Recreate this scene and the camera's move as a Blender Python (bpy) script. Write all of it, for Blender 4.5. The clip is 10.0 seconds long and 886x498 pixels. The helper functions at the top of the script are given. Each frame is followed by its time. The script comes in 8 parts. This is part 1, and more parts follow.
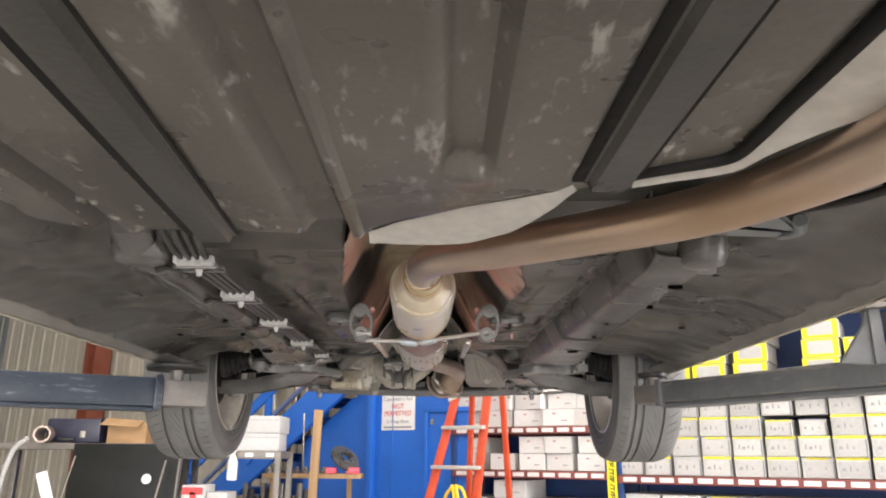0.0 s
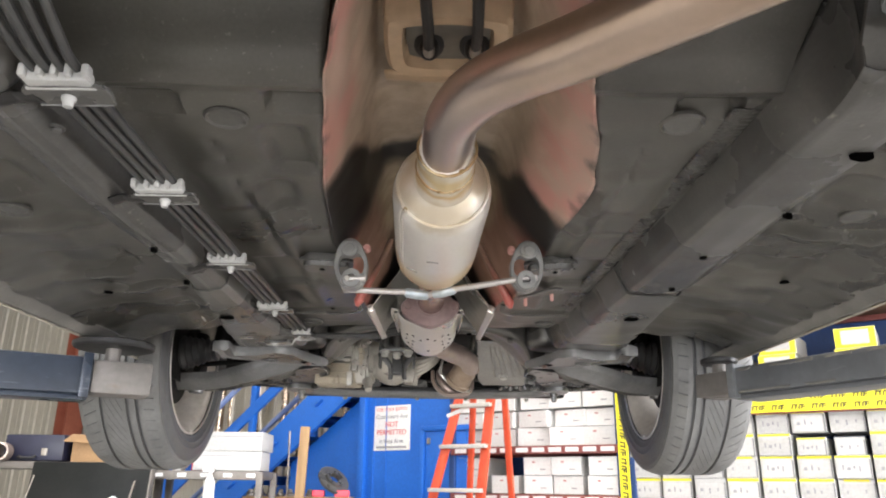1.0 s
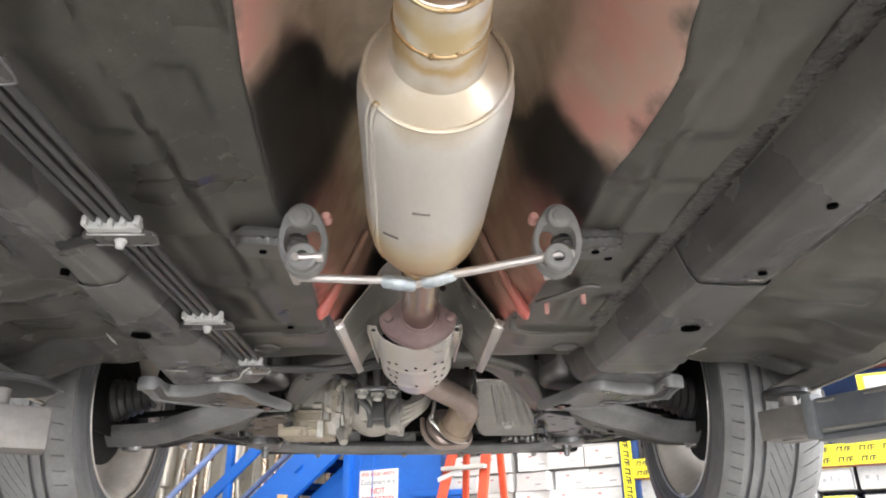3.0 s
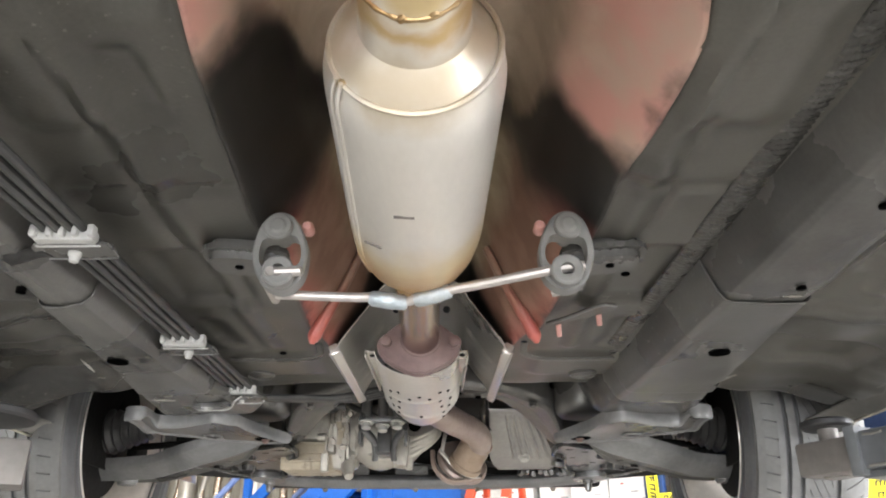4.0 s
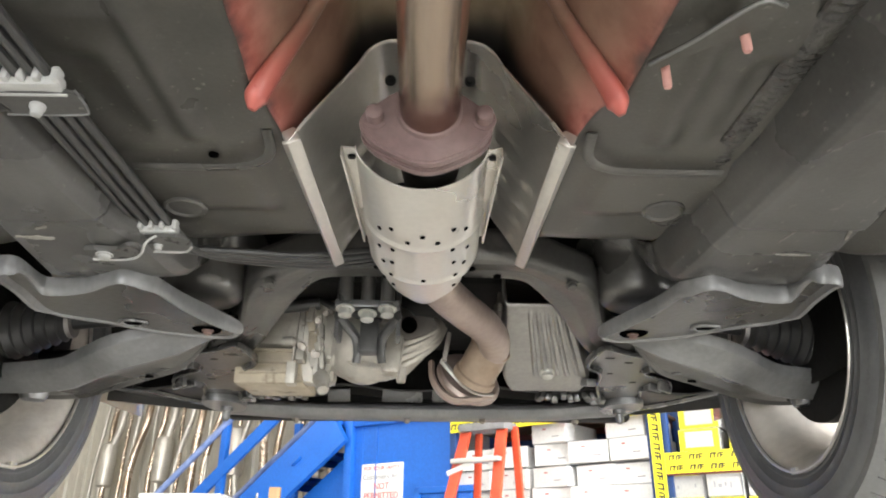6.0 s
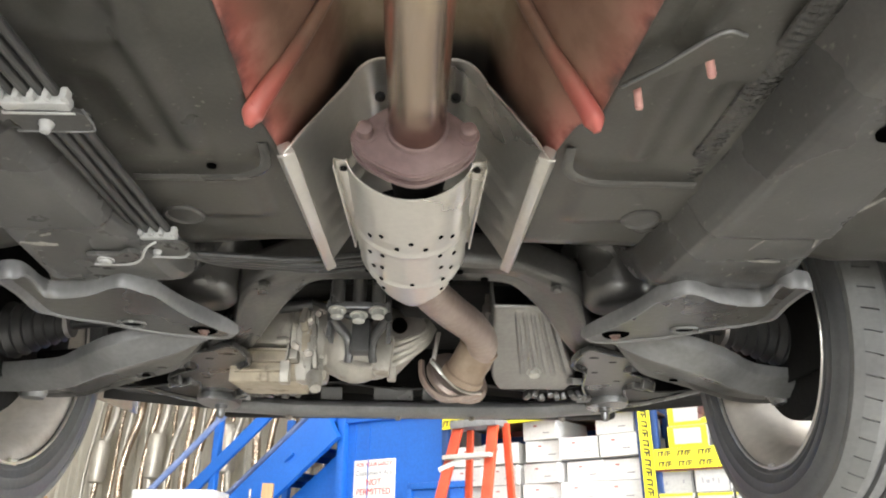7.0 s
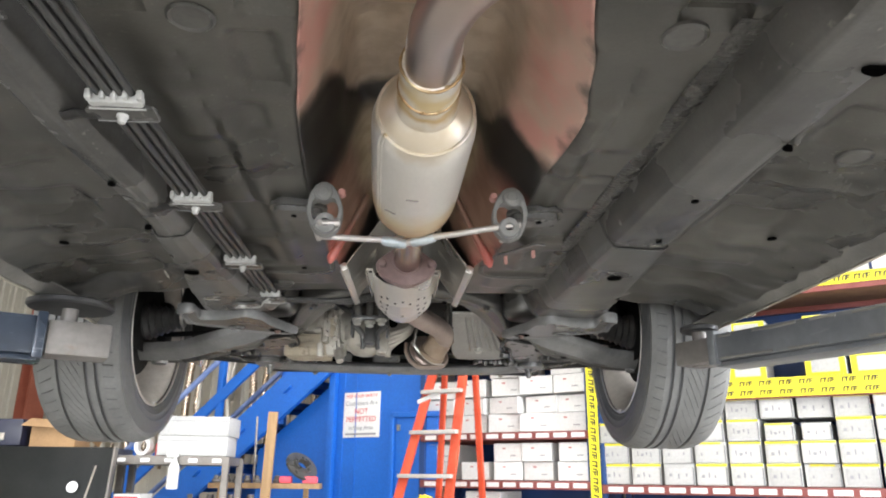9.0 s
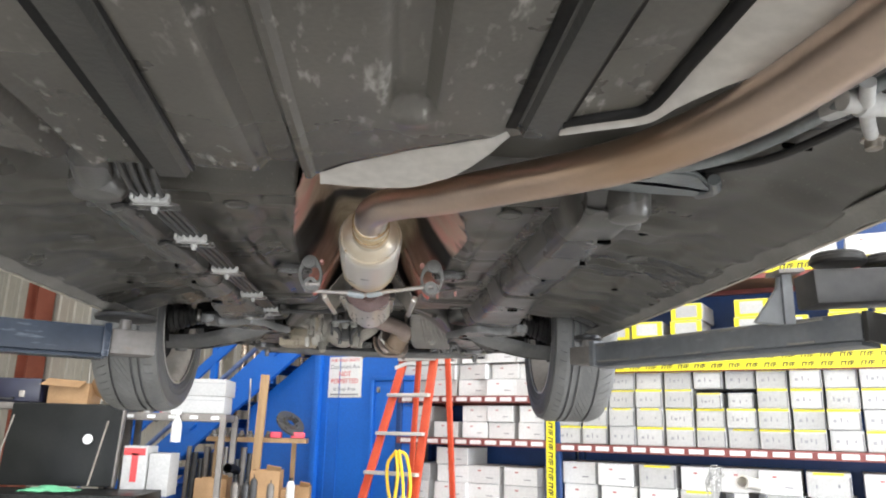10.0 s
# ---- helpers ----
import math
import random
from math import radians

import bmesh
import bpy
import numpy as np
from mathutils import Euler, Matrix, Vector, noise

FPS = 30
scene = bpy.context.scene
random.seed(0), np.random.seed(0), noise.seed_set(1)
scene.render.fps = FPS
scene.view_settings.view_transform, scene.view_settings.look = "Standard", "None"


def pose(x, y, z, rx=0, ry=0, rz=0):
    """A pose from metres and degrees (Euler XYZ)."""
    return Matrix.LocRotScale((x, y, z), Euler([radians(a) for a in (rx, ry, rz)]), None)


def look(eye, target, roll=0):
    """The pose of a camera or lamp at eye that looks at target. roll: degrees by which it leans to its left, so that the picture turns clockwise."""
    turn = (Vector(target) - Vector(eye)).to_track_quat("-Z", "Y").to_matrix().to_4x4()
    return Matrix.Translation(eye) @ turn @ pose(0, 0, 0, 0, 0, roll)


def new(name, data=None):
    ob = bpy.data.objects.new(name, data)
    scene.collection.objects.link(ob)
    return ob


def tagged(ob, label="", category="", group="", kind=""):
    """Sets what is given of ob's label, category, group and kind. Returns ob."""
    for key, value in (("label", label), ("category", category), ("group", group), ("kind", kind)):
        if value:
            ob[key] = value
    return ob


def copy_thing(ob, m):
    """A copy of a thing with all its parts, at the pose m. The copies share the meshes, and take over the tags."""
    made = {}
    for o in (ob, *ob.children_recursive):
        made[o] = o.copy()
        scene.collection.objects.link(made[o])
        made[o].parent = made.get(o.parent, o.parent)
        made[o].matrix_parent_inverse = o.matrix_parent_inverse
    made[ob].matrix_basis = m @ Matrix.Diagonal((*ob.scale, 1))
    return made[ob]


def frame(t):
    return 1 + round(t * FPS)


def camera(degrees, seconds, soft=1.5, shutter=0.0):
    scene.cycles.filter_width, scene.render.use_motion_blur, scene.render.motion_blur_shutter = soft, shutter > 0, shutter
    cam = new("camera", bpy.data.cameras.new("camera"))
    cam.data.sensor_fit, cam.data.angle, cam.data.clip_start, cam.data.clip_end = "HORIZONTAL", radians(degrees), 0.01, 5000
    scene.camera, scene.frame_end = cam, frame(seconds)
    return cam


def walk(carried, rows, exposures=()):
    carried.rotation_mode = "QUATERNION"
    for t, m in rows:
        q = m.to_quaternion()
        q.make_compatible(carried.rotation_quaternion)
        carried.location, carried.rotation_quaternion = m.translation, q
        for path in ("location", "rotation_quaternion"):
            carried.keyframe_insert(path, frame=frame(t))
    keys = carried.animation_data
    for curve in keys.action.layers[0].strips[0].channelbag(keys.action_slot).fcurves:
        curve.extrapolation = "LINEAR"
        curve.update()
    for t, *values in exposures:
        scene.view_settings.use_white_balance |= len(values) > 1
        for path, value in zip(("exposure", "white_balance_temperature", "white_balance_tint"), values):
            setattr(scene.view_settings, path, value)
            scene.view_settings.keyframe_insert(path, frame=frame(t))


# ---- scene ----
cam = camera(62.7, 10.0, soft=2.0)
PATH = [
    (0, (0.053, 1.297, 1.315), (0.054, 3.22, 1.863), 0.4),
    (0.5, (0.035, 1.554, 1.292), (0.022, 3.47, 1.863), 0.9),
    (1, (0.009, 1.778, 1.267), (0.028, 3.681, 1.884), 0.6),
    (1.5, (0.007, 1.855, 1.259), (0.047, 3.75, 1.898), 0.5),
    (2, (-0.014, 1.891, 1.272), (0.04, 3.774, 1.944), 0.3),
    (2.5, (-0.021, 1.996, 1.286), (0.036, 3.86, 2.009), -0.1),
    (3, (0.006, 2.154, 1.279), (0.06, 3.996, 2.056), -0.6),
    (3.2, (0.016, 2.183, 1.288), (0.057, 4.012, 2.097), -0.7),
    (4.3, (0.037, 2.302, 1.299), (0.024, 4.112, 2.149), -0.1),
    (4.5, (0.029, 2.374, 1.284), (0.017, 4.189, 2.124), -0.2),
    (5, (0.012, 2.626, 1.265), (0.013, 4.448, 2.089), 0.2),
    (5.5, (0.0, 2.722, 1.259), (0.011, 4.553, 2.063), 0.5),
    (6, (0.004, 2.683, 1.262), (0.032, 4.521, 2.049), 0.3),
    (7.5, (0.02, 2.585, 1.256), (0.078, 4.432, 2.022), -0.0),
    (8, (0.044, 2.326, 1.265), (0.118, 4.189, 1.99), -0.3),
    (8.5, (0.028, 2.122, 1.252), (0.111, 4.006, 1.919), 0.1),
    (9, (-0.001, 1.855, 1.215), (0.098, 3.76, 1.817), 0.6),
    (9.5, (0.028, 1.561, 1.213), (0.147, 3.482, 1.754), 1.0),
    (9.7, (0.053, 1.405, 1.222), (0.179, 3.33, 1.75), 1.0),
    (10, (0.064, 1.238, 1.254), (0.197, 3.173, 1.741), 1.4),
]
walk(cam, [(t, look(eye, target, roll)) for t, eye, target, roll in PATH], exposures=[(0, -0.26, 6830, 16), (1, -0.02, 6480, 14), (2.5, 0.14, 6400, 14), (5, 0.33, 6450, 11), (7, 0.36, 6520, 10), (8.5, 0.17, 6400, 11), (10, -0.25, 6260, 12)])

# ---- world and light ----
world = bpy.data.worlds.new("world")
scene.world = world
world.use_nodes = True
wn = world.node_tree
bg = wn.nodes["Background"]
sky = wn.nodes.new("ShaderNodeTexSky")
sky.sky_type = "NISHITA"
sky.sun_disc = False
sky.sun_elevation, sky.sun_rotation = radians(48), radians(200)
wn.links.new(sky.outputs[0], bg.inputs[0])
bg.inputs[1].default_value = 0.12


def area(name, m, sx, sy, watts, colour):
    d = bpy.data.lights.new(name, "AREA")
    d.shape, d.size, d.size_y, d.energy, d.color = "RECTANGLE", sx, sy, watts, colour
    ob = new(name, d)
    ob.matrix_world = m
    return ob


# added overhead fill lights, none seen; watts set per area to brighten it
FILL_LAMPS = [(-3.0, 0.8, 145), (3.0, 0.8, 210), (-3.2, 4.2, 30), (3.4, 3.0, 75), (-4.8, 8.2, 20), (0.2, 5.5, 45), (-5.6, 5.2, 34), (0, -2.4, 240)]
for lx, ly, watts in FILL_LAMPS:
    area("ceiling_fill_light", pose(lx, ly, 4.5), 0.5, 2.4, watts, (1.0, 0.97, 0.92))
# daylight from the rear left, taken as an open bay door out of view
area("bay_door_daylight", pose(-1.9, -5.4, 1.9, 90, 0, 0), 8.4, 3.4, 1330, (0.95, 0.98, 1.0))
# added fill from the right; its side door is unseen
area("side_fill_daylight", pose(7.2, 1.0, 1.75, 90, 0, 90), 4.4, 3.2, 1300, (0.96, 0.98, 1.0))

# ---- materials ----


def surf(name, c1, c2, rough=0.6, metal=0.0, scale=6.0, fine=60.0, bump=0.15, dust=None, amount=0.5, dscale=14.0, sharp=0.12,
         rvar=0.15, per=0.0, stretch=(1, 1, 1), coat=0.0, grain=0.08, specks=None, spec=0.5):
    m = bpy.data.materials.new(name)
    m.use_nodes = True
    nt = m.node_tree
    b = nt.nodes["Principled BSDF"]
    N, L = nt.nodes.new, nt.links.new
    tc, mp = N("ShaderNodeTexCoord"), N("ShaderNodeMapping")
    mp.inputs["Scale"].default_value = stretch
    L(tc.outputs["Object"], mp.inputs[0])
    n1, n2 = N("ShaderNodeTexNoise"), N("ShaderNodeTexNoise")
    n1.inputs["Scale"].default_value, n1.inputs["Detail"].default_value = scale, 6
    n2.inputs["Scale"].default_value, n2.inputs["Detail"].default_value = fine, 5
    for n in (n1, n2):
        L(mp.outputs[0], n.inputs[0])
    r1 = N("ShaderNodeMapRange")
    r1.interpolation_type = "SMOOTHSTEP"
    r1.inputs[1].default_value, r1.inputs[2].default_value = 0.25, 0.75
    L(n1.outputs[0], r1.inputs[0])
    mix = N("ShaderNodeMix")
    mix.data_type = "RGBA"
    mix.inputs[6].default_value, mix.inputs[7].default_value = (*c1, 1), (*c2, 1)
    L(r1.outputs[0], mix.inputs[0])
    col = mix.outputs[2]
    fm = N("ShaderNodeMix")
    fm.data_type, fm.blend_type = "RGBA", "MULTIPLY"
    fm.inputs[0].default_value = 1.0
    fr = N("ShaderNodeMapRange")
    fr.inputs[1].default_value, fr.inputs[2].default_value, fr.inputs[3].default_value, fr.inputs[4].default_value = 0.3, 0.7, 1 - grain, 1 + grain
    L(n2.outputs[0], fr.inputs[0])
    L(col, fm.inputs[6])
    L(fr.outputs[0], fm.inputs[7])
    col = fm.outputs[2]
    if per:
        oi = N("ShaderNodeObjectInfo")
        pr = N("ShaderNodeMapRange")
        pr.inputs[3].default_value, pr.inputs[4].default_value = 1 - per, 1 + per
        L(oi.outputs["Random"], pr.inputs[0])
        pm = N("ShaderNodeMix")
        pm.data_type, pm.blend_type = "RGBA", "MULTIPLY"
        pm.inputs[0].default_value = 1.0
        L(col, pm.inputs[6])
        L(pr.outputs[0], pm.inputs[7])
        col = pm.outputs[2]
    if dust:
        n3 = N("ShaderNodeTexNoise")
        n3.inputs["Scale"].default_value, n3.inputs["Detail"].default_value, n3.inputs["Roughness"].default_value = dscale, 7, 0.65
        L(mp.outputs[0], n3.inputs[0])
        dr = N("ShaderNodeMapRange")
        dr.interpolation_type = "SMOOTHSTEP"
        e = 0.72 - 0.4 * amount
        dr.inputs[1].default_value, dr.inputs[2].default_value = e, e + sharp
        L(n3.outputs[0], dr.inputs[0])
        dm = N("ShaderNodeMix")
        dm.data_type = "RGBA"
        dm.inputs[7].default_value = (*dust, 1)
        L(dr.outputs[0], dm.inputs[0])
        L(col, dm.inputs[6])
        col = dm.outputs[2]
    if specks:
        sc, samount, sscale, sstretch = specks
        sp, n4, n5 = N("ShaderNodeMapping"), N("ShaderNodeTexNoise"), N("ShaderNodeTexNoise")
        sp.inputs["Scale"].default_value = sstretch
        L(tc.outputs["Object"], sp.inputs[0])
        n4.inputs["Scale"].default_value, n4.inputs["Detail"].default_value = sscale, 3
        L(sp.outputs[0], n4.inputs[0])
        n5.inputs["Scale"].default_value, n5.inputs["Detail"].default_value = 4.5, 3
        L(tc.outputs["Object"], n5.inputs[0])
        s4, s5, sx, sm = N("ShaderNodeMapRange"), N("ShaderNodeMapRange"), N("ShaderNodeMath"), N("ShaderNodeMix")
        s4.inputs[1].default_value, s4.inputs[2].default_value = 0.69 - 0.1 * samount, 0.83 - 0.1 * samount
        s5.inputs[1].default_value, s5.inputs[2].default_value = 0.42, 0.68
        L(n4.outputs[0], s4.inputs[0])
        L(n5.outputs[0], s5.inputs[0])
        sx.operation = "MULTIPLY"
        L(s4.outputs[0], sx.inputs[0])
        L(s5.outputs[0], sx.inputs[1])
        sm.data_type = "RGBA"
        sm.inputs[7].default_value = (*sc, 1)
        L(sx.outputs[0], sm.inputs[0])
        L(col, sm.inputs[6])
        col = sm.outputs[2]
    L(col, b.inputs["Base Color"])
    b.inputs["Metallic"].default_value = metal
    b.inputs["Specular IOR Level"].default_value = spec
    rr = N("ShaderNodeMapRange")
    rr.inputs[3].default_value, rr.inputs[4].default_value = max(rough - rvar, 0.05), min(rough + rvar, 1)
    L(n1.outputs[0], rr.inputs[0])
    L(rr.outputs[0], b.inputs["Roughness"])
    b.inputs["Coat Weight"].default_value = coat
    if bump:
        bp = N("ShaderNodeBump")
        bp.inputs["Strength"].default_value, bp.inputs["Distance"].default_value = bump, 0.004
        L(n2.outputs[0], bp.inputs["Height"])
        L(bp.outputs[0], b.inputs["Normal"])
    return m


def glow(name, c, strength):
    m = bpy.data.materials.new(name)
    m.use_nodes = True
    b = m.node_tree.nodes["Principled BSDF"]
    b.inputs["Base Color"].default_value = (*c, 1)
    b.inputs["Emission Color"].default_value = (*c, 1)
    b.inputs["Emission Strength"].default_value = strength
    return m


M = {}
M["undercoat"] = surf("undercoat", (0.038, 0.037, 0.033), (0.1, 0.095, 0.083), 0.3, 0, 4, 260, 0.05, None, 0.28, 7, 0.35, grain=0.07, specks=((0.26, 0.245, 0.22), 0.4, 150, (1, 1, 1)), spec=0.38)
M["rail"] = surf("rail_paint", (0.058, 0.057, 0.054), (0.12, 0.117, 0.11), 0.28, 0, 6, 220, 0.06, None, 0.24, 8, 0.35, grain=0.07, specks=((0.3, 0.28, 0.25), 0.4, 130, (1, 0.5, 1)), spec=0.38)
M["sill"] = surf("sill_paint", (0.42, 0.38, 0.31), (0.5, 0.46, 0.39), 0.4, 0, 3, 40, 0.05, (0.2, 0.17, 0.13), 0.3, 8, 0.3)
M["body"] = surf("body_paint", (0.42, 0.38, 0.31), (0.46, 0.42, 0.34), 0.25, 0.3, 2, 40, 0.02, coat=0.6)
M["glass"] = surf("dark_glass", (0.02, 0.025, 0.03), (0.03, 0.035, 0.04), 0.08, 0, 2, 30, 0.0, rvar=0.02)
M["tank"] = surf("tank_plastic", (0.05, 0.047, 0.041), (0.105, 0.098, 0.085), 0.27, 0, 2.5, 160, 0.03, None, 0.3, 6, 0.3, grain=0.08, specks=((0.42, 0.41, 0.385), 1.0, 46, (1.5, 0.55, 1)))
M["strap"] = surf("strap_steel", (0.035, 0.035, 0.033), (0.07, 0.067, 0.06), 0.32, 0.2, 9, 140, 0.1)
M["alum"] = surf("aluminised_sheet", (0.62, 0.595, 0.55), (0.78, 0.76, 0.715), 0.3, 0.78, 3, 140, 0.02, (0.46, 0.4, 0.31), 0.2, 6, 0.4, grain=0.03)
M["white_shield"] = surf("bright_shield_sheet", (0.46, 0.44, 0.41), (0.56, 0.54, 0.5), 0.5, 0.3, 6, 60, 0.1, (0.35, 0.31, 0.26), 0.15, 9, 0.3)
M["cat"] = surf("converter_steel", (0.7, 0.67, 0.62), (0.82, 0.79, 0.74), 0.36, 0.5, 3, 150, 0.01, (0.55, 0.45, 0.32), 0.36, 6, 0.4, stretch=(1.4, 0.5, 1.4), rvar=0.07, grain=0.02)
M["stock"] = surf("dusty_tube_stock", (0.4, 0.37, 0.32), (0.55, 0.52, 0.46), 0.4, 0.5, 5, 90, 0.05, (0.3, 0.22, 0.14), 0.35, 9, 0.3)
M["weld"] = surf("weld_bead", (0.5, 0.4, 0.24), (0.33, 0.2, 0.09), 0.38, 0.8, 25, 120, 0.4)
M["pipe"] = surf("heat_tinted_pipe", (0.54, 0.41, 0.32), (0.67, 0.54, 0.445), 0.3, 0.93, 4, 120, 0.006, (0.34, 0.28, 0.27), 0.26, 5, 0.5, rvar=0.05, grain=0.03)
M["pipe_front"] = surf("brown_pipe", (0.36, 0.27, 0.2), (0.56, 0.47, 0.39), 0.25, 0.9, 5, 110, 0.02, (0.3, 0.2, 0.13), 0.3, 8, 0.4, stretch=(1.6, 0.25, 1.6), grain=0.04)
M["downpipe"] = surf("rusty_downpipe", (0.33, 0.255, 0.22), (0.45, 0.37, 0.32), 0.42, 0.5, 9, 90, 0.25, (0.2, 0.1, 0.05), 0.3, 14, 0.3)
M["flange"] = surf("rusted_flange", (0.22, 0.15, 0.145), (0.31, 0.23, 0.22), 0.6, 0.35, 14, 110, 0.35, (0.23, 0.12, 0.07), 0.25, 20, 0.25)
M["bolt"] = surf("bolt_steel", (0.3, 0.27, 0.23), (0.42, 0.39, 0.35), 0.4, 0.8, 30, 120, 0.2, (0.2, 0.12, 0.07), 0.3, 60, 0.3)
M["crimp"] = surf("pale_blue_crimp", (0.4, 0.46, 0.5), (0.55, 0.6, 0.62), 0.4, 0.5, 60, 160, 0.5)
M["zinc"] = surf("zinc_rod", (0.4, 0.375, 0.355), (0.52, 0.49, 0.465), 0.42, 0.5, 20, 90, 0.1)
M["rubber"] = surf("rubber", (0.035, 0.035, 0.035), (0.065, 0.064, 0.061), 0.42, 0, 20, 120, 0.15, (0.1, 0.095, 0.085), 0.2, 30, 0.3)
M["hanger"] = surf("grey_rubber", (0.18, 0.18, 0.176), (0.25, 0.248, 0.24), 0.5, 0, 20, 90, 0.1)
M["black"] = surf("black_plastic", (0.01, 0.01, 0.01), (0.022, 0.021, 0.02), 0.5, 0, 10, 90, 0.15, (0.09, 0.085, 0.075), 0.2, 20, 0.3)
M["clip"] = surf("clip_plastic", (0.36, 0.36, 0.35), (0.47, 0.47, 0.455), 0.5, 0, 20, 90, 0.1, (0.22, 0.2, 0.18), 0.2, 30, 0.3)
M["line"] = surf("coated_line", (0.045, 0.045, 0.045), (0.07, 0.07, 0.068), 0.35, 0.2, 20, 90, 0.05)
M["cast"] = surf("dirty_cast_aluminium", (0.36, 0.34, 0.295), (0.52, 0.49, 0.435), 0.5, 0.4, 12, 70, 0.3, (0.14, 0.11, 0.075), 0.46, 16, 0.25)
M["oilpan"] = surf("cast_oil_pan", (0.27, 0.262, 0.25), (0.38, 0.37, 0.35), 0.34, 0.6, 6, 120, 0.08, (0.12, 0.105, 0.085), 0.3, 14, 0.3)
M["arm"] = surf("suspension_steel", (0.14, 0.14, 0.14), (0.25, 0.25, 0.247), 0.3, 0.55, 8, 140, 0.12, (0.2, 0.19, 0.17), 0.3, 10, 0.3)
M["plate"] = surf("grey_brace", (0.085, 0.083, 0.078), (0.16, 0.155, 0.145), 0.3, 0.5, 6, 140, 0.12, (0.2, 0.185, 0.16), 0.28, 9, 0.3)
M["collar"] = surf("collar_brown", (0.3, 0.22, 0.16), (0.42, 0.33, 0.25), 0.5, 0.5, 9, 100, 0.15, (0.2, 0.11, 0.06), 0.3, 14, 0.3)
M["rustbolt"] = surf("rusty_bolt", (0.2, 0.13, 0.11), (0.27, 0.18, 0.155), 0.6, 0.2, 30, 120, 0.3)
M["cleanbolt"] = surf("clean_bolt", (0.5, 0.5, 0.47), (0.62, 0.62, 0.58), 0.35, 0.7, 30, 120, 0.1)
M["dirty"] = surf("dirt_crusted_aluminium", (0.36, 0.31, 0.23), (0.5, 0.44, 0.34), 0.75, 0.05, 14, 70, 0.3, (0.1, 0.078, 0.055), 0.42, 26, 0.2)
M["barrel"] = surf("brake_dusted_barrel", (0.45, 0.41, 0.36), (0.58, 0.54, 0.49), 0.7, 0.0, 7, 60, 0.1, (0.26, 0.17, 0.1), 0.58, 6, 0.4)
M["driedmud"] = surf("dried_mud", (0.2, 0.19, 0.17), (0.42, 0.4, 0.36), 0.7, 0, 60, 160, 0.3)
M["rimsteel"] = surf("worn_rim_steel", (0.15, 0.15, 0.15), (0.25, 0.25, 0.248), 0.45, 0.25, 9, 120, 0.1, (0.11, 0.1, 0.085), 0.34, 14, 0.3)
# black parts; near-black also paints in the deep shade of bay and recesses
M["black_part_shade"] = surf("black_part_shade", (0.005, 0.005, 0.0046), (0.011, 0.0105, 0.0098), 0.6, 0, 10, 60, 0.3, spec=0.2)
# colour of the shade line along the tank's edge
M["edge_shade"] = surf("tank_edge_shade", (0.006, 0.006, 0.006), (0.011, 0.0105, 0.01), 0.6, 0, 10, 90, 0.05, spec=0.2)
M["plug"] = surf("rubber_plug", (0.06, 0.058, 0.053), (0.115, 0.112, 0.104), 0.34, 0, 12, 160, 0.06, grain=0.1)
M["sill_flange"] = surf("dusty_flange", (0.13, 0.125, 0.115), (0.23, 0.22, 0.2), 0.5, 0, 8, 140, 0.1, (0.3, 0.28, 0.25), 0.25, 16, 0.3)
# solid discs and plates take this black as the darkness inside holes
M["void"] = surf("hole_shade", (0.0015, 0.0015, 0.0015), (0.002, 0.002, 0.002), 0.9, 0, 10, 60, 0, spec=0.0)
M["rim"] = surf("rim_dusty_alloy", (0.5, 0.47, 0.43), (0.62, 0.6, 0.56), 0.42, 0.4, 6, 60, 0.1, (0.2, 0.13, 0.08), 0.5, 6, 0.4)
M["tyre"] = surf("tyre_rubber", (0.075, 0.077, 0.079), (0.125, 0.126, 0.126), 0.5, 0, 10, 110, 0.15, (0.1, 0.095, 0.087), 0.25, 18, 0.3)
M["tread"] = surf("dusty_tread", (0.13, 0.13, 0.126), (0.19, 0.19, 0.184), 0.6, 0, 9, 110, 0.15, (0.17, 0.162, 0.148), 0.25, 14, 0.3)
M["lift"] = surf("lift_blue_grey", (0.03, 0.04, 0.06), (0.055, 0.068, 0.092), 0.3, 0.1, 7, 60, 0.08, (0.16, 0.13, 0.11), 0.25, 10, 0.2, specks=((0.3, 0.34, 0.4), 0.8, 40, (0.5, 0.5, 2.5)))
M["lift_dark"] = surf("lift_black", (0.12, 0.128, 0.138), (0.19, 0.2, 0.21), 0.42, 0.2, 7, 60, 0.15, (0.17, 0.13, 0.1), 0.22, 14, 0.25, specks=((0.3, 0.3, 0.3), 0.5, 30, (0.6, 0.6, 2.5)))
M["lift_rust"] = surf("lift_inner_steel", (0.19, 0.175, 0.163), (0.27, 0.252, 0.238), 0.5, 0.4, 12, 80, 0.2, (0.2, 0.11, 0.06), 0.3, 18, 0.3)
M["blue"] = surf("blue_paint", (0.01, 0.118, 0.5), (0.013, 0.135, 0.56), 0.42, 0, 2, 50, 0.04, (0.025, 0.12, 0.42), 0.2, 5, 0.35)
M["orange"] = surf("orange_fibreglass", (0.55, 0.06, 0.022), (0.63, 0.09, 0.035), 0.45, 0, 9, 80, 0.05)
M["ladder_alu"] = surf("ladder_aluminium", (0.6, 0.59, 0.56), (0.68, 0.67, 0.64), 0.45, 0.5, 9, 80, 0.05)
M["carton"] = surf("white_carton", (0.45, 0.45, 0.443), (0.53, 0.53, 0.52), 0.6, 0, 4, 60, 0.05, (0.58, 0.55, 0.51), 0.15, 6, 0.3, per=0.12)
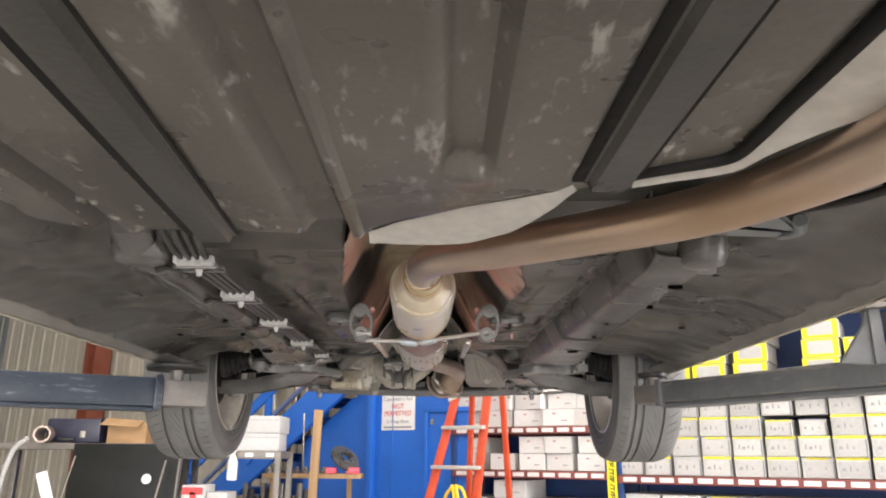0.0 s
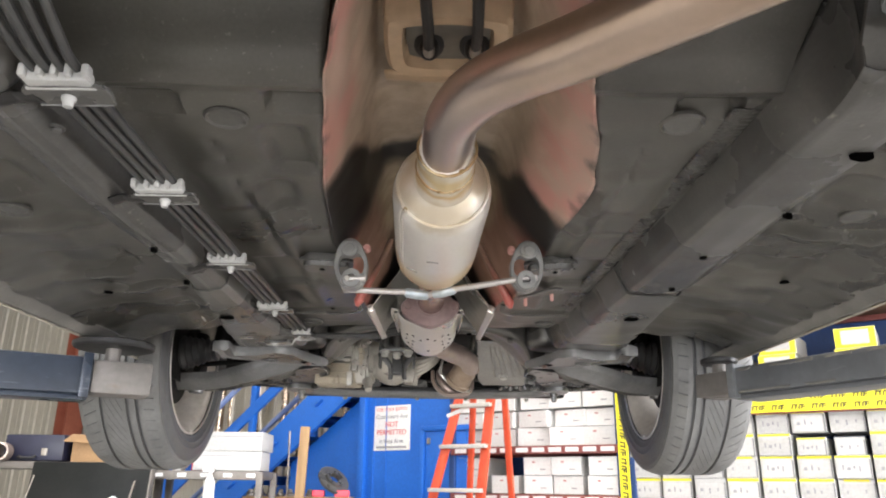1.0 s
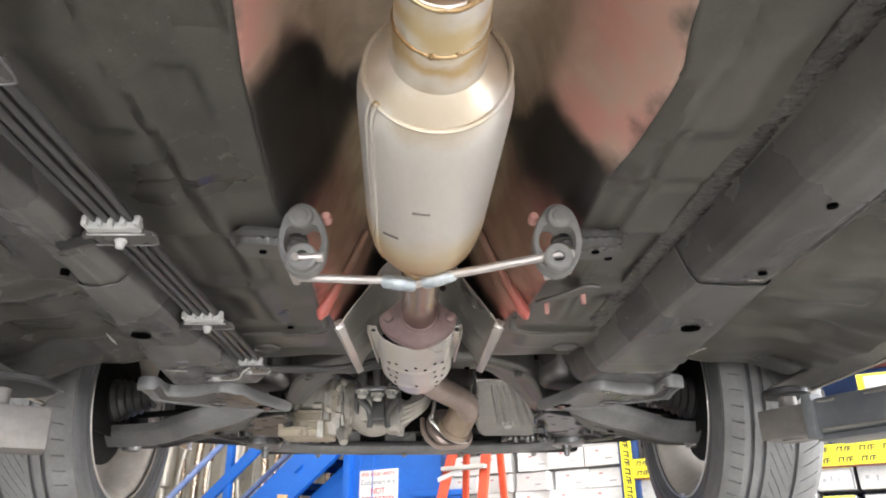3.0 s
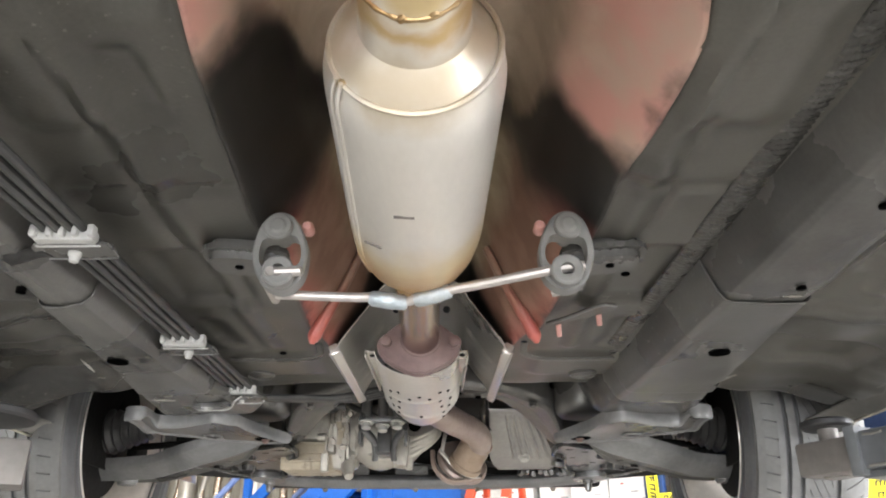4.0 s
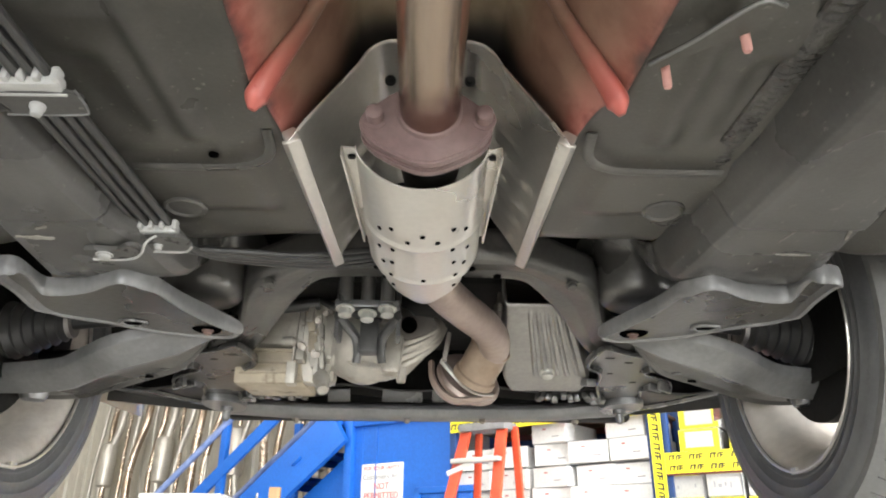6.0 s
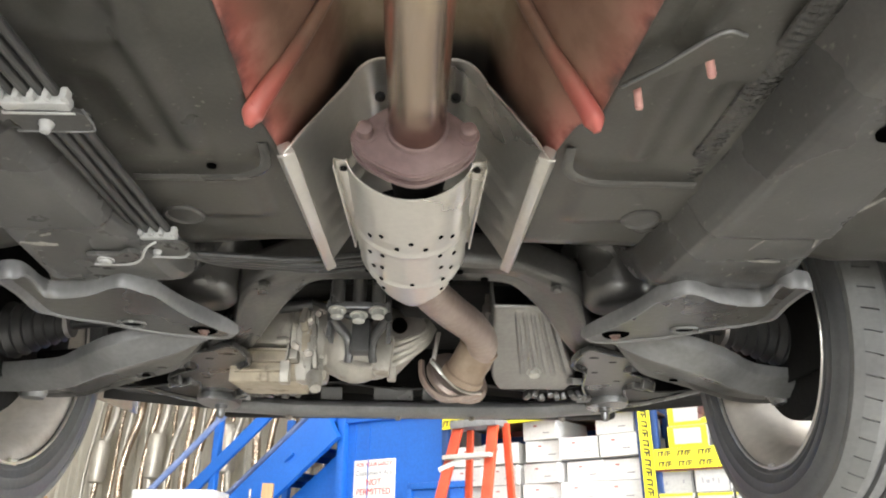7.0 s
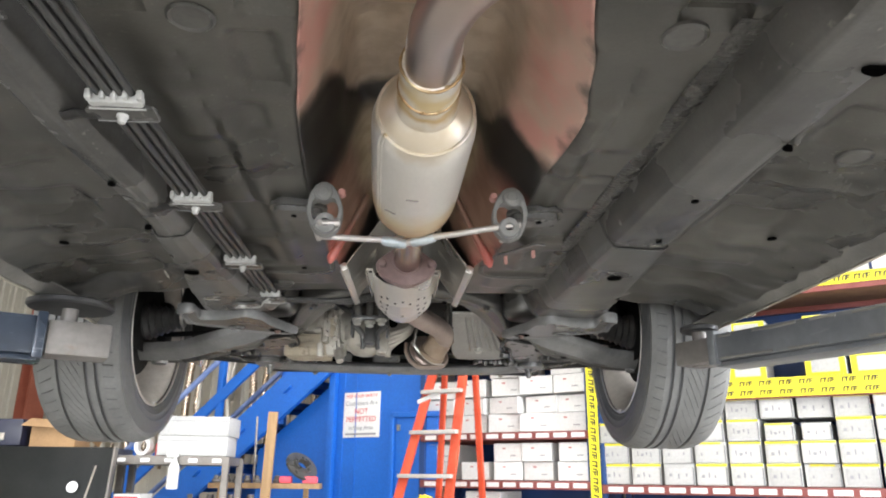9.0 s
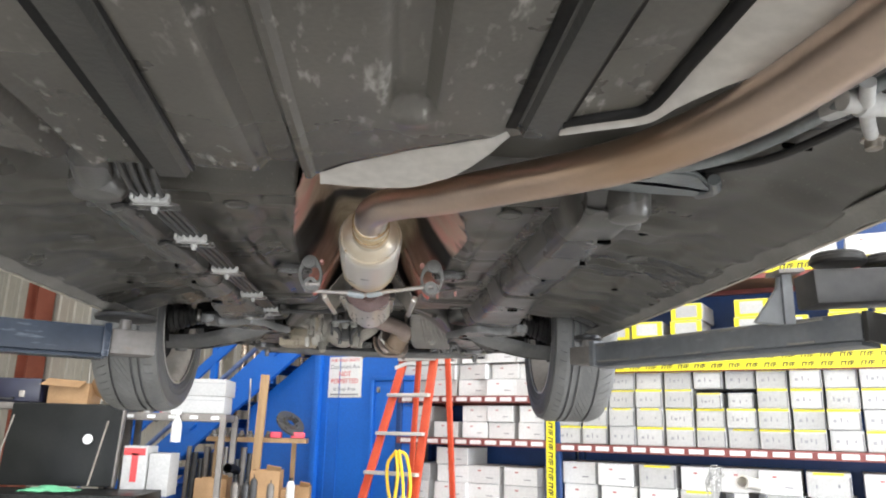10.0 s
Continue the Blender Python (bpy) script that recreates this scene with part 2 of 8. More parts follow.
M["plain_carton"] = surf("plain_white_carton", (0.66, 0.66, 0.65), (0.76, 0.76, 0.75), 0.6, 0, 4, 60, 0.05, (0.6, 0.57, 0.52), 0.15, 6, 0.3, per=0.1)
M["yellow"] = surf("yellow_label", (0.82, 0.72, 0.02), (0.86, 0.77, 0.03), 0.5, 0, 9, 60, 0.03)
M["ink"] = surf("black_ink", (0.02, 0.02, 0.02), (0.035, 0.035, 0.035), 0.6, 0, 20, 60, 0)
M["grey_ink"] = surf("grey_ink", (0.22, 0.22, 0.24), (0.3, 0.3, 0.32), 0.6, 0, 20, 60, 0)
M["faint_ink"] = surf("faded_print", (0.22, 0.22, 0.24), (0.34, 0.34, 0.36), 0.6, 0, 20, 60, 0)
M["red_ink"] = surf("red_ink", (0.6, 0.035, 0.035), (0.66, 0.05, 0.05), 0.6, 0, 20, 60, 0)
M["mark_red"] = surf("faded_red_mark", (0.42, 0.12, 0.12), (0.5, 0.17, 0.16), 0.6, 0, 20, 60, 0)
M["grey_carton"] = surf("grey_carton_edge", (0.18, 0.18, 0.19), (0.25, 0.25, 0.26), 0.6, 0, 10, 60, 0.03)
M["shelf_red"] = surf("shelf_beam_maroon", (0.2, 0.05, 0.045), (0.26, 0.075, 0.065), 0.5, 0, 8, 70, 0.05)
M["shelf_blue"] = surf("shelf_navy", (0.012, 0.045, 0.16), (0.018, 0.06, 0.2), 0.5, 0, 8, 70, 0.05)
M["shelf_deck"] = surf("particle_board", (0.25, 0.14, 0.07), (0.33, 0.19, 0.1), 0.7, 0, 10, 90, 0.1)
M["shelf_tag"] = surf("shelf_tag", (0.74, 0.68, 0.68), (0.8, 0.76, 0.76), 0.6, 0, 10, 90, 0)
M["sign"] = surf("sign_white", (0.74, 0.74, 0.72), (0.79, 0.79, 0.77), 0.5, 0, 4, 50, 0.02, (0.6, 0.58, 0.54), 0.15, 6, 0.3)
M["wood"] = surf("pine_timber", (0.27, 0.165, 0.075), (0.37, 0.235, 0.115), 0.65, 0, 6, 50, 0.12, (0.28, 0.17, 0.08), 0.3, 6, 0.3, stretch=(6, 6, 0.5))
M["card"] = surf("brown_cardboard", (0.32, 0.19, 0.09), (0.42, 0.26, 0.13), 0.75, 0, 6, 80, 0.06)
M["chest"] = surf("black_chest_paint", (0.009, 0.01, 0.01), (0.016, 0.017, 0.016), 0.4, 0, 4, 60, 0.03, (0.06, 0.056, 0.052), 0.12, 14, 0.2, spec=0.15)
M["steel"] = surf("bench_steel", (0.16, 0.145, 0.13), (0.24, 0.22, 0.2), 0.5, 0.5, 8, 60, 0.15, (0.2, 0.13, 0.08), 0.25, 12, 0.3)
M["wall"] = surf("beige_sheet_wall", (0.5, 0.468, 0.395), (0.58, 0.548, 0.47), 0.55, 0.1, 1.5, 30, 0.05, (0.46, 0.4, 0.31), 0.18, 2.5, 0.35, stretch=(1, 1, 0.3))
M["column"] = surf("red_oxide_column", (0.26, 0.07, 0.04), (0.32, 0.1, 0.06), 0.55, 0, 4, 50, 0.05)
M["concrete"] = surf("concrete_floor", (0.24, 0.23, 0.215), (0.34, 0.33, 0.305), 0.6, 0, 1.2, 30, 0.15, (0.17, 0.16, 0.15), 0.3, 2.2, 0.3)
M["roof"] = surf("roof_sheet", (0.55, 0.54, 0.5), (0.62, 0.61, 0.57), 0.6, 0, 1, 20, 0.05)
M["paper"] = surf("white_paper", (0.78, 0.78, 0.77), (0.82, 0.82, 0.81), 0.7, 0, 5, 40, 0.03)
M["red_plastic"] = surf("red_plastic", (0.55, 0.025, 0.03), (0.62, 0.04, 0.04), 0.4, 0, 8, 60, 0.03)
M["pink"] = surf("pink_plastic", (0.72, 0.06, 0.1), (0.76, 0.1, 0.13), 0.5, 0, 8, 60, 0.03)
M["green"] = surf("green_cloth", (0.12, 0.45, 0.24), (0.17, 0.52, 0.3), 0.9, 0, 12, 90, 0.3)
M["hose_red"] = surf("red_air_hose", (0.75, 0.1, 0.06), (0.8, 0.14, 0.08), 0.5, 0, 12, 90, 0.05)
M["cord_yellow"] = surf("yellow_cord", (0.85, 0.55, 0.02), (0.88, 0.6, 0.04), 0.5, 0, 12, 90, 0.05)
M["navy_box"] = surf("dark_navy_case", (0.01, 0.012, 0.03), (0.018, 0.02, 0.045), 0.4, 0, 8, 60, 0.03)
M["milky"] = surf("milky_plastic", (0.7, 0.7, 0.68), (0.76, 0.76, 0.74), 0.4, 0, 8, 60, 0.02)
M["rail_blue"] = surf("worn_blue_rail", (0.16, 0.24, 0.5), (0.26, 0.33, 0.56), 0.4, 0, 9, 60, 0.04, (0.04, 0.15, 0.5), 0.35, 8, 0.25)
M["subframe"] = surf("subframe_black", (0.05, 0.05, 0.05), (0.1, 0.099, 0.097), 0.26, 0.4, 7, 140, 0.08, (0.13, 0.125, 0.115), 0.15, 10, 0.3)
M["sealer"] = surf("rough_sealer", (0.035, 0.034, 0.031), (0.075, 0.072, 0.065), 0.28, 0, 30, 130, 0.9, (0.22, 0.21, 0.19), 0.25, 60, 0.2)
M["dark_steel"] = surf("dark_steel", (0.035, 0.035, 0.037), (0.07, 0.07, 0.07), 0.45, 0.5, 9, 60, 0.1)
M["mauve"] = surf("mauve_roll", (0.3, 0.2, 0.23), (0.36, 0.25, 0.28), 0.7, 0, 9, 60, 0.1)
M["stud"] = surf("overspray_stud", (0.6, 0.3, 0.27), (0.66, 0.38, 0.33), 0.5, 0, 12, 90, 0.1)
M["tube"] = glow("fill_diffuser_glow", (1.0, 0.97, 0.92), 6.0)


def tunnel_paint():
    """Red body colour sprayed over the tunnel's lips, beige primer on its roof, a near-black band beside the converter.
    """
    m = bpy.data.materials.new("tunnel_overspray")
    m.use_nodes = True
    nt = m.node_tree
    b = nt.nodes["Principled BSDF"]
    N, L = nt.nodes.new, nt.links.new
    tc = N("ShaderNodeTexCoord")
    sep = N("ShaderNodeSeparateXYZ")
    L(tc.outputs["Object"], sep.inputs[0])
    n = N("ShaderNodeTexNoise")
    n.inputs["Scale"].default_value, n.inputs["Detail"].default_value = 9, 6
    L(tc.outputs["Object"], n.inputs[0])
    n2 = N("ShaderNodeTexNoise")
    n2.inputs["Scale"].default_value, n2.inputs["Detail"].default_value = 26, 6
    L(tc.outputs["Object"], n2.inputs[0])

    def math_node(op, a, bb):
        k = N("ShaderNodeMath")
        k.operation = op
        for i, v in enumerate((a, bb)):
            if isinstance(v, (int, float)):
                k.inputs[i].default_value = v
            else:
                L(v, k.inputs[i])
        return k.outputs[0]

    def ramp(v, lo, hi):
        k = N("ShaderNodeMapRange")
        k.interpolation_type = "SMOOTHSTEP"
        k.inputs[1].default_value, k.inputs[2].default_value = lo, hi
        L(v, k.inputs[0])
        return k.outputs[0]

    def mixc(f, a, bb):
        k = N("ShaderNodeMix")
        k.data_type = "RGBA"
        L(f, k.inputs[0])
        for i, v in ((6, a), (7, bb)):
            if isinstance(v, tuple):
                k.inputs[i].default_value = (*v, 1)
            else:
                L(v, k.inputs[i])
        return k.outputs[2]

    wob = math_node("MULTIPLY", math_node("SUBTRACT", n.outputs[0], 0.5), 0.1)
    zz = math_node("ADD", sep.outputs[2], wob)
    yy = math_node("ADD", sep.outputs[1], math_node("MULTIPLY", wob, 1.2))
    red = mixc(ramp(n2.outputs[0], 0.42, 0.62), (0.44, 0.1, 0.085), (0.58, 0.22, 0.19))
    pale = mixc(ramp(n.outputs[0], 0.38, 0.6), (0.6, 0.31, 0.265), (0.52, 0.37, 0.3))
    rear = math_node("SUBTRACT", 1.0, ramp(yy, 2.76, 2.88))
    lip = mixc(rear, red, pale)
    beige = mixc(ramp(n2.outputs[0], 0.35, 0.65), (0.42, 0.335, 0.25), (0.53, 0.44, 0.345))
    brown = mixc(ramp(n2.outputs[0], 0.35, 0.65), (0.25, 0.145, 0.105), (0.33, 0.205, 0.15))
    olive = mixc(ramp(n2.outputs[0], 0.35, 0.65), (0.3, 0.245, 0.165), (0.4, 0.33, 0.235))
    high = mixc(ramp(yy, 2.75, 2.95), beige, mixc(ramp(zz, 1.72, 1.77), brown, olive))
    zf = math_node("ADD", zz, math_node("MULTIPLY", ramp(yy, 2.85, 3.0), 0.06))
    c = mixc(ramp(zf, 1.65, 1.725), lip, high)
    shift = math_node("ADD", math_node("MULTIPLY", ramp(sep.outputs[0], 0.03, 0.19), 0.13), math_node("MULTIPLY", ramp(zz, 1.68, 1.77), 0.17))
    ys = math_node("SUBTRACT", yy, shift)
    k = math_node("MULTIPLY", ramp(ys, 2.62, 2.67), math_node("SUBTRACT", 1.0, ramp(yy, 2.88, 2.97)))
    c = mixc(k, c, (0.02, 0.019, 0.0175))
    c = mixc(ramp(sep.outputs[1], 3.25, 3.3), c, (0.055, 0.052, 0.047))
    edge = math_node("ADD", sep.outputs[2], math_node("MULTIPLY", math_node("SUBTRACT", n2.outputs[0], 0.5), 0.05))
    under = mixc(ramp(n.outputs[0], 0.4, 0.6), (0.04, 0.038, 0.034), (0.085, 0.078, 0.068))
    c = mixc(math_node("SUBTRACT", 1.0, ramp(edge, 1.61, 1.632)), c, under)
    L(c, b.inputs["Base Color"])
    b.inputs["Roughness"].default_value = 0.45
    b.inputs["Specular IOR Level"].default_value = 0.35
    bp = N("ShaderNodeBump")
    bp.inputs["Strength"].default_value, bp.inputs["Distance"].default_value = 0.05, 0.005
    L(n2.outputs[0], bp.inputs["Height"])
    L(bp.outputs[0], b.inputs["Normal"])
    return m


M["fold"] = surf("sprayed_fold", (0.24, 0.14, 0.1), (0.34, 0.21, 0.155), 0.32, 0, 12, 90, 0.03, (0.42, 0.17, 0.13), 0.35, 9, 0.3)
M["tunnel"] = tunnel_paint()


def heat_tint(m, zones, axis=1):
    """Straw and brown tempering colours in bands along one axis: (centre, half width, colour)."""
    nt = m.node_tree
    N, L = nt.nodes.new, nt.links.new
    b = nt.nodes["Principled BSDF"]
    src = b.inputs["Base Color"].links[0].from_socket
    tc, sep, n = N("ShaderNodeTexCoord"), N("ShaderNodeSeparateXYZ"), N("ShaderNodeTexNoise")
    L(tc.outputs["Object"], sep.inputs[0])
    n.inputs["Scale"].default_value, n.inputs["Detail"].default_value = 22, 5
    L(tc.outputs["Object"], n.inputs[0])
    for c, w, col in zones:
        d, a, r, q = N("ShaderNodeMath"), N("ShaderNodeMath"), N("ShaderNodeMapRange"), N("ShaderNodeMath")
        q.operation, q.inputs[1].default_value, q.inputs[2].default_value = "MULTIPLY_ADD", 0.07, -0.035
        L(n.outputs[0], q.inputs[0])
        s = N("ShaderNodeMath")
        L(sep.outputs[axis], s.inputs[0])
        L(q.outputs[0], s.inputs[1])
        d.operation, d.inputs[1].default_value = "SUBTRACT", c
        L(s.outputs[0], d.inputs[0])
        a.operation = "ABSOLUTE"
        L(d.outputs[0], a.inputs[0])
        r.interpolation_type = "SMOOTHSTEP"
        r.inputs[1].default_value, r.inputs[2].default_value, r.inputs[3].default_value, r.inputs[4].default_value = 0, w, 1, 0
        L(a.outputs[0], r.inputs[0])
        mx = N("ShaderNodeMix")
        mx.data_type = "RGBA"
        mx.inputs[7].default_value = (*col, 1)
        L(r.outputs[0], mx.inputs[0])
        L(src, mx.inputs[6])
        src = mx.outputs[2]
    L(src, b.inputs["Base Color"])


heat_tint(M["cat"], [(2.86, 0.075, (0.66, 0.54, 0.33)), (2.9, 0.06, (0.5, 0.29, 0.11)), (2.945, 0.05, (0.34, 0.15, 0.05)), (2.6, 0.03, (0.6, 0.52, 0.4)), (2.565, 0.02, (0.56, 0.4, 0.2)), (2.53, 0.028, (0.64, 0.5, 0.27))])
heat_tint(M["pipe"], [(2.44, 0.2, (0.5, 0.44, 0.42)), (1.95, 0.2, (0.54, 0.38, 0.26))])
heat_tint(M["fold"], [(1.605, 0.085, (0.56, 0.15, 0.125))], 2)
heat_tint(M["pipe_front"], [(2.99, 0.05, (0.62, 0.52, 0.32)), (3.2, 0.06, (0.2, 0.12, 0.1))])

# ---- building blocks ----
PLACED = {}


def thing(name, at, label, category, group="", kind=""):
    e = new(name)
    e.empty_display_size = 0.1
    m = at if isinstance(at, Matrix) else Matrix.Translation(at)
    e.matrix_basis = m
    PLACED[e] = m
    return tagged(e, label, category, group, kind)


def mesh_of(name, bm, mat, angle=35):
    bmesh.ops.recalc_face_normals(bm, faces=bm.faces[:])
    me = bpy.data.meshes.new(name)
    bm.to_mesh(me)
    bm.free()
    for p in me.polygons:
        p.use_smooth = True
    me.set_sharp_from_angle(angle=radians(angle))
    for k in (mat if isinstance(mat, (list, tuple)) else [mat]):
        me.materials.append(k)
    return me


def part(name, bm, mat, parent, label="", local=False, thick=0.0, angle=35):
    """One mesh under a thing or part. Coordinates are the world's unless local."""
    ob = new(name, mesh_of(name, bm, mat, angle))
    if parent is not None:
        ob.parent = parent
        if not local and parent in PLACED:
            ob.matrix_parent_inverse = PLACED[parent].inverted()
    if thick:
        s = ob.modifiers.new("thickness", "SOLIDIFY")
        s.thickness, s.offset = thick, 0
    return tagged(ob, label)


def solo(name, bm, mat, label, category, group="", kind="", m=None):
    ob = new(name, mesh_of(name, bm, mat))
    if m is not None:
        ob.matrix_basis = m
    PLACED[ob] = m if m is not None else Matrix()
    return tagged(ob, label, category, group, kind)


def box(cx, cy, cz, sx, sy, sz, bevel=0.0, rot=None, bm=None, seg=2):
    own = bmesh.new()
    bmesh.ops.create_cube(own, size=1)
    bmesh.ops.scale(own, vec=(sx, sy, sz), verts=own.verts)
    if bevel:
        bmesh.ops.bevel(own, geom=own.edges[:] + own.verts[:], offset=bevel, segments=seg, affect="EDGES", profile=0.6)
    m = Matrix.Translation((cx, cy, cz))
    if rot is not None:
        m = m @ Euler([radians(a) for a in rot]).to_matrix().to_4x4()
    own.transform(m)
    return join(bm, own)


def join(bm, own):
    if bm is None:
        return own
    me = bpy.data.meshes.new("tmp")
    own.to_mesh(me)
    own.free()
    bm.from_mesh(me)
    bpy.data.meshes.remove(me)
    return bm


def lathe(profile, at, axis="z", seg=32, bm=None, cap=True, arc=None):
    """profile: (radius, height) pairs, turned about the axis through at."""
    own = bmesh.new()
    full = arc is None
    a0, a1 = (0, 2 * math.pi) if full else (radians(arc[0]), radians(arc[1]))
    n = seg if full else seg + 1
    rings = []
    for r, h in profile:
        ring = []
        for i in range(n):
            a = a0 + (a1 - a0) * i / seg
            ring.append(own.verts.new((r * math.cos(a), r * math.sin(a), h)))
        rings.append(ring)
    for p, q in zip(rings, rings[1:]):
        for i in range(seg):
            j = (i + 1) % n
            own.faces.new((p[i], p[j], q[j], q[i]))
    if cap and full:
        for ring, (r, h) in ((rings[0], profile[0]), (rings[-1], profile[-1])):
            if r > 1e-4:
                own.faces.new(ring)
    bmesh.ops.remove_doubles(own, verts=own.verts[:], dist=1e-5)
    t = {"z": Matrix(), "x": Matrix.Rotation(radians(90), 4, "Y"), "y": Matrix.Rotation(radians(-90), 4, "X")}[axis] if isinstance(axis, str) else Vector((0, 0, 1)).rotation_difference(Vector(axis)).to_matrix().to_4x4()
    own.transform(Matrix.Translation(at) @ t)
    return join(bm, own)


def smooth_path(pts, n=8):
    p = [Vector(a) for a in pts]
    p = [p[0] * 2 - p[1]] + p + [p[-1] * 2 - p[-2]]
    out = []
    for i in range(1, len(p) - 2):
        a, b, c, d = p[i - 1:i + 3]
        for k in range(n):
            t = k / n
            out.append(0.5 * (2 * b + (c - a) * t + (2 * a - 5 * b + 4 * c - d) * t * t + (3 * b - a - 3 * c + d) * t ** 3))
    out.append(p[-2])
    return out


def tube(pts, radius, seg=14, n=8, bm=None, cap=True, flat=(1, 1), straight=False):
    """A round (or flattened) bar swept along a smooth path. radius: a number or a function of 0..1."""
    path = [Vector(a) for a in pts] if straight else smooth_path(pts, n)
    own = bmesh.new()
    up, rings = None, []
    for i, c in enumerate(path):
        t = (path[min(i + 1, len(path) - 1)] - path[max(i - 1, 0)]).normalized()
        if up is None:
            up = Vector((0, 0, 1)) if abs(t.z) < 0.9 else Vector((1, 0, 0))
        side = t.cross(up).normalized()
        up = side.cross(t).normalized()
        r = radius(i / (len(path) - 1)) if callable(radius) else radius
        rings.append([own.verts.new(c + r * (math.cos(a) * flat[0] * side + math.sin(a) * flat[1] * up)) for a in (2 * math.pi * k / seg for k in range(seg))])
    for p, q in zip(rings, rings[1:]):
        for k in range(seg):
            own.faces.new((p[k], p[(k + 1) % seg], q[(k + 1) % seg], q[k]))
    if cap:
        own.faces.new(rings[0])
        own.faces.new(rings[-1])
    return join(bm, own)


def grid(nu, nv, f, bm=None):
    own = bmesh.new()
    vs = [[own.verts.new(f(i / nu, j / nv)) for j in range(nv + 1)] for i in range(nu + 1)]
    for i in range(nu):
        for j in range(nv):
            own.faces.new((vs[i][j], vs[i + 1][j], vs[i + 1][j + 1], vs[i][j + 1]))
    return join(bm, own)


def slab(outline, z0, z1, bevel=0.0, bm=None, m=None):
    """A flat plate from an outline (x, y), between two heights."""
    own = bmesh.new()
    lo = [own.verts.new((x, y, z0)) for x, y in outline]
    f = own.faces.new(lo)
    g = bmesh.ops.extrude_face_region(own, geom=[f])
    bmesh.ops.translate(own, vec=(0, 0, z1 - z0), verts=[v for v in g["geom"] if isinstance(v, bmesh.types.BMVert)])
    if bevel:
        bmesh.ops.bevel(own, geom=[e for e in own.edges], offset=bevel, segments=2, affect="EDGES")
    if m is not None:
        own.transform(m)
    return join(bm, own)


def rounded(pts, n=5):
    """A closed smooth outline through the given corners."""
    p = [Vector((x, y, 0)) for x, y in pts]
    out, k = [], len(p)
    for i in range(k):
        a, b, c, d = p[i - 1], p[i], p[(i + 1) % k], p[(i + 2) % k]
        for j in range(n):
            t = j / n
            q = 0.5 * (2 * b + (c - a) * t + (2 * a - 5 * b + 4 * c - d) * t * t + (3 * b - a - 3 * c + d) * t ** 3)
            out.append((q.x, q.y))
    return out


def hexbolt(at, axis="z", r=0.009, h=0.008, washer=True, bm=None):
    prof = ([(r * 1.45, 0), (r * 1.45, 0.002), (r, 0.002)] if washer else [(r, 0)]) + [(r, h), (r * 0.8, h + 0.001)]
    return lathe(prof, at, axis, 6 if not washer else 12, bm)


def lerp_table(table, v):
    return float(np.interp(v, [a for a, _ in table], [b for _, b in table]))


def bump_box(x, y, x0, x1, y0, y1, s=0.012):
    """1 inside a rectangle, 0 outside, with soft flanks."""
    def st(v):
        v = min(max(v, 0.0), 1.0)
        return v * v * (3 - 2 * v)
    return st((x - x0) / s) * st((x1 - x) / s) * st((y - y0) / s) * st((y1 - y) / s)


def curve_at(path, v):
    k = v * (len(path) - 1)
    i = min(int(k), len(path) - 2)
    return Vector(path[i]).lerp(Vector(path[i + 1]), k - i)


# ---- the car on the lift ----
car = thing("car", (0, 2.6, 1.3), "raised beige car with a dark undercoated floor and red tunnel", "car")
LIP_R = [(1.9, 0.1), (2.25, 0.13), (2.39, 0.158), (2.49, 0.182), (2.61, 0.206), (2.7, 0.202), (2.785, 0.19), (2.80, 0.189), (2.86, 0.188), (2.98, 0.182), (3.08, 0.174), (3.195, 0.164), (3.215, 0.146), (3.26, 0.135), (3.6, 0.128)]
LIP_L = [(1.9, 0.05), (2.25, 0.068), (2.36, 0.096), (2.5, 0.115), (2.63, 0.134), (2.7, 0.14), (2.86, 0.15), (2.98, 0.145), (3.08, 0.145), (3.19, 0.148), (3.21, 0.142), (3.26, 0.135), (3.6, 0.128)]


RAIL_IN = {1: [(2.3, 0.353), (2.57, 0.347), (2.75, 0.34), (2.98, 0.332), (3.3, 0.318), (3.5, 0.3), (3.75, 0.29)],
           -1: [(2.3, 0.356), (2.6, 0.358), (2.82, 0.35), (2.95, 0.347), (3.2, 0.343), (3.36, 0.33), (3.42, 0.312), (3.53, 0.3), (3.75, 0.29)]}
RAIL_OUT = {1: [(2.3, 0.436), (2.42, 0.434), (2.6, 0.426), (2.81, 0.424), (2.97, 0.422), (3.31, 0.444), (3.42, 0.455), (3.75, 0.5)],
            -1: [(2.3, 0.398), (2.52, 0.404), (2.65, 0.404), (2.8, 0.395), (2.92, 0.393), (3.2, 0.42), (3.38, 0.447), (3.53, 0.463), (3.75, 0.5)]}


def rail_in(y, side):
    return lerp_table(RAIL_IN[side], y)


def rail_out(y, side):
    return lerp_table(RAIL_OUT[side], y)


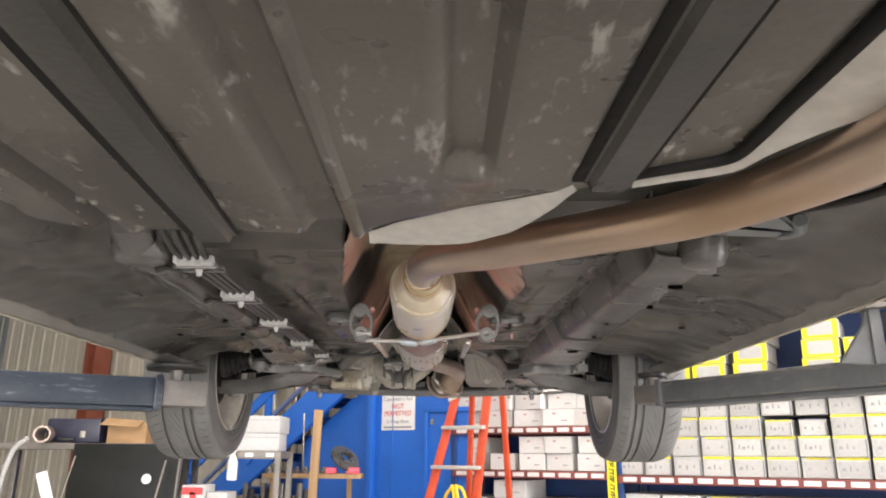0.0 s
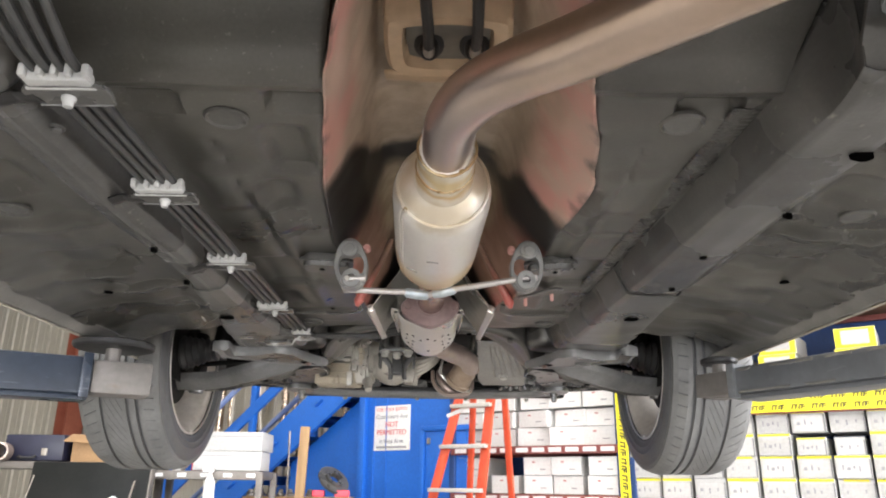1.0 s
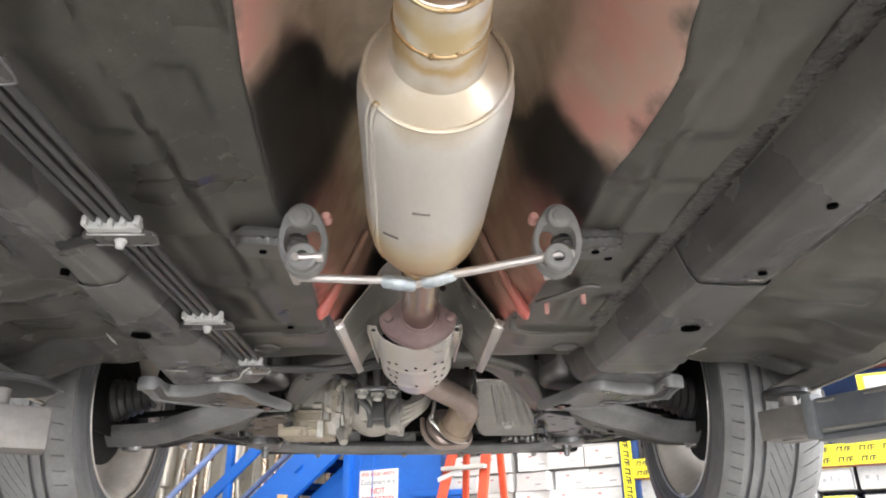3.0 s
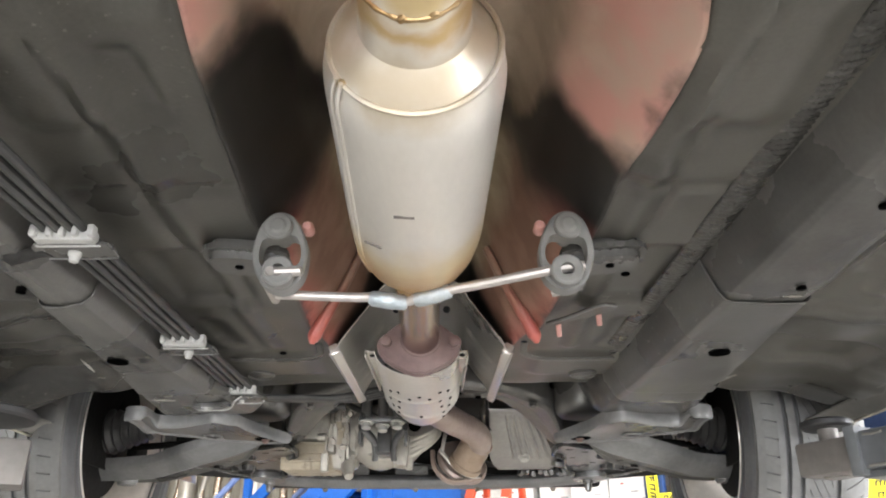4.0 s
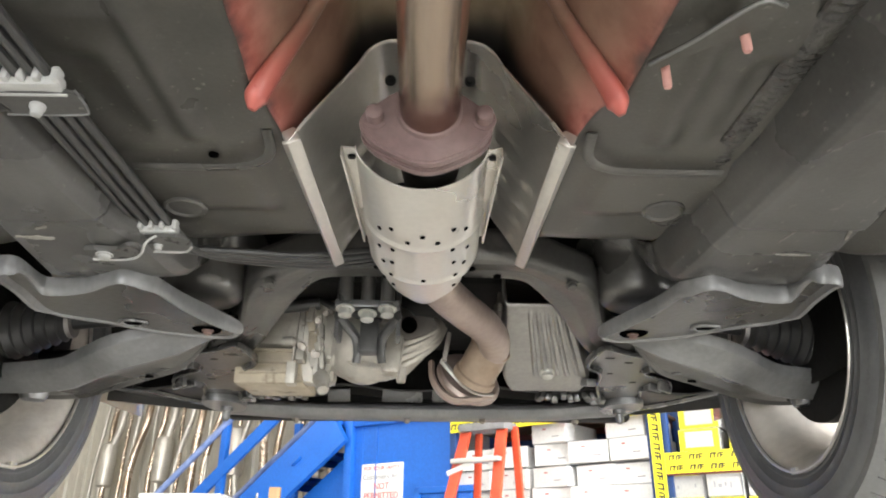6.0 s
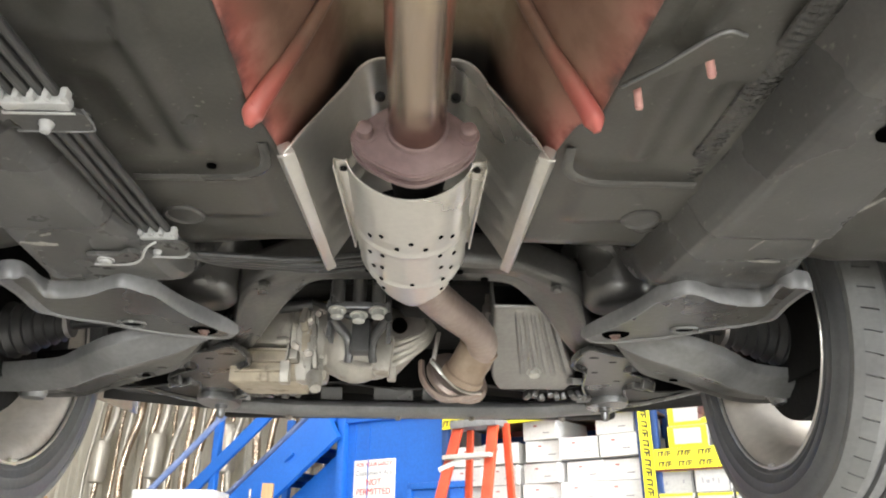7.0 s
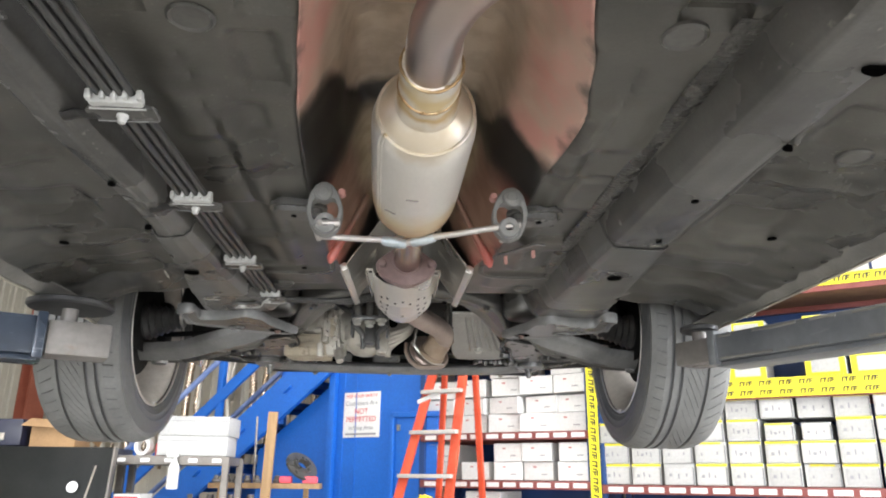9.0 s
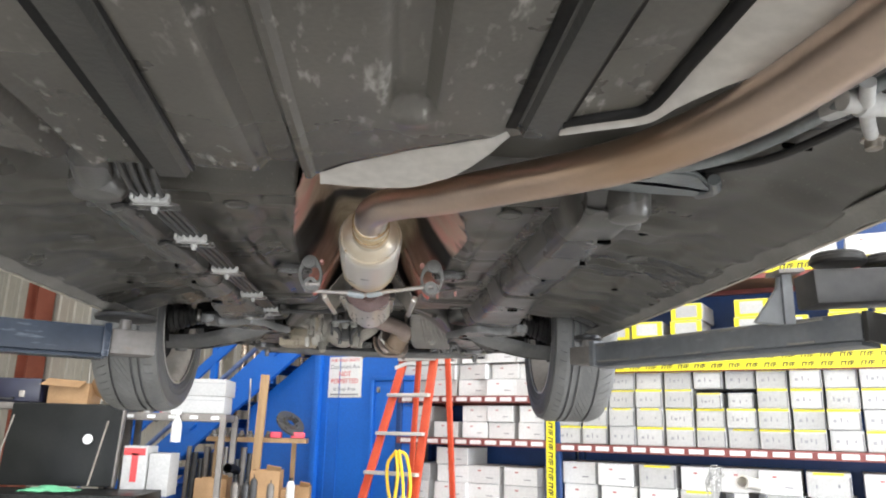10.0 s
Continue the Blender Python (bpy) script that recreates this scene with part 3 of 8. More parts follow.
def pan_height(x, y, side):
    """Stamped floor: beads, steps and the toe board; z falls towards the sill."""
    z = 1.626
    a = abs(x)
    z -= 0.010 * bump_box(a, y, 0.50, 0.78, 2.2, 3.7, 0.06)
    q = min(1.0, max(0.0, (a - 0.6) / 0.142))
    z -= 0.036 * q * q * (3 - 2 * q)
    out = min(1.0, max(0.0, (a - 0.45) / 0.08))
    z += 0.065 * (1 - bump_box(a, y, -1, 2, 2.33, 9, 0.045)) * (1 - out * out * (3 - 2 * out))
    z -= 0.004 * bump_box(a, y, 0.1, 0.36, 2.372, 2.392, 0.006)
    y0 = lerp_table([(0.14, 3.475), (0.28, 3.49), (0.4, 3.5)], a)
    z += 0.12 * max(0, (y - y0) / 0.16) ** 1.6
    # cross beads behind the plugs
    z += 0.016 * bump_box(a, y, 0.245, 0.315, 2.40, 2.44, 0.008)
    z += 0.016 * bump_box(a, y, 0.10, 0.165, 2.40, 2.44, 0.008)
    z += 0.011 * bump_box(a, y, 0.13, 0.19, 2.47, 2.60, 0.014)
    z -= 0.007 * bump_box(a, y, 0.2, 0.3, 2.56, 2.72, 0.03)
    z += 0.008 * bump_box(a, y, 0.19, 0.30, 2.93, 3.10, 0.018)
    z -= 0.008 * bump_box(a, y, 0.16, 0.33, 3.30, 3.43, 0.025)
    z += 0.004 * bump_box(a, y, 0.15, 0.30, 2.80, 2.815, 0.006)
    z += 0.003 * bump_box(a, y, 0.3, 0.315, 2.5, 3.45, 0.01) * (1 if side > 0 else 0)
    # swages outboard of the rails
    for k, (p, q) in enumerate(((2.42, 2.50), (2.56, 2.66), (2.74, 2.80), (2.88, 3.00), (3.08, 3.14), (3.22, 3.34))):
        z += (0.011 if k % 2 else -0.009) * bump_box(a, y, 0.47 + 0.02 * (k % 2), 0.63 + 0.015 * (k % 3), p, q, 0.022)
    z += 0.003 * noise.noise((x * 14, y * 11, 3.0 + side))
    z += 0.007 * noise.noise((x * 5, y * 4, 8.0 + side))
    z += 0.0025 * max(0, a - 0.46) / 0.2 * noise.noise((x * 9, y * 26, 2.0 + side))
    z += 0.006 * bump_box(a, y, 0.235, 0.245, 2.5, 2.95, 0.008) - 0.005 * bump_box(a, y, 0.19, 0.235, 2.76, 2.79, 0.01)
    z += 0.007 * bump_box(a, y, 0.17, 0.225, 2.62, 2.71, 0.012)
    z -= 0.006 * bump_box(a, y, 0.2, 0.235, 2.62, 3.28, 0.016) - 0.005 * bump_box(a, y, 0.25, 0.30, 3.14, 3.28, 0.02)
    z += 0.006 * bump_box(a, y, 0.55, 0.68, 2.45, 2.58, 0.04) - 0.006 * bump_box(a, y, 0.52, 0.66, 3.0, 3.05, 0.02)
    return z


def floor_half(side):
    lip = LIP_R if side > 0 else LIP_L

    def f(u, v):
        y = 2.02 + (3.62 - 2.02) * v
        x0 = lerp_table(lip, y)
        x = x0 + (0.742 - x0) * u
        return side * x, y, pan_height(side * x, y, side)
    return grid(96, 200, f)


pans = {}
for side in (-1, 1):
    pans[side] = part("floor_pan", floor_half(side), M["undercoat"], car, "dark grey undercoated floor panel", thick=0.002)


def tunnel_mesh():
    def f(u, v):
        y = 1.95 + (3.57 - 1.95) * v
        right = u > 0.5
        w = lerp_table(LIP_R if right else LIP_L, y)
        s = abs(u - 0.5) * 2          # 0 roof, 1 lip
        roof = 1.785 + 0.01 * math.sin(y * 9) + 0.014 * bump_box(0, y, -1, 1, 2.62, 2.68, 0.02)
        prof_x = [(0, 0), (0.28, 0.42), (0.5, 0.62), (0.62, 0.68), (0.8, 0.83), (0.93, 0.965), (1, 1.004)]
        fold = 0.1 * bump_box(0, y, -1, 1, 3.02, 3.25, 0.1)
        x = w * lerp_table(prof_x, s) * (1 - fold * math.sin(math.pi * min(1, s * 1.05)) * 0.5)
        prof_z = [(0, 1), (0.28, 0.99), (0.42, 0.93), (0.62, 0.55), (0.8, 0.25), (0.93, 0.05), (1, 0.0)]
        z = 1.6235 + (roof - 1.6235) * lerp_table(prof_z, s)
        x += 0.004 * noise.noise((y * 9, s * 5, 2)) * (s < 0.9)
        x += 0.003 * noise.noise((y * 13, 1.0 if right else 4.0, 5)) * s * s * (y < 2.75)
        z += 0.006 * noise.noise((y * 8, s * 4, 7)) * (s < 0.9)
        return (x if right else -x), y, z
    return grid(64, 150, f)


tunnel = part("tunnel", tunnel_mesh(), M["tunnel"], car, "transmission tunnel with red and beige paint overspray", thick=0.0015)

# gear cable plate on the tunnel roof
po = rounded([(-0.038, 2.425), (0.02, 2.418), (0.074, 2.425), (0.088, 2.44), (0.088, 2.515), (0.072, 2.535), (0.018, 2.54), (-0.034, 2.535), (-0.05, 2.515), (-0.05, 2.44)], 4)
tan = surf("tan_sealer", (0.5, 0.36, 0.23), (0.6, 0.45, 0.31), 0.55, 0, 9, 70, 0.15)
plate = part("cable_plate", grid(len(po), 4, lambda u, v: (lambda p, k: (0.019 + (p[0] - 0.019) * k[0], 2.479 + (p[1] - 2.479) * k[0], k[1]))(po[int(round(u * len(po))) % len(po)], ((1.06, 1.8), (1.0, 1.734), (0.93, 1.728), (0.72, 1.729), (0.66, 1.745))[int(round(v * 4))])), tan, car, "tan sealed plate with two cable grommets")
part("plate_ramp", grid(10, 8, lambda u, v: (-0.056 + 0.15 * u, 2.54 + 0.08 * v, 1.736 + 0.045 * v * v + 0.01 * abs(u - 0.5) ** 2)), tan, plate, thick=0.002)
part("recess", slab(rounded([(-0.02, 2.437), (0.06, 2.437), (0.066, 2.5), (0.055, 2.522), (-0.015, 2.522), (-0.026, 2.5)], 4), 1.742, 1.75, 0.001), surf("grey_recess", (0.16, 0.15, 0.13), (0.24, 0.225, 0.2), 0.5, 0.3, 9, 70, 0.15), plate)
for gx in (-0.002, 0.049):
    part("grommet", lathe([(0.017, 0), (0.017, 0.006), (0.012, 0.01), (0.011, 0.02), (0.008, 0.024)], (gx, 2.488, 1.742), (0, -0.5, -1), 20), M["black"], plate)
    part("cable_end", lathe([(0.0065, 0), (0.0065, 0.018), (0.0055, 0.02)], (gx, 2.478, 1.722), (0, -1, -0.25), 12), M["bolt"], plate)
    part("cable", tube([(gx, 2.465, 1.719), (gx, 2.42, 1.712), (gx - 0.003, 2.34, 1.71), (gx - 0.004, 2.2, 1.712)], 0.006, 10), M["black"], plate)

# folded front edge of the tunnel's reinforcement
for s, tip in ((-1, 0.146), (1, 0.159)):
    part("tunnel_fold", tube([(s * (tip + 0.001), 3.192, 1.603), (s * (tip - 0.004), 3.188, 1.617), (s * (tip - 0.022), 3.182, 1.65), (s * (tip - 0.042), 3.176, 1.685), (s * (tip - 0.066), 3.168, 1.735)], lambda t: 0.004 + 0.009 * min(1, t * 5) - 0.006 * t, 18, 8, flat=(1.25, 0.8)), M["fold"], tunnel, "pink folded panel edge")
# frame rails
for side in (-1, 1):
    def rail_f(y0, y1, drop, grow):
        def f(u, v):
            y = y0 + (y1 - y0) * v
            xi, xo = rail_in(y, side) - grow, rail_out(y, side) + grow
            inner = [(xi - 0.007, 1.632), (xi - 0.005, 1.606), (xi - 0.001, 1.588), (xi + 0.008, 1.5795)] if side < 0 else [(xi - 0.018, 1.631), (xi - 0.011, 1.61), (xi - 0.004, 1.592), (xi + 0.003, 1.5815)]
            sect = inner + [((xi + 0.02) if side < 0 else (xi + 0.01), 1.578), ((xi + xo) / 2, 1.5762), (xo - 0.014, 1.577), (xo - 0.005, 1.5785), (xo, 1.583), (xo + 0.003, 1.6), (xo + 0.006, 1.632)]
            k = min(1.0, max(0.0, (2.375 - y) / 0.05))
            k *= k * (3 - 2 * k)
            sect = [(sx + k * (xi + 0.004 - sx) * (sx < xi), sz + k * (0.055 if j in (0, len(sect) - 1) else 0)) for j, (sx, sz) in enumerate(sect)]
            q = u * (len(sect) - 1)
            j = min(int(q), len(sect) - 2)
            t = q - j
            x, z = (sect[j][m] * (1 - t) + sect[j + 1][m] * t for m in (0, 1))
            z += 0.012 * max(0.0, 1 - (y - 2.29) / 0.06) ** 2 - drop + 2.6 * max(0, y - 3.5) ** 1.7
            return side * x, y, z + 0.0014 * noise.noise((x * 22, y * 16, side))
        return grid(60, 110, f)
    rail = part("frame_rail", rail_f(2.29, 3.70, 0, 0), M["rail"], car, "dark grey box-section frame rail with drain holes", thick=0.002)
    part("rail_sleeve", rail_f(2.965, 3.352, 0.0034, 0.0025), M["rail"], rail, thick=0.001)
    for hx, hy, r in ((0.383 if side > 0 else 0.3945, 3.134 if side > 0 else 3.164, 0.0135), (0.385, 2.75, 0.005), (0.395, 2.924, 0.005)):
        part("drain_hole", lathe([(r, 0), (r, 0.006)], (side * hx, hy, 1.5695 if 2.96 < hy < 3.36 else 1.5725), "z", 20), M["void"], rail)
    part("rail_cap", box(side * (rail_in(2.3, side) + rail_out(2.3, side)) / 2, 2.288, 1.622, rail_out(2.3, side) - rail_in(2.3, side) - 0.006, 0.006, 0.074, 0.002, (32, 0, 0)), M["rail"], rail)
    if side > 0:
        part("rail_slot", slab(rounded([(0.409, 2.418), (0.424, 2.424), (0.431, 2.42), (0.43, 2.412), (0.412, 2.41)], 3), 1.5715, 1.579, 0.0005), M["void"], rail)
        part("rail_slot", slab(rounded([(0.421, 2.585), (0.431, 2.588), (0.432, 2.582), (0.422, 2.579)], 2), 1.5725, 1.579, 0.0005), M["void"], rail)
    # rounded rear end of the rail with its notched bracket
    ex0, er = (0.424, 0.036) if side > 0 else (0.377, 0.043)
    part("rail_end", lathe([(0.0, -0.006), (er * 0.5, -0.005), (er * 0.8, -0.001), (er * 0.96, 0.009), (er, 0.05)], (side * ex0, 2.297, 1.58), "z", 32), M["rail"], rail, "rounded grey rail end")
    if side < 0:
        part("rail_neck", tube([(side * ex0, 2.28, 1.604), (side * (ex0 - 0.008), 2.24, 1.612), (side * (ex0 - 0.015), 2.18, 1.64)], 0.028, 16, 5), M["rail"], rail)
    part("rail_bracket", box(side * (ex0 + 0.008), 2.352, 1.59, 0.06, 0.02, 0.02, 0.005, (18, 0, 12 * side)), M["rail"], rail)
    part("rail_bracket", hexbolt((side * (ex0 - 0.03), 2.395, 1.582), (0, 0, -1), 0.005, 0.004), M["rail"], rail)
    if side > 0:
        # torn flap of the rail's outer weld flange
        part("weld_flange", tube([(0.43, 2.44, 1.588), (0.434, 2.56, 1.586), (0.437, 2.585, 1.582), (0.431, 2.6, 1.588), (0.43, 2.8, 1.586), (0.426, 2.95, 1.586)], 0.003, 8, 6, flat=(1.6, 0.7)), M["rail"], rail)
    # brushed sealer strip beside the rail
    def sealer_f(u, v):
        y = 2.42 + 1.03 * v
        x = rail_in(y, side) - 0.046 + 0.032 * u
        hatch = math.sin(y * 800 + u * 9 + 2.5 * noise.noise((y * 30, u * 3, side))) * (0.5 + noise.noise((y * 13, u * 2, 4 + side)))
        return side * x, y, 1.627 - 0.0042 * math.sin(math.pi * u) ** 1.2 * min(1.0, 0.2 + 1.1 * v * 5) + 0.0013 * hatch * math.sin(math.pi * u)
    if side > 0:
        part("sealer_strip", grid(10, 620, sealer_f), M["sealer"], rail, "rough brushed sealer", thick=0.001)
    # sill
    def sill_f(u, v):
        y = 1.2 + 2.42 * v
        prof = [(0.756, 1.562), (0.76, 1.5605), (0.766, 1.566), (0.772, 1.585), (0.80, 1.60), (0.835, 1.635), (0.85, 1.70)]
        k = u * (len(prof) - 1)
        i = min(int(k), len(prof) - 2)
        t = k - i
        bow = 0.018 * ((y - 2.3) / 1.3) ** 2
        return side * (prof[i][0] * (1 - t) + prof[i + 1][0] * t - bow), y, prof[i][1] * (1 - t) + prof[i + 1][1] * t
    part("sill", grid(24, 40, sill_f), M["sill"], car, "beige painted door sill", thick=0.002)

    def flange_f(u, v):
        y = 1.2 + 2.42 * v
        bow = 0.018 * ((y - 2.3) / 1.3) ** 2
        return side * (0.722 + 0.033 * u ** 0.8 - bow), y, 1.585 - 0.022 * u ** 1.6 + 0.002 * math.sin(y * 60) * u
    part("pinch_flange", grid(8, 80, flange_f), M["sill_flange"], car, "dusty pinch-welded sill flange", thick=0.002)

# floor plugs
for px, py in ((-0.208, 2.448), (0.262, 2.45), (-0.268, 3.405), (0.258, 3.40), (-0.56, 2.7), (0.57, 2.68)):
    z = pan_height(px, py, 1 if px > 0 else -1)
    part("floor_plug", lathe([(0.023, 0.002), (0.023, -0.002), (0.0205, -0.004), (0.018, -0.0015), (0, -0.0015)], (px, py, z - 0.001), "z", 28), M["plug"], pans[1 if px > 0 else -1])
# small oblong and round holes, and slot marks
for px, py, r in ((-0.18, 2.96, 0.006), (0.215, 2.955, 0.006), (0.245, 3.02, 0.005), (-0.21, 3.3, 0.005), (0.33, 3.46, 0.007), (-0.6, 3.1, 0.008), (0.62, 3.0, 0.008), (0.52, 2.5, 0.009)):
    sd = 1 if px > 0 else -1
    part("pan_hole", lathe([(r, 0), (r, 0.002)], (px, py, pan_height(px, py, sd) - 0.004), "z", 16), M["void"], pans[sd])
# bracket plate with two pink studs
bm = slab(rounded([(0.166, 3.132), (0.19, 3.108), (0.222, 3.066), (0.243, 3.068), (0.24, 3.086), (0.195, 3.122), (0.172, 3.142)], 4), 1.609, 1.613, 0.001)
br = part("seat_bracket", bm, M["undercoat"], car)
part("bracket_edge", tube([(0.167, 3.134, 1.6095), (0.192, 3.106, 1.6095), (0.223, 3.066, 1.6095), (0.243, 3.068, 1.6095)], 0.0016, 6, 4), M["arm"], br)
for sx, sy in ((0.183, 3.144), (0.227, 3.1)):
    part("stud", lathe([(0.0035, 0), (0.0035, -0.018), (0.0026, -0.02)], (sx, sy, 1.616), "z", 12), M["stud"], br, "pink oversprayed stud")
# dried dirt and scrapes on the rails and floor
drng = random.Random(5)
for cx0, cy0, L0, W0, ang, zz in ((-0.42, 3.395, 0.045, 0.006, 4, 1.5755), (-0.4, 3.37, 0.02, 0.003, -30, 1.5755), (0.405, 3.42, 0.042, 0.0025, 2, 1.5755), (0.375, 3.37, 0.003, 0.016, 10, 1.5755), (0.44, 3.28, 0.006, 0.03, 20, 1.5755), (0.435, 3.36, 0.004, 0.02, -15, 1.5755), (-0.45, 3.2, 0.004, 0.03, 8, 1.5755), (0.4, 2.95, 0.02, 0.003, 0, 1.5755)):
    pts = [(L0 * 0.5 * math.cos(a) * drng.uniform(0.75, 1.1), W0 * math.sin(a) * drng.uniform(0.4, 1.2)) for a in np.linspace(0, 2 * math.pi, 16, endpoint=False)]
    part("dried_dirt", slab(pts, -0.0004, 0.0006, 0, None, Matrix.Translation((cx0, cy0, zz - 0.0005)) @ Matrix.Rotation(radians(ang), 4, "Z")), M["driedmud"], pans[1 if cx0 > 0 else -1], "pale dried dirt")
# folded seam where the toe board meets the floor
for side in (-1, 1):
    part("floor_seam", tube([(side * 0.15, 3.255, 1.625), (side * 0.152, 3.285, 1.616), (side * 0.175, 3.305, 1.615), (side * 0.21, 3.31, 1.615), (side * 0.29, 3.312, 1.616)], 0.0026, 8, 6, flat=(2.0, 0.7)), M["plate"], pans[side])

# fuel tank with two straps and the bright shield along its front edge


def tank_front(x):
    return lerp_table([(-0.45, 2.05), (-0.42, 2.09), (-0.36, 2.135), (-0.2, 2.13), (-0.05, 2.15), (-0.03, 2.135), (0.0, 2.1), (0.075, 2.045), (0.155, 2.0), (0.19, 1.985), (0.25, 1.935), (0.3, 1.908), (0.316, 1.892), (0.325, 1.82), (0.34, 1.74)], x)


def tank_f(u, v):
    x = -0.45 + 0.79 * u
    yf = tank_front(x)
    s = v * 1.16
    edge = max(0.0, s - 1.0) / 0.16
    y = 1.0 + (yf - 1.0) * min(s, 1.0) + 0.012 * math.sin(edge * math.pi / 2)
    z = 1.576 + 0.055 * (1 - math.cos(edge * math.pi / 2)) + 0.02 * edge
    for x0, x1, y1 in ((-0.112, -0.058, 9.0), (0.052, 0.10, 1.945), (-0.36, -0.33, 9.0)):
        z += 0.018 * bump_box(x, y, x0 - 0.006, x1 + 0.006, 0, y1, 0.016)
    z -= 0.008 * bump_box(x, y, -0.06, -0.044, 0, 9, 0.007) + 0.006 * bump_box(x, y, -0.326, -0.309, 0, 9, 0.007)
    z -= 0.004 * bump_box(x, y, 0.055, 0.1, 1.935, 1.975, 0.016)
    side = max(0.0, (abs(x + 0.055) - 0.36) / 0.035)
    z += 0.05 * min(1, side) ** 2
    z += 0.003 * noise.noise((x * 6, y * 5, 1))
    return x, y, z


tank = part("fuel_tank", grid(120, 120, tank_f), M["tank"], car, "black plastic fuel tank with ribs and dusty scuffs", thick=0.003)
for x0, x1, lean in ((-0.246, -0.198, 0.055), (0.189, 0.237, 0.025)):
    def strap_f(u, v):
        yf = min(tank_front(x0), tank_front(x1)) + 0.012
        y = 1.0 + (yf - 1.0) * min(1, v * 1.08) + 0.012 * max(0, v * 1.08 - 1) * 10
        x = x0 + (x1 - x0) * u + lean * (yf - y)
        lipz = -0.003 if 0.12 < u < 0.88 else 0.006
        return x, y, 1.566 + lipz + 0.5 * max(0, v * 1.08 - 1)

    # black strip wider than the strap, added as the gap's shadow line
    def gap_shade_f(u, v):
        yf = min(tank_front(x0), tank_front(x1)) + 0.01
        y = 1.0 + (yf - 1.0) * v
        return x0 - 0.011 + (x1 - x0 + 0.0145) * u + lean * (yf - y), y, 1.5725
    part("strap_liner", grid(4, 20, gap_shade_f), M["black_part_shade"], tank, "added black strip as the shade in the strap gap", thick=0.003)
    part("tank_strap", grid(12, 40, strap_f), M["strap"], tank, "dark steel tank strap", thick=0.003)


def shield_sheet(outer, inner, folds=5):
    """Bright sheet between two edges of the plan, its inner edge tucked up behind the tank."""
    o, i = smooth_path([(x, y, 1.566) for x, y in outer], 6), smooth_path([(x, y, 1.582) for x, y in inner], 6)

    def f(u, v):
        c = curve_at(i, u).lerp(curve_at(o, u), v)
        return c.x, c.y, c.z - 0.002 * math.sin(math.pi * v) + 0.0012 * noise.noise((c.x * folds * 6, c.y * folds * 6, 3))
    return grid(36, 8, f)


part("heat_shield", shield_sheet([(-0.037, 2.155), (0.0, 2.159), (0.061, 2.158), (0.1, 2.138), (0.138, 2.095), (0.165, 2.03), (0.184, 1.965)], [(-0.036, 2.13), (-0.02, 2.105), (0.02, 2.08), (0.075, 2.035), (0.12, 2.01), (0.155, 1.99), (0.18, 1.975)]), M["white_shield"], tank, "bright metal shield along the tank")
part("heat_shield", shield_sheet([(0.236, 1.958), (0.27, 1.94), (0.318, 1.915), (0.334, 1.875), (0.355, 1.832), (0.382, 1.79), (0.402, 1.7), (0.415, 1.45), (0.42, 1.05)], [(0.236, 1.945), (0.26, 1.925), (0.29, 1.905), (0.308, 1.88), (0.314, 1.85), (0.316, 1.8), (0.32, 1.7), (0.325, 1.45), (0.33, 1.05)]), M["white_shield"], tank, "bright metal shield along the tank")
# black tube added as the shade line round the tank's front edge
part("tank_edge", tube([(-0.03, 2.128, 1.5785), (0.0, 2.096, 1.5785), (0.04, 2.066, 1.5785), (0.075, 2.042, 1.5785), (0.12, 2.018, 1.5785), (0.155, 1.998, 1.5785), (0.182, 1.984, 1.5785)], 0.004, 24, 8), M["edge_shade"], tank, "added black line as the tank edge's shade")
part("tank_edge", tube([(0.236, 1.938, 1.574), (0.27, 1.92, 1.574), (0.3, 1.905, 1.574), (0.312, 1.89, 1.574), (0.315, 1.86, 1.574), (0.316, 1.8, 1.574), (0.319, 1.7, 1.574), (0.322, 1.5, 1.574), (0.326, 1.05, 1.574)], 0.007, 30, 8), M["edge_shade"], tank, "added black line as the tank edge's shade")
# underbody behind the step, closed up to the rear
part("rear_floor", grid(40, 60, lambda u, v: (-0.76 + 1.52 * u, 0.15 + 1.95 * v, 1.745 + 0.01 * noise.noise((u * 7, v * 9, 4)) + 0.03 * max(0, 0.5 - v))), M["undercoat"], car, thick=0.003)
# outboard floor carried on beside the tank
for side in (-1, 1):
    def outer_pan(u, v):
        x, y = 0.43 + 0.312 * u, 1.2 + 0.832 * v
        return side * x, y, pan_height(side * x, 2.0321, side) + 0.004 * noise.noise((x * 9, y * 7, 5.0 + side)) * (1 - v)
    op = part("rear_floor_pan", grid(40, 60, outer_pan), M["undercoat"], car, "dark undercoated floor beside the tank", thick=0.002)
    if side > 0:
        sz = pan_height(0.577, 2.08, 1)
        part("floor_slot", slab(rounded([(0.558, 2.072), (0.595, 2.08), (0.598, 2.09), (0.56, 2.084)], 3), sz - 0.004, sz + 0.004, 0.001), M["void"], op)
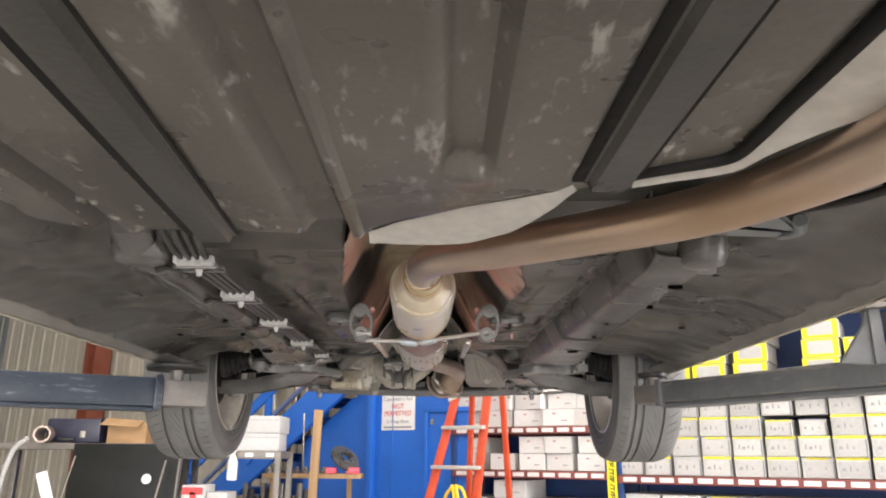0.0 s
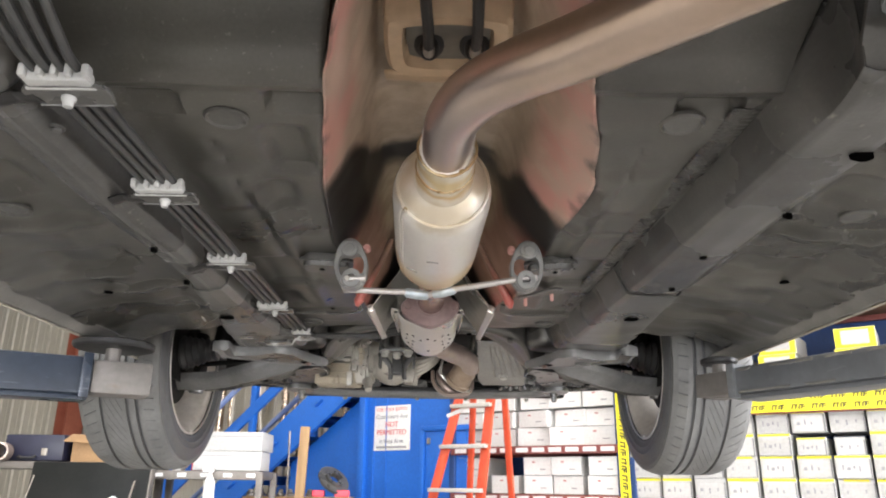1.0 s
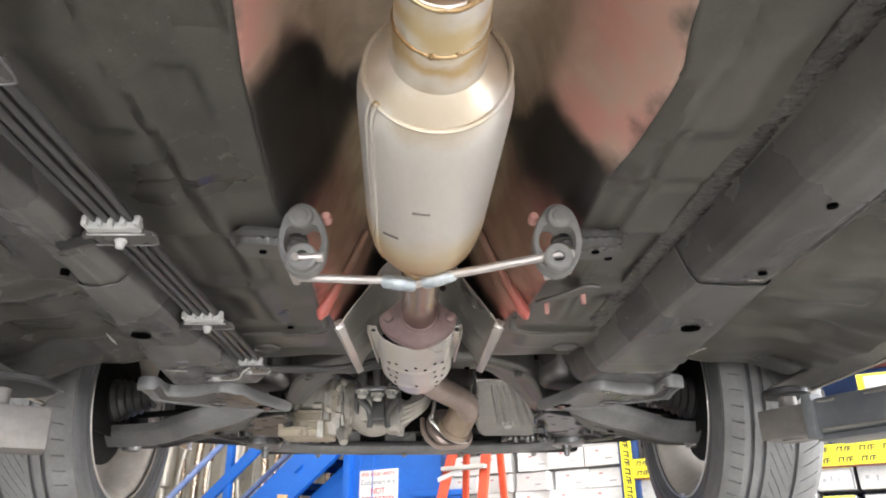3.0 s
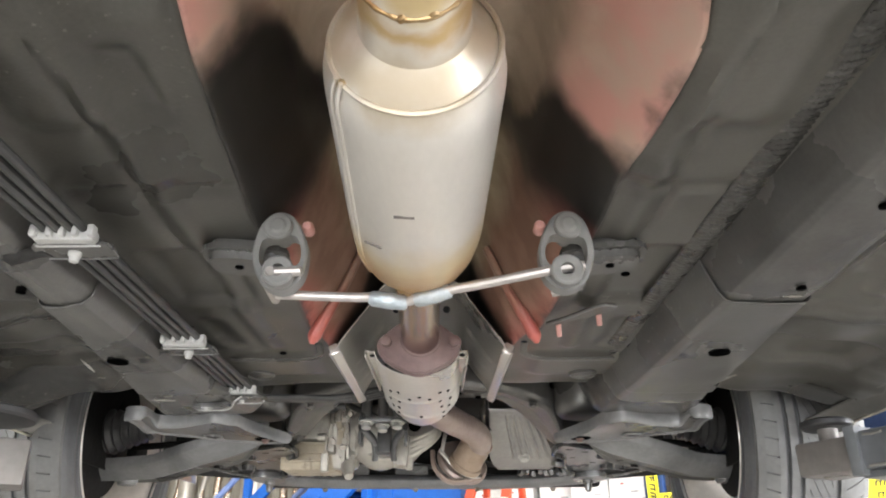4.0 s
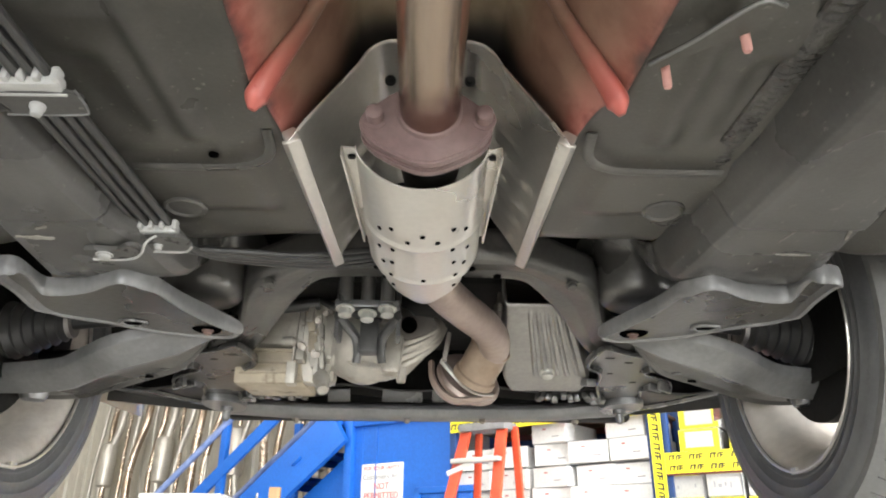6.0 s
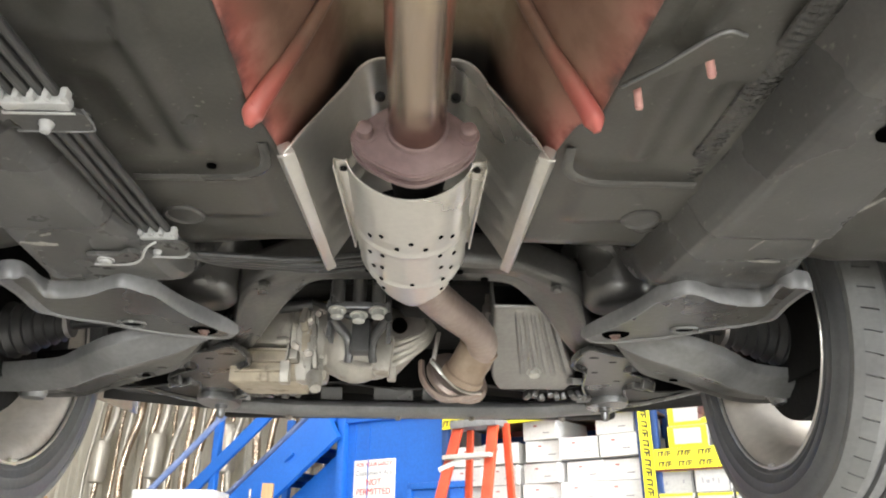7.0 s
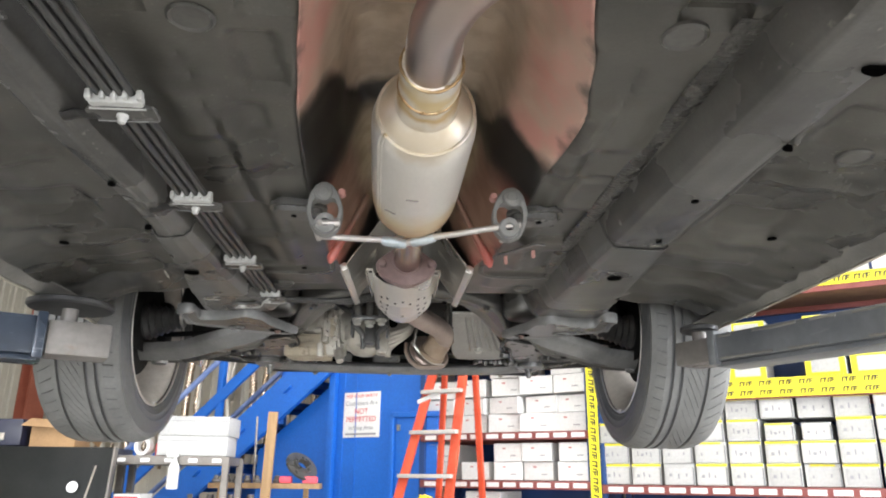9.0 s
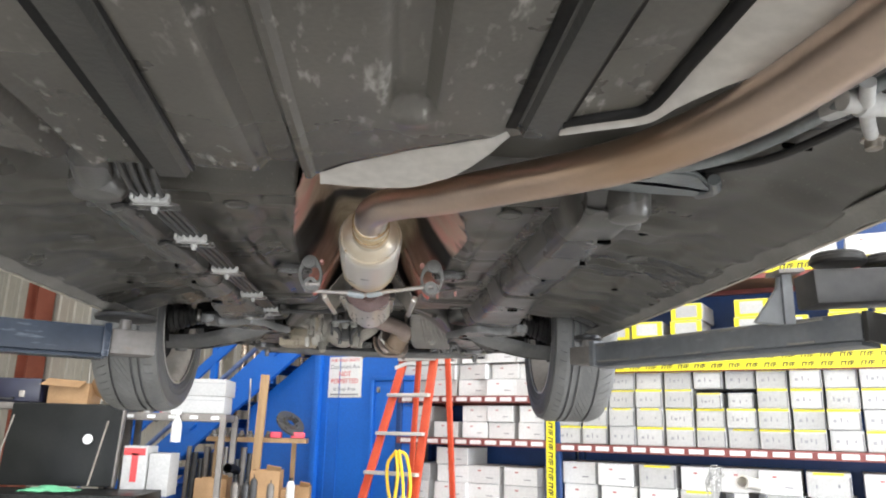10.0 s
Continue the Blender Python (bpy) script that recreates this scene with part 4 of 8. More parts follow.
# handbrake bracket and cable on the exhaust side
bgm = surf("blue_grey_bracket", (0.15, 0.165, 0.17), (0.25, 0.27, 0.275), 0.38, 0.3, 14, 90, 0.2, (0.09, 0.085, 0.08), 0.35, 18, 0.3)
hb = part("cable_bracket", slab(rounded([(0.342, 2.222), (0.365, 2.212), (0.406, 2.217), (0.46, 2.224), (0.51, 2.236), (0.53, 2.268), (0.47, 2.268), (0.4, 2.262), (0.352, 2.252)], 4), 1.612, 1.625, 0.004), bgm, car, "blue-grey cable bracket")
part("bracket_wing", slab(rounded([(0.355, 2.198), (0.412, 2.192), (0.425, 2.163), (0.475, 2.166), (0.505, 2.195), (0.535, 2.235), (0.512, 2.228), (0.44, 2.208), (0.365, 2.206)], 4), 1.608, 1.618, 0.004), bgm, hb)
part("bracket_post", tube([(0.515, 2.19, 1.612), (0.53, 2.225, 1.61), (0.525, 2.27, 1.618)], 0.009, 10, 5), bgm, hb)
part("grey_hose", tube([(0.3, 2.15, 1.612), (0.35, 2.146, 1.606), (0.4, 2.128, 1.6), (0.445, 2.098, 1.596), (0.48, 2.055, 1.596), (0.508, 1.985, 1.596), (0.528, 1.89, 1.596), (0.545, 1.75, 1.596), (0.56, 1.4, 1.596)], 0.0075, 12), bgm, hb, "grey cable sleeve")
part("brake_cable", tube([(0.62, 1.6, 1.612), (0.6, 1.9, 1.612), (0.56, 2.1, 1.615), (0.5, 2.21, 1.63), (0.44, 2.3, 1.64)], 0.006, 10), M["black"], hb)
cl = part("cable_clamp", lathe([(0.0, -0.028), (0.011, -0.028), (0.012, -0.01), (0.0145, -0.008), (0.0145, 0.008), (0.012, 0.01), (0.011, 0.03), (0.0, 0.03)], (0.537, 1.886, 1.588), (1, 0.12, 0), 18), M["clip"], car, "pale cable clamp")
part("clamp_arm", tube([(0.515, 1.85, 1.592), (0.535, 1.884, 1.583), (0.562, 1.922, 1.582), (0.598, 1.968, 1.59), (0.6, 1.975, 1.612)], 0.0075, 12, 4), M["clip"], cl)
part("clamp_bolt", hexbolt((0.594, 1.962, 1.584), (0, 0, -1), 0.009, 0.012), M["bolt"], cl)
part("clamp_tab", box(0.53, 1.91, 1.598, 0.02, 0.05, 0.02, 0.004, (0, 0, 25)), M["clip"], cl)

# exhaust
ex = part("exhaust_pipe", tube([(0.018, 2.53, 1.62), (0.02, 2.47, 1.612), (0.024, 2.415, 1.607), (0.043, 2.352, 1.6), (0.077, 2.302, 1.594), (0.122, 2.252, 1.586), (0.203, 2.155, 1.575), (0.29, 2.047, 1.563), (0.336, 1.972, 1.556), (0.37, 1.885, 1.55), (0.39, 1.81, 1.546), (0.403, 1.73, 1.545), (0.412, 1.64, 1.545), (0.42, 1.45, 1.545), (0.43, 1.1, 1.55), (0.44, 0.6, 1.55)], 0.0262, 36, 12), M["pipe"], car, "heat-tinted bronze exhaust pipe")
AX = Vector((0.006 - 0.019, 2.93 - 2.53, 0)).normalized()
cat = part("catalytic_converter", lathe([(0.0285, -0.05), (0.0285, -0.015), (0.0325, -0.013), (0.0335, 0.03), (0.0345, 0.034), (0.035, 0.062), (0.0365, 0.07), (0.045, 0.078), (0.0535, 0.086), (0.0592, 0.096), (0.0622, 0.109), (0.063, 0.124), (0.0632, 0.325), (0.0624, 0.348), (0.0602, 0.368), (0.0562, 0.386), (0.05, 0.401), (0.042, 0.413), (0.0335, 0.421), (0.0318, 0.424), (0.0318, 0.452), (0.0305, 0.456), (0.0272, 0.458), (0.0272, 0.47)], (0.0195, 2.522, 1.62), AX, 48), M["cat"], car, "pale steel catalytic converter with straw heat tint")
for h, r in ((0.03, 0.0335), (-0.014, 0.0325)):
    part("weld_bead", tube([(0.0195 + AX.x * h + r * math.cos(a), 2.522 + h + 0.0012 * math.sin(3 * a), 1.62 + r * math.sin(a)) for a in np.linspace(0, 2 * math.pi, 60)], lambda t: 0.0018 + 0.0004 * math.sin(t * 110) * math.sin(t * 31), 8, 2), M["weld"], cat, "straw-coloured weld bead")
part("seam_ring", tube([(0.0168 + 0.0562 * math.cos(a), 2.61, 1.62 + 0.0562 * math.sin(a)) for a in np.linspace(0, 2 * math.pi, 48)], 0.0022, 6, 2), M["cat"], cat)
part("front_weld", tube([(0.005 + 0.0295 * math.cos(a), 2.98, 1.62 + 0.0295 * math.sin(a)) for a in np.linspace(0, 2 * math.pi, 48)], lambda t: 0.0034 + 0.0009 * math.sin(t * 90), 8, 2), M["weld"], cat, "straw-coloured weld bead")
part("nose_weld", tube([(0.0062 + 0.034 * math.cos(a), 2.944, 1.62 + 0.034 * math.sin(a)) for a in np.linspace(0, 2 * math.pi, 48)], lambda t: 0.0028 + 0.0009 * math.sin(t * 80) * math.sin(t * 23), 8, 2), M["weld"], cat, "straw-coloured weld bead")
for wx_, wy_, wz_ in ((0.03, 2.552, 1.589), (0.012, 2.553, 1.587), (0.036, 2.509, 1.594)):
    part("weld_blob", lathe([(0, -0.002), (0.0028, -0.0015), (0.0036, 0), (0.0025, 0.0015), (0, 0.002)], (wx_, wy_, wz_), (0.3, 0.2, -1), 12), M["weld"], cat)
sa = radians(215)
for da in (-0.05, 0.05):
    part("long_seam", tube([(0.017 - 0.033 * (y - 2.6) + r * math.cos(sa + da), y, 1.62 + r * math.sin(sa + da)) for y, r in ((2.606, 0.058), (2.62, 0.0625), (2.65, 0.0635), (2.8, 0.0638), (2.862, 0.063), (2.9, 0.0575))], 0.0016, 8, 5), M["cat"], cat)
part("seam_knot", lathe([(0, -0.002), (0.003, -0.001), (0.0035, 0.001), (0.002, 0.003), (0, 0.0035)], (0.018 + 0.057 * math.cos(sa), 2.61, 1.62 + 0.057 * math.sin(sa)), (-0.8, -0.3, -0.6), 12), M["weld"], cat)
for dx, dy in ((0.004, 2.735), (-0.026, 2.80)):
    part("stamp_mark", box(dx, dy, 1.5575 + (0.008 if dx < 0 else 0.0), 0.016, 0.003, 0.001, 0, (0, 25 if dx < 0 else 4, 0)), M["steel"], cat)
fp = part("front_pipe", tube([(0.005, 2.96, 1.62), (0.004, 3.02, 1.62), (0.002, 3.1, 1.62), (0.0, 3.225, 1.62)], 0.0262, 28, 6), M["pipe_front"], car, "brown heat-stained front pipe")
# two-bolt flange
fo = rounded([(-0.06, 0.002), (-0.047, 0.014), (-0.022, 0.032), (0, 0.036), (0.022, 0.032), (0.047, 0.014), (0.059, 0.002), (0.06, -0.012), (0.048, -0.028), (0.022, -0.043), (0, -0.049), (-0.022, -0.043), (-0.048, -0.028), (-0.061, -0.012)], 3)
fm = Matrix.Translation((-0.002, 3.222, 1.615)) @ Matrix.Rotation(radians(90), 4, "X") @ Matrix.Scale(0.95, 4)
fl = part("pipe_flange", slab(fo, -0.005, 0.006, 0.002, None, fm), M["flange"], car, "rusted purple-brown two-bolt flange")
part("mating_flange", slab(fo, -0.02, -0.009, 0.002, None, fm), M["flange"], fl)
part("collar", lathe([(0.0265, 0), (0.0295, 0), (0.028, 0.006), (0.0265, 0.007)], (0, 3.218, 1.62), (0, -1, 0), 28), M["flange"], fl)
for bx in (-0.047, 0.047):
    part("flange_bolt", hexbolt((bx, 3.217, 1.612), (0, -1, 0), 0.0075, 0.013), M["flange"], fl)
    part("spring", lathe([(0.008, 0), (0.008, 0.03)], (bx, 3.242, 1.62), "y", 12), M["bolt"], fl)
# flexible joint hidden in the guards
part("flex_joint", lathe([(0.03, 0), (0.033, 0.01), (0.031, 0.06), (0.027, 0.1), (0.025, 0.33)], (0, 3.25, 1.628), "y", 28), M["black_part_shade"], car)

# outer heat guard
def outer_guard(u, v):
    y = 3.245 + 0.30 * v
    k = (u - 0.5) * 2
    a = abs(k)
    w = 0.126 - 0.008 * v
    x = lerp_table([(0, 0), (0.24, 0.04), (0.31, 0.051), (0.36, 0.0575), (0.41, 0.063), (0.46, 0.068), (0.9, w - 0.012), (0.93, w - 0.006), (0.96, w), (1, w + 0.006)], a)
    z = lerp_table([(0, 1.72), (0.24, 1.72), (0.31, 1.716), (0.36, 1.71), (0.41, 1.7025), (0.46, 1.692), (0.9, 1.628), (0.93, 1.618), (0.96, 1.605), (1, 1.605)], a)
    if 0.45 < a < 0.9:
        x -= 0.007 * max(0, math.sin(v * 40 + 1.5)) * min(1, max(0, (v - 0.3) * 8)) * math.sin(math.pi * (a - 0.45) / 0.45) ** 0.5
    return math.copysign(x, k), y, z + 0.008 * v


og = part("outer_heat_guard", grid(60, 60, outer_guard), M["alum"], car, "dull aluminised trough-shaped heat guard", thick=0.0016)
for side in (-1, 1):
    part("guard_flange", box(side * 0.121, 3.395, 1.613, 0.014, 0.298, 0.016, 0.003, (0, 28 * side, -1.5 * -side)), M["alum"], og)
    part("guard_bolt", hexbolt((side * 0.037, 3.243, 1.671), (0, -1, -0.3), 0.0036, 0.006), M["black_part_shade"], og)


def inner_guard(u, v):
    a = math.pi * u
    y = 3.268 + 0.345 * v + 0.03 * math.sin(a) ** 2 * (1 - v)
    wide = lerp_table([(0, 0.062), (0.6, 0.0655), (0.74, 0.062), (0.85, 0.052), (0.94, 0.035), (1, 0.016)], v)
    deep = lerp_table([(0, 0.03), (0.3, 0.042), (0.7, 0.05), (0.86, 0.051), (0.95, 0.046), (1, 0.034)], v)
    rib = 0.0022 * (math.exp(-((v - 0.385) / 0.014) ** 2) + math.exp(-((v - 0.67) / 0.014) ** 2))
    flute = 0.0006 * math.sin(a * 14) * (0.4 < v < 0.66)
    return -0.007 - (wide + rib + flute) * math.cos(a), y, 1.617 - (deep + rib + flute) * math.sin(a) ** 0.9 + 0.004 * v


ig = part("inner_heat_guard", grid(60, 110, inner_guard), M["alum"], car, "pale perforated heat guard shell", thick=0.0015)
for side in (-1, 1):
    part("guard_wing", box(-0.007 + side * 0.066, 3.372, 1.617, 0.014, 0.2, 0.002, 0.0006, (0, -8 * side, 1.5 * side)), M["alum"], ig)
    part("wing_fold", box(-0.007 + side * 0.0725, 3.372, 1.613, 0.002, 0.2, 0.011, 0.0006, (0, 0, 1.5 * side)), M["alum"], ig)
    part("wing_rivet", lathe([(0.004, 0), (0.0035, 0.002), (0, 0.003)], (-0.007 + side * 0.067, 3.285, 1.615), (0, 0, -1), 10), M["black_part_shade"], ig)
for u, v in ((0.25, 0.31), (0.33, 0.27), (0.42, 0.33), (0.5, 0.28), (0.23, 0.46), (0.33, 0.42), (0.25, 0.57), (0.32, 0.53), (0.3, 0.65), (0.22, 0.74), (0.29, 0.76), (0.5, 0.64)):
    for uu in ((u, 1 - u) if u < 0.5 else (u,)):
        p = Vector(inner_guard(uu, v))
        nrm = Vector(((p.x + 0.007) * 0.9, 0.0, p.z - 1.625)).normalized()
        part("vent_hole", lathe([(0.0028, 0), (0.0028, 0.0014)], p + nrm * 0.0006, nrm, 12), M["void"], ig)

# downpipe and its flanges
dp = part("downpipe", tube([(0.0, 3.55, 1.615), (0.016, 3.64, 1.611), (0.05, 3.72, 1.608), (0.088, 3.8, 1.606), (0.109, 3.87, 1.599), (0.103, 3.93, 1.58)], 0.0275, 28, 8), M["downpipe"], car, "brown rusty downpipe")
part("flex_collar", lathe([(0.03, 0), (0.036, 0.003), (0.0365, 0.008), (0.0345, 0.011), (0.035, 0.06), (0.039, 0.063), (0.039, 0.074), (0.03, 0.076)], (0.108, 3.895, 1.603), (-0.42, 0.62, -0.66), 32), M["collar"], dp)
part("pipe_weld", tube([(0.106 + 0.029 * math.cos(a), 3.905 + 0.012 * math.sin(a), 1.594 + 0.029 * math.sin(a)) for a in np.linspace(0, 2 * math.pi, 30)], 0.0022, 6, 1), M["weld"], dp)
part("turbine_flange", lathe([(0.02, 0), (0.058, 0.002), (0.063, 0.008), (0.063, 0.016), (0.05, 0.022), (0.02, 0.024)], (0.078, 4.03, 1.582), (-0.35, 0.7, -0.5), 32), M["downpipe"], dp)
part("flange_shell", tube([(0.004, 3.985, 1.592), (0.006, 3.982, 1.565), (0.02, 3.98, 1.54), (0.045, 3.98, 1.524), (0.085, 3.985, 1.526), (0.115, 3.99, 1.534)], 0.012, 10, 6, flat=(1.5, 0.5)), M["downpipe"], dp)
part("support_strap", tube([(0.022, 3.965, 1.594), (0.04, 3.963, 1.571), (0.06, 3.962, 1.547), (0.085, 3.965, 1.533), (0.113, 3.975, 1.533)], 0.0042, 8, 6, flat=(1.5, 0.7)), M["alum"], dp)
part("strap_lug", box(0.04, 3.962, 1.571, 0.055, 0.004, 0.009, 0.001, (0, 48, 0)), M["alum"], dp)
part("sensor", lathe([(0.005, 0), (0.005, 0.02), (0.008, 0.02), (0.008, 0.035), (0.004, 0.04), (0.004, 0.06)], (0.115, 3.86, 1.63), (0.1, 0.2, 1), 12), M["bolt"], dp)

# rubber hangers and the bent rod
def poly_radius(poly, c, d):
    """Distance from c to the outline along d."""
    best = 0.001
    for k in range(len(poly)):
        a, b = Vector(poly[k]) - c, Vector(poly[(k + 1) % len(poly)]) - c
        e = b - a
        det = d.x * -e.y + d.y * e.x
        if abs(det) < 1e-12:
            continue
        r = (a.x * -e.y + a.y * e.x) / det
        t = (d.x * a.y - d.y * a.x) / det
        if r > 0 and -1e-6 <= t <= 1 + 1e-6:
            best = max(best, r)
    return best


for side in (-1, 1):
    hx = 0.014 + side * 0.142
    br = part("hanger_bracket", slab(rounded([(hx + 0.0 * side, 2.915), (hx + 0.03 * side, 2.905), (hx + 0.07 * side, 2.9), (hx + 0.085 * side, 2.915), (hx + 0.08 * side, 2.95), (hx + 0.03 * side, 2.965), (hx + 0.005 * side, 2.955)], 4), 1.603, 1.625, 0.008), M["rail"], car, "dark grey hanger bracket")
    part("bracket_hole", lathe([(0.0045, 0), (0.0045, 0.002)], (hx + 0.05 * side, 2.93, 1.6015), "z", 14), M["void"], br)
    part("pin", lathe([(0.0075, 0), (0.0075, 0.03), (0.0088, 0.031), (0.0088, 0.037), (0.006, 0.039)], (hx, 2.91, 1.622), (0, -1, 0), 16), M["hanger"], br)
    own = bmesh.new()
    out = rounded([(0, 0.0195), (0.0155, 0.011), (0.0255, -0.014), (0.026, -0.034), (0.0185, -0.056), (0, -0.066), (-0.0185, -0.056), (-0.026, -0.034), (-0.0255, -0.014), (-0.0155, 0.011)], 4)
    hole = rounded([(0, -0.0095), (0.0145, -0.009), (0.0198, -0.02), (0.0198, -0.034), (0.0135, -0.042), (0, -0.034), (-0.0135, -0.042), (-0.0198, -0.034), (-0.0198, -0.02), (-0.0145, -0.009)], 5)
    rows = []
    for k in range(48):
        a = 2 * math.pi * k / 48
        d = Vector((math.cos(a), math.sin(a)))
        ro, rh = (poly_radius(p, Vector((0, -0.0225)), d) for p in (out, hole))
        rows.append([own.verts.new((d.x * r, -0.0225 + d.y * r, z)) for r, z in ((rh, 0.001), (ro - 0.002, 0), (ro, 0.002), (ro, 0.018), (ro - 0.002, 0.02), (rh, 0.019))])
    for k in range(48):
        p, q = rows[k], rows[(k + 1) % 48]
        for m in range(6):
            own.faces.new((p[m], p[(m + 1) % 6], q[(m + 1) % 6], q[m]))
    own.transform(Matrix.Translation((hx, 2.9, 1.622)) @ Matrix.Rotation(radians(6 * side), 4, "Y") @ Matrix.Rotation(radians(90), 4, "X"))
    lathe([(0.0085, 0), (0.013, 0), (0.014, 0.003), (0.014, 0.006), (0.0125, 0.008), (0.0085, 0.008), (0.0085, 0)], (hx, 2.881, 1.622), (0, -1, 0), 24, own, cap=False)
    lathe([(0.0065, 0), (0.0145, 0), (0.0155, 0.003), (0.0155, 0.012), (0.0135, 0.014), (0.0065, 0.014), (0.0065, 0)], (hx - 0.006 * side, 2.878, 1.571), (0, -1, 0), 24, own, cap=False)
    part("pin_tip", lathe([(0.006, 0), (0.006, 0.012), (0.004, 0.015)], (hx - 0.026 * side, 2.9, 1.628), (0, -1, 0), 12), M["stud"], br, "pink oversprayed pin tip")
    part("rubber_hanger", own, M["hanger"], br, "grey figure-eight rubber hanger")
rod = part("hanger_rod", tube([(-0.138, 2.935, 1.568), (-0.137, 2.885, 1.569), (-0.128, 2.862, 1.569)], 0.0048, 10, 4), M["zinc"], car, "bright zinc hanger rod welded to the converter")
part("rod_arm", tube([(-0.128, 2.868, 1.57), (-0.1, 2.868, 1.571)], 0.005, 10, 2), M["zinc"], rod)
part("rod_arm", tube([(-0.131, 2.905, 1.562), (-0.06, 2.912, 1.5615), (-0.03, 2.912, 1.561), (-0.002, 2.918, 1.556)], 0.0048, 10, 4), M["zinc"], rod)
part("rod_arm", tube([(0.168, 2.872, 1.577), (0.14, 2.876, 1.575), (0.07, 2.893, 1.567), (0.02, 2.905, 1.562), (-0.002, 2.914, 1.557)], 0.0048, 10, 5), M["zinc"], rod)
part("rod_tip", tube([(0.142, 2.915, 1.566), (0.16, 2.905, 1.567), (0.168, 2.9, 1.568)], 0.004, 10, 2), M["zinc"], rod)
part("rod_sleeve", lathe([(0.0058, 0), (0.0078, 0.003), (0.0084, 0.02), (0.007, 0.036), (0.0055, 0.038)], (-0.04, 2.912, 1.5605), (1, 0.1, -0.12), 12), M["crimp"], rod, "flattened crimped rod end")
part("rod_sleeve", lathe([(0.0058, 0), (0.0078, 0.003), (0.0084, 0.02), (0.007, 0.036), (0.0055, 0.038)], (0.005, 2.912, 1.558), (1, -0.28, 0.16), 12), M["crimp"], rod, "flattened crimped rod end")

# brake and fuel lines with clips
LX = (-0.319, -0.3075, -0.296, -0.2845)
CLIPS = ((2.325, 1.566), (2.556, 1.566), (2.84, 1.57), (3.16, 1.575), (3.431, 1.579))
lines = []
for i, lx in enumerate(LX):
    pts = [(lx - 0.02 + 0.012 * i, 2.1, 1.66), (lx - 0.012 + 0.006 * i, 2.18, 1.63), (lx - 0.005 + 0.002 * i, 2.26, 1.595), (lx, 2.32, 1.585)]
    pts += [(lx + 0.001 * math.sin(y * 20 + i), y, z) for y, z in ((2.55, 1.586), (2.7, 1.589), (2.84, 1.59), (3.0, 1.593), (3.16, 1.595), (3.3, 1.598), (3.41, 1.599))]
    pts += [(lx + 0.008, 3.465 + 0.008 * i, 1.601), (lx + 0.045, 3.49 + 0.014 * i, 1.604 + 0.001 * i), (lx + 0.1, 3.505 + 0.018 * i, 1.607 + 0.002 * i)]
    pts += [(lx + 0.16, 3.525 + 0.018 * i, 1.612 + 0.002 * i), (lx + 0.24, 3.57 + 0.016 * i, 1.64 + 0.002 * i)]
    lines.append(part("brake_line", tube(pts, 0.0042 if i != 1 else 0.0052, 10, 6), M["line"], car, "black coated metal line"))
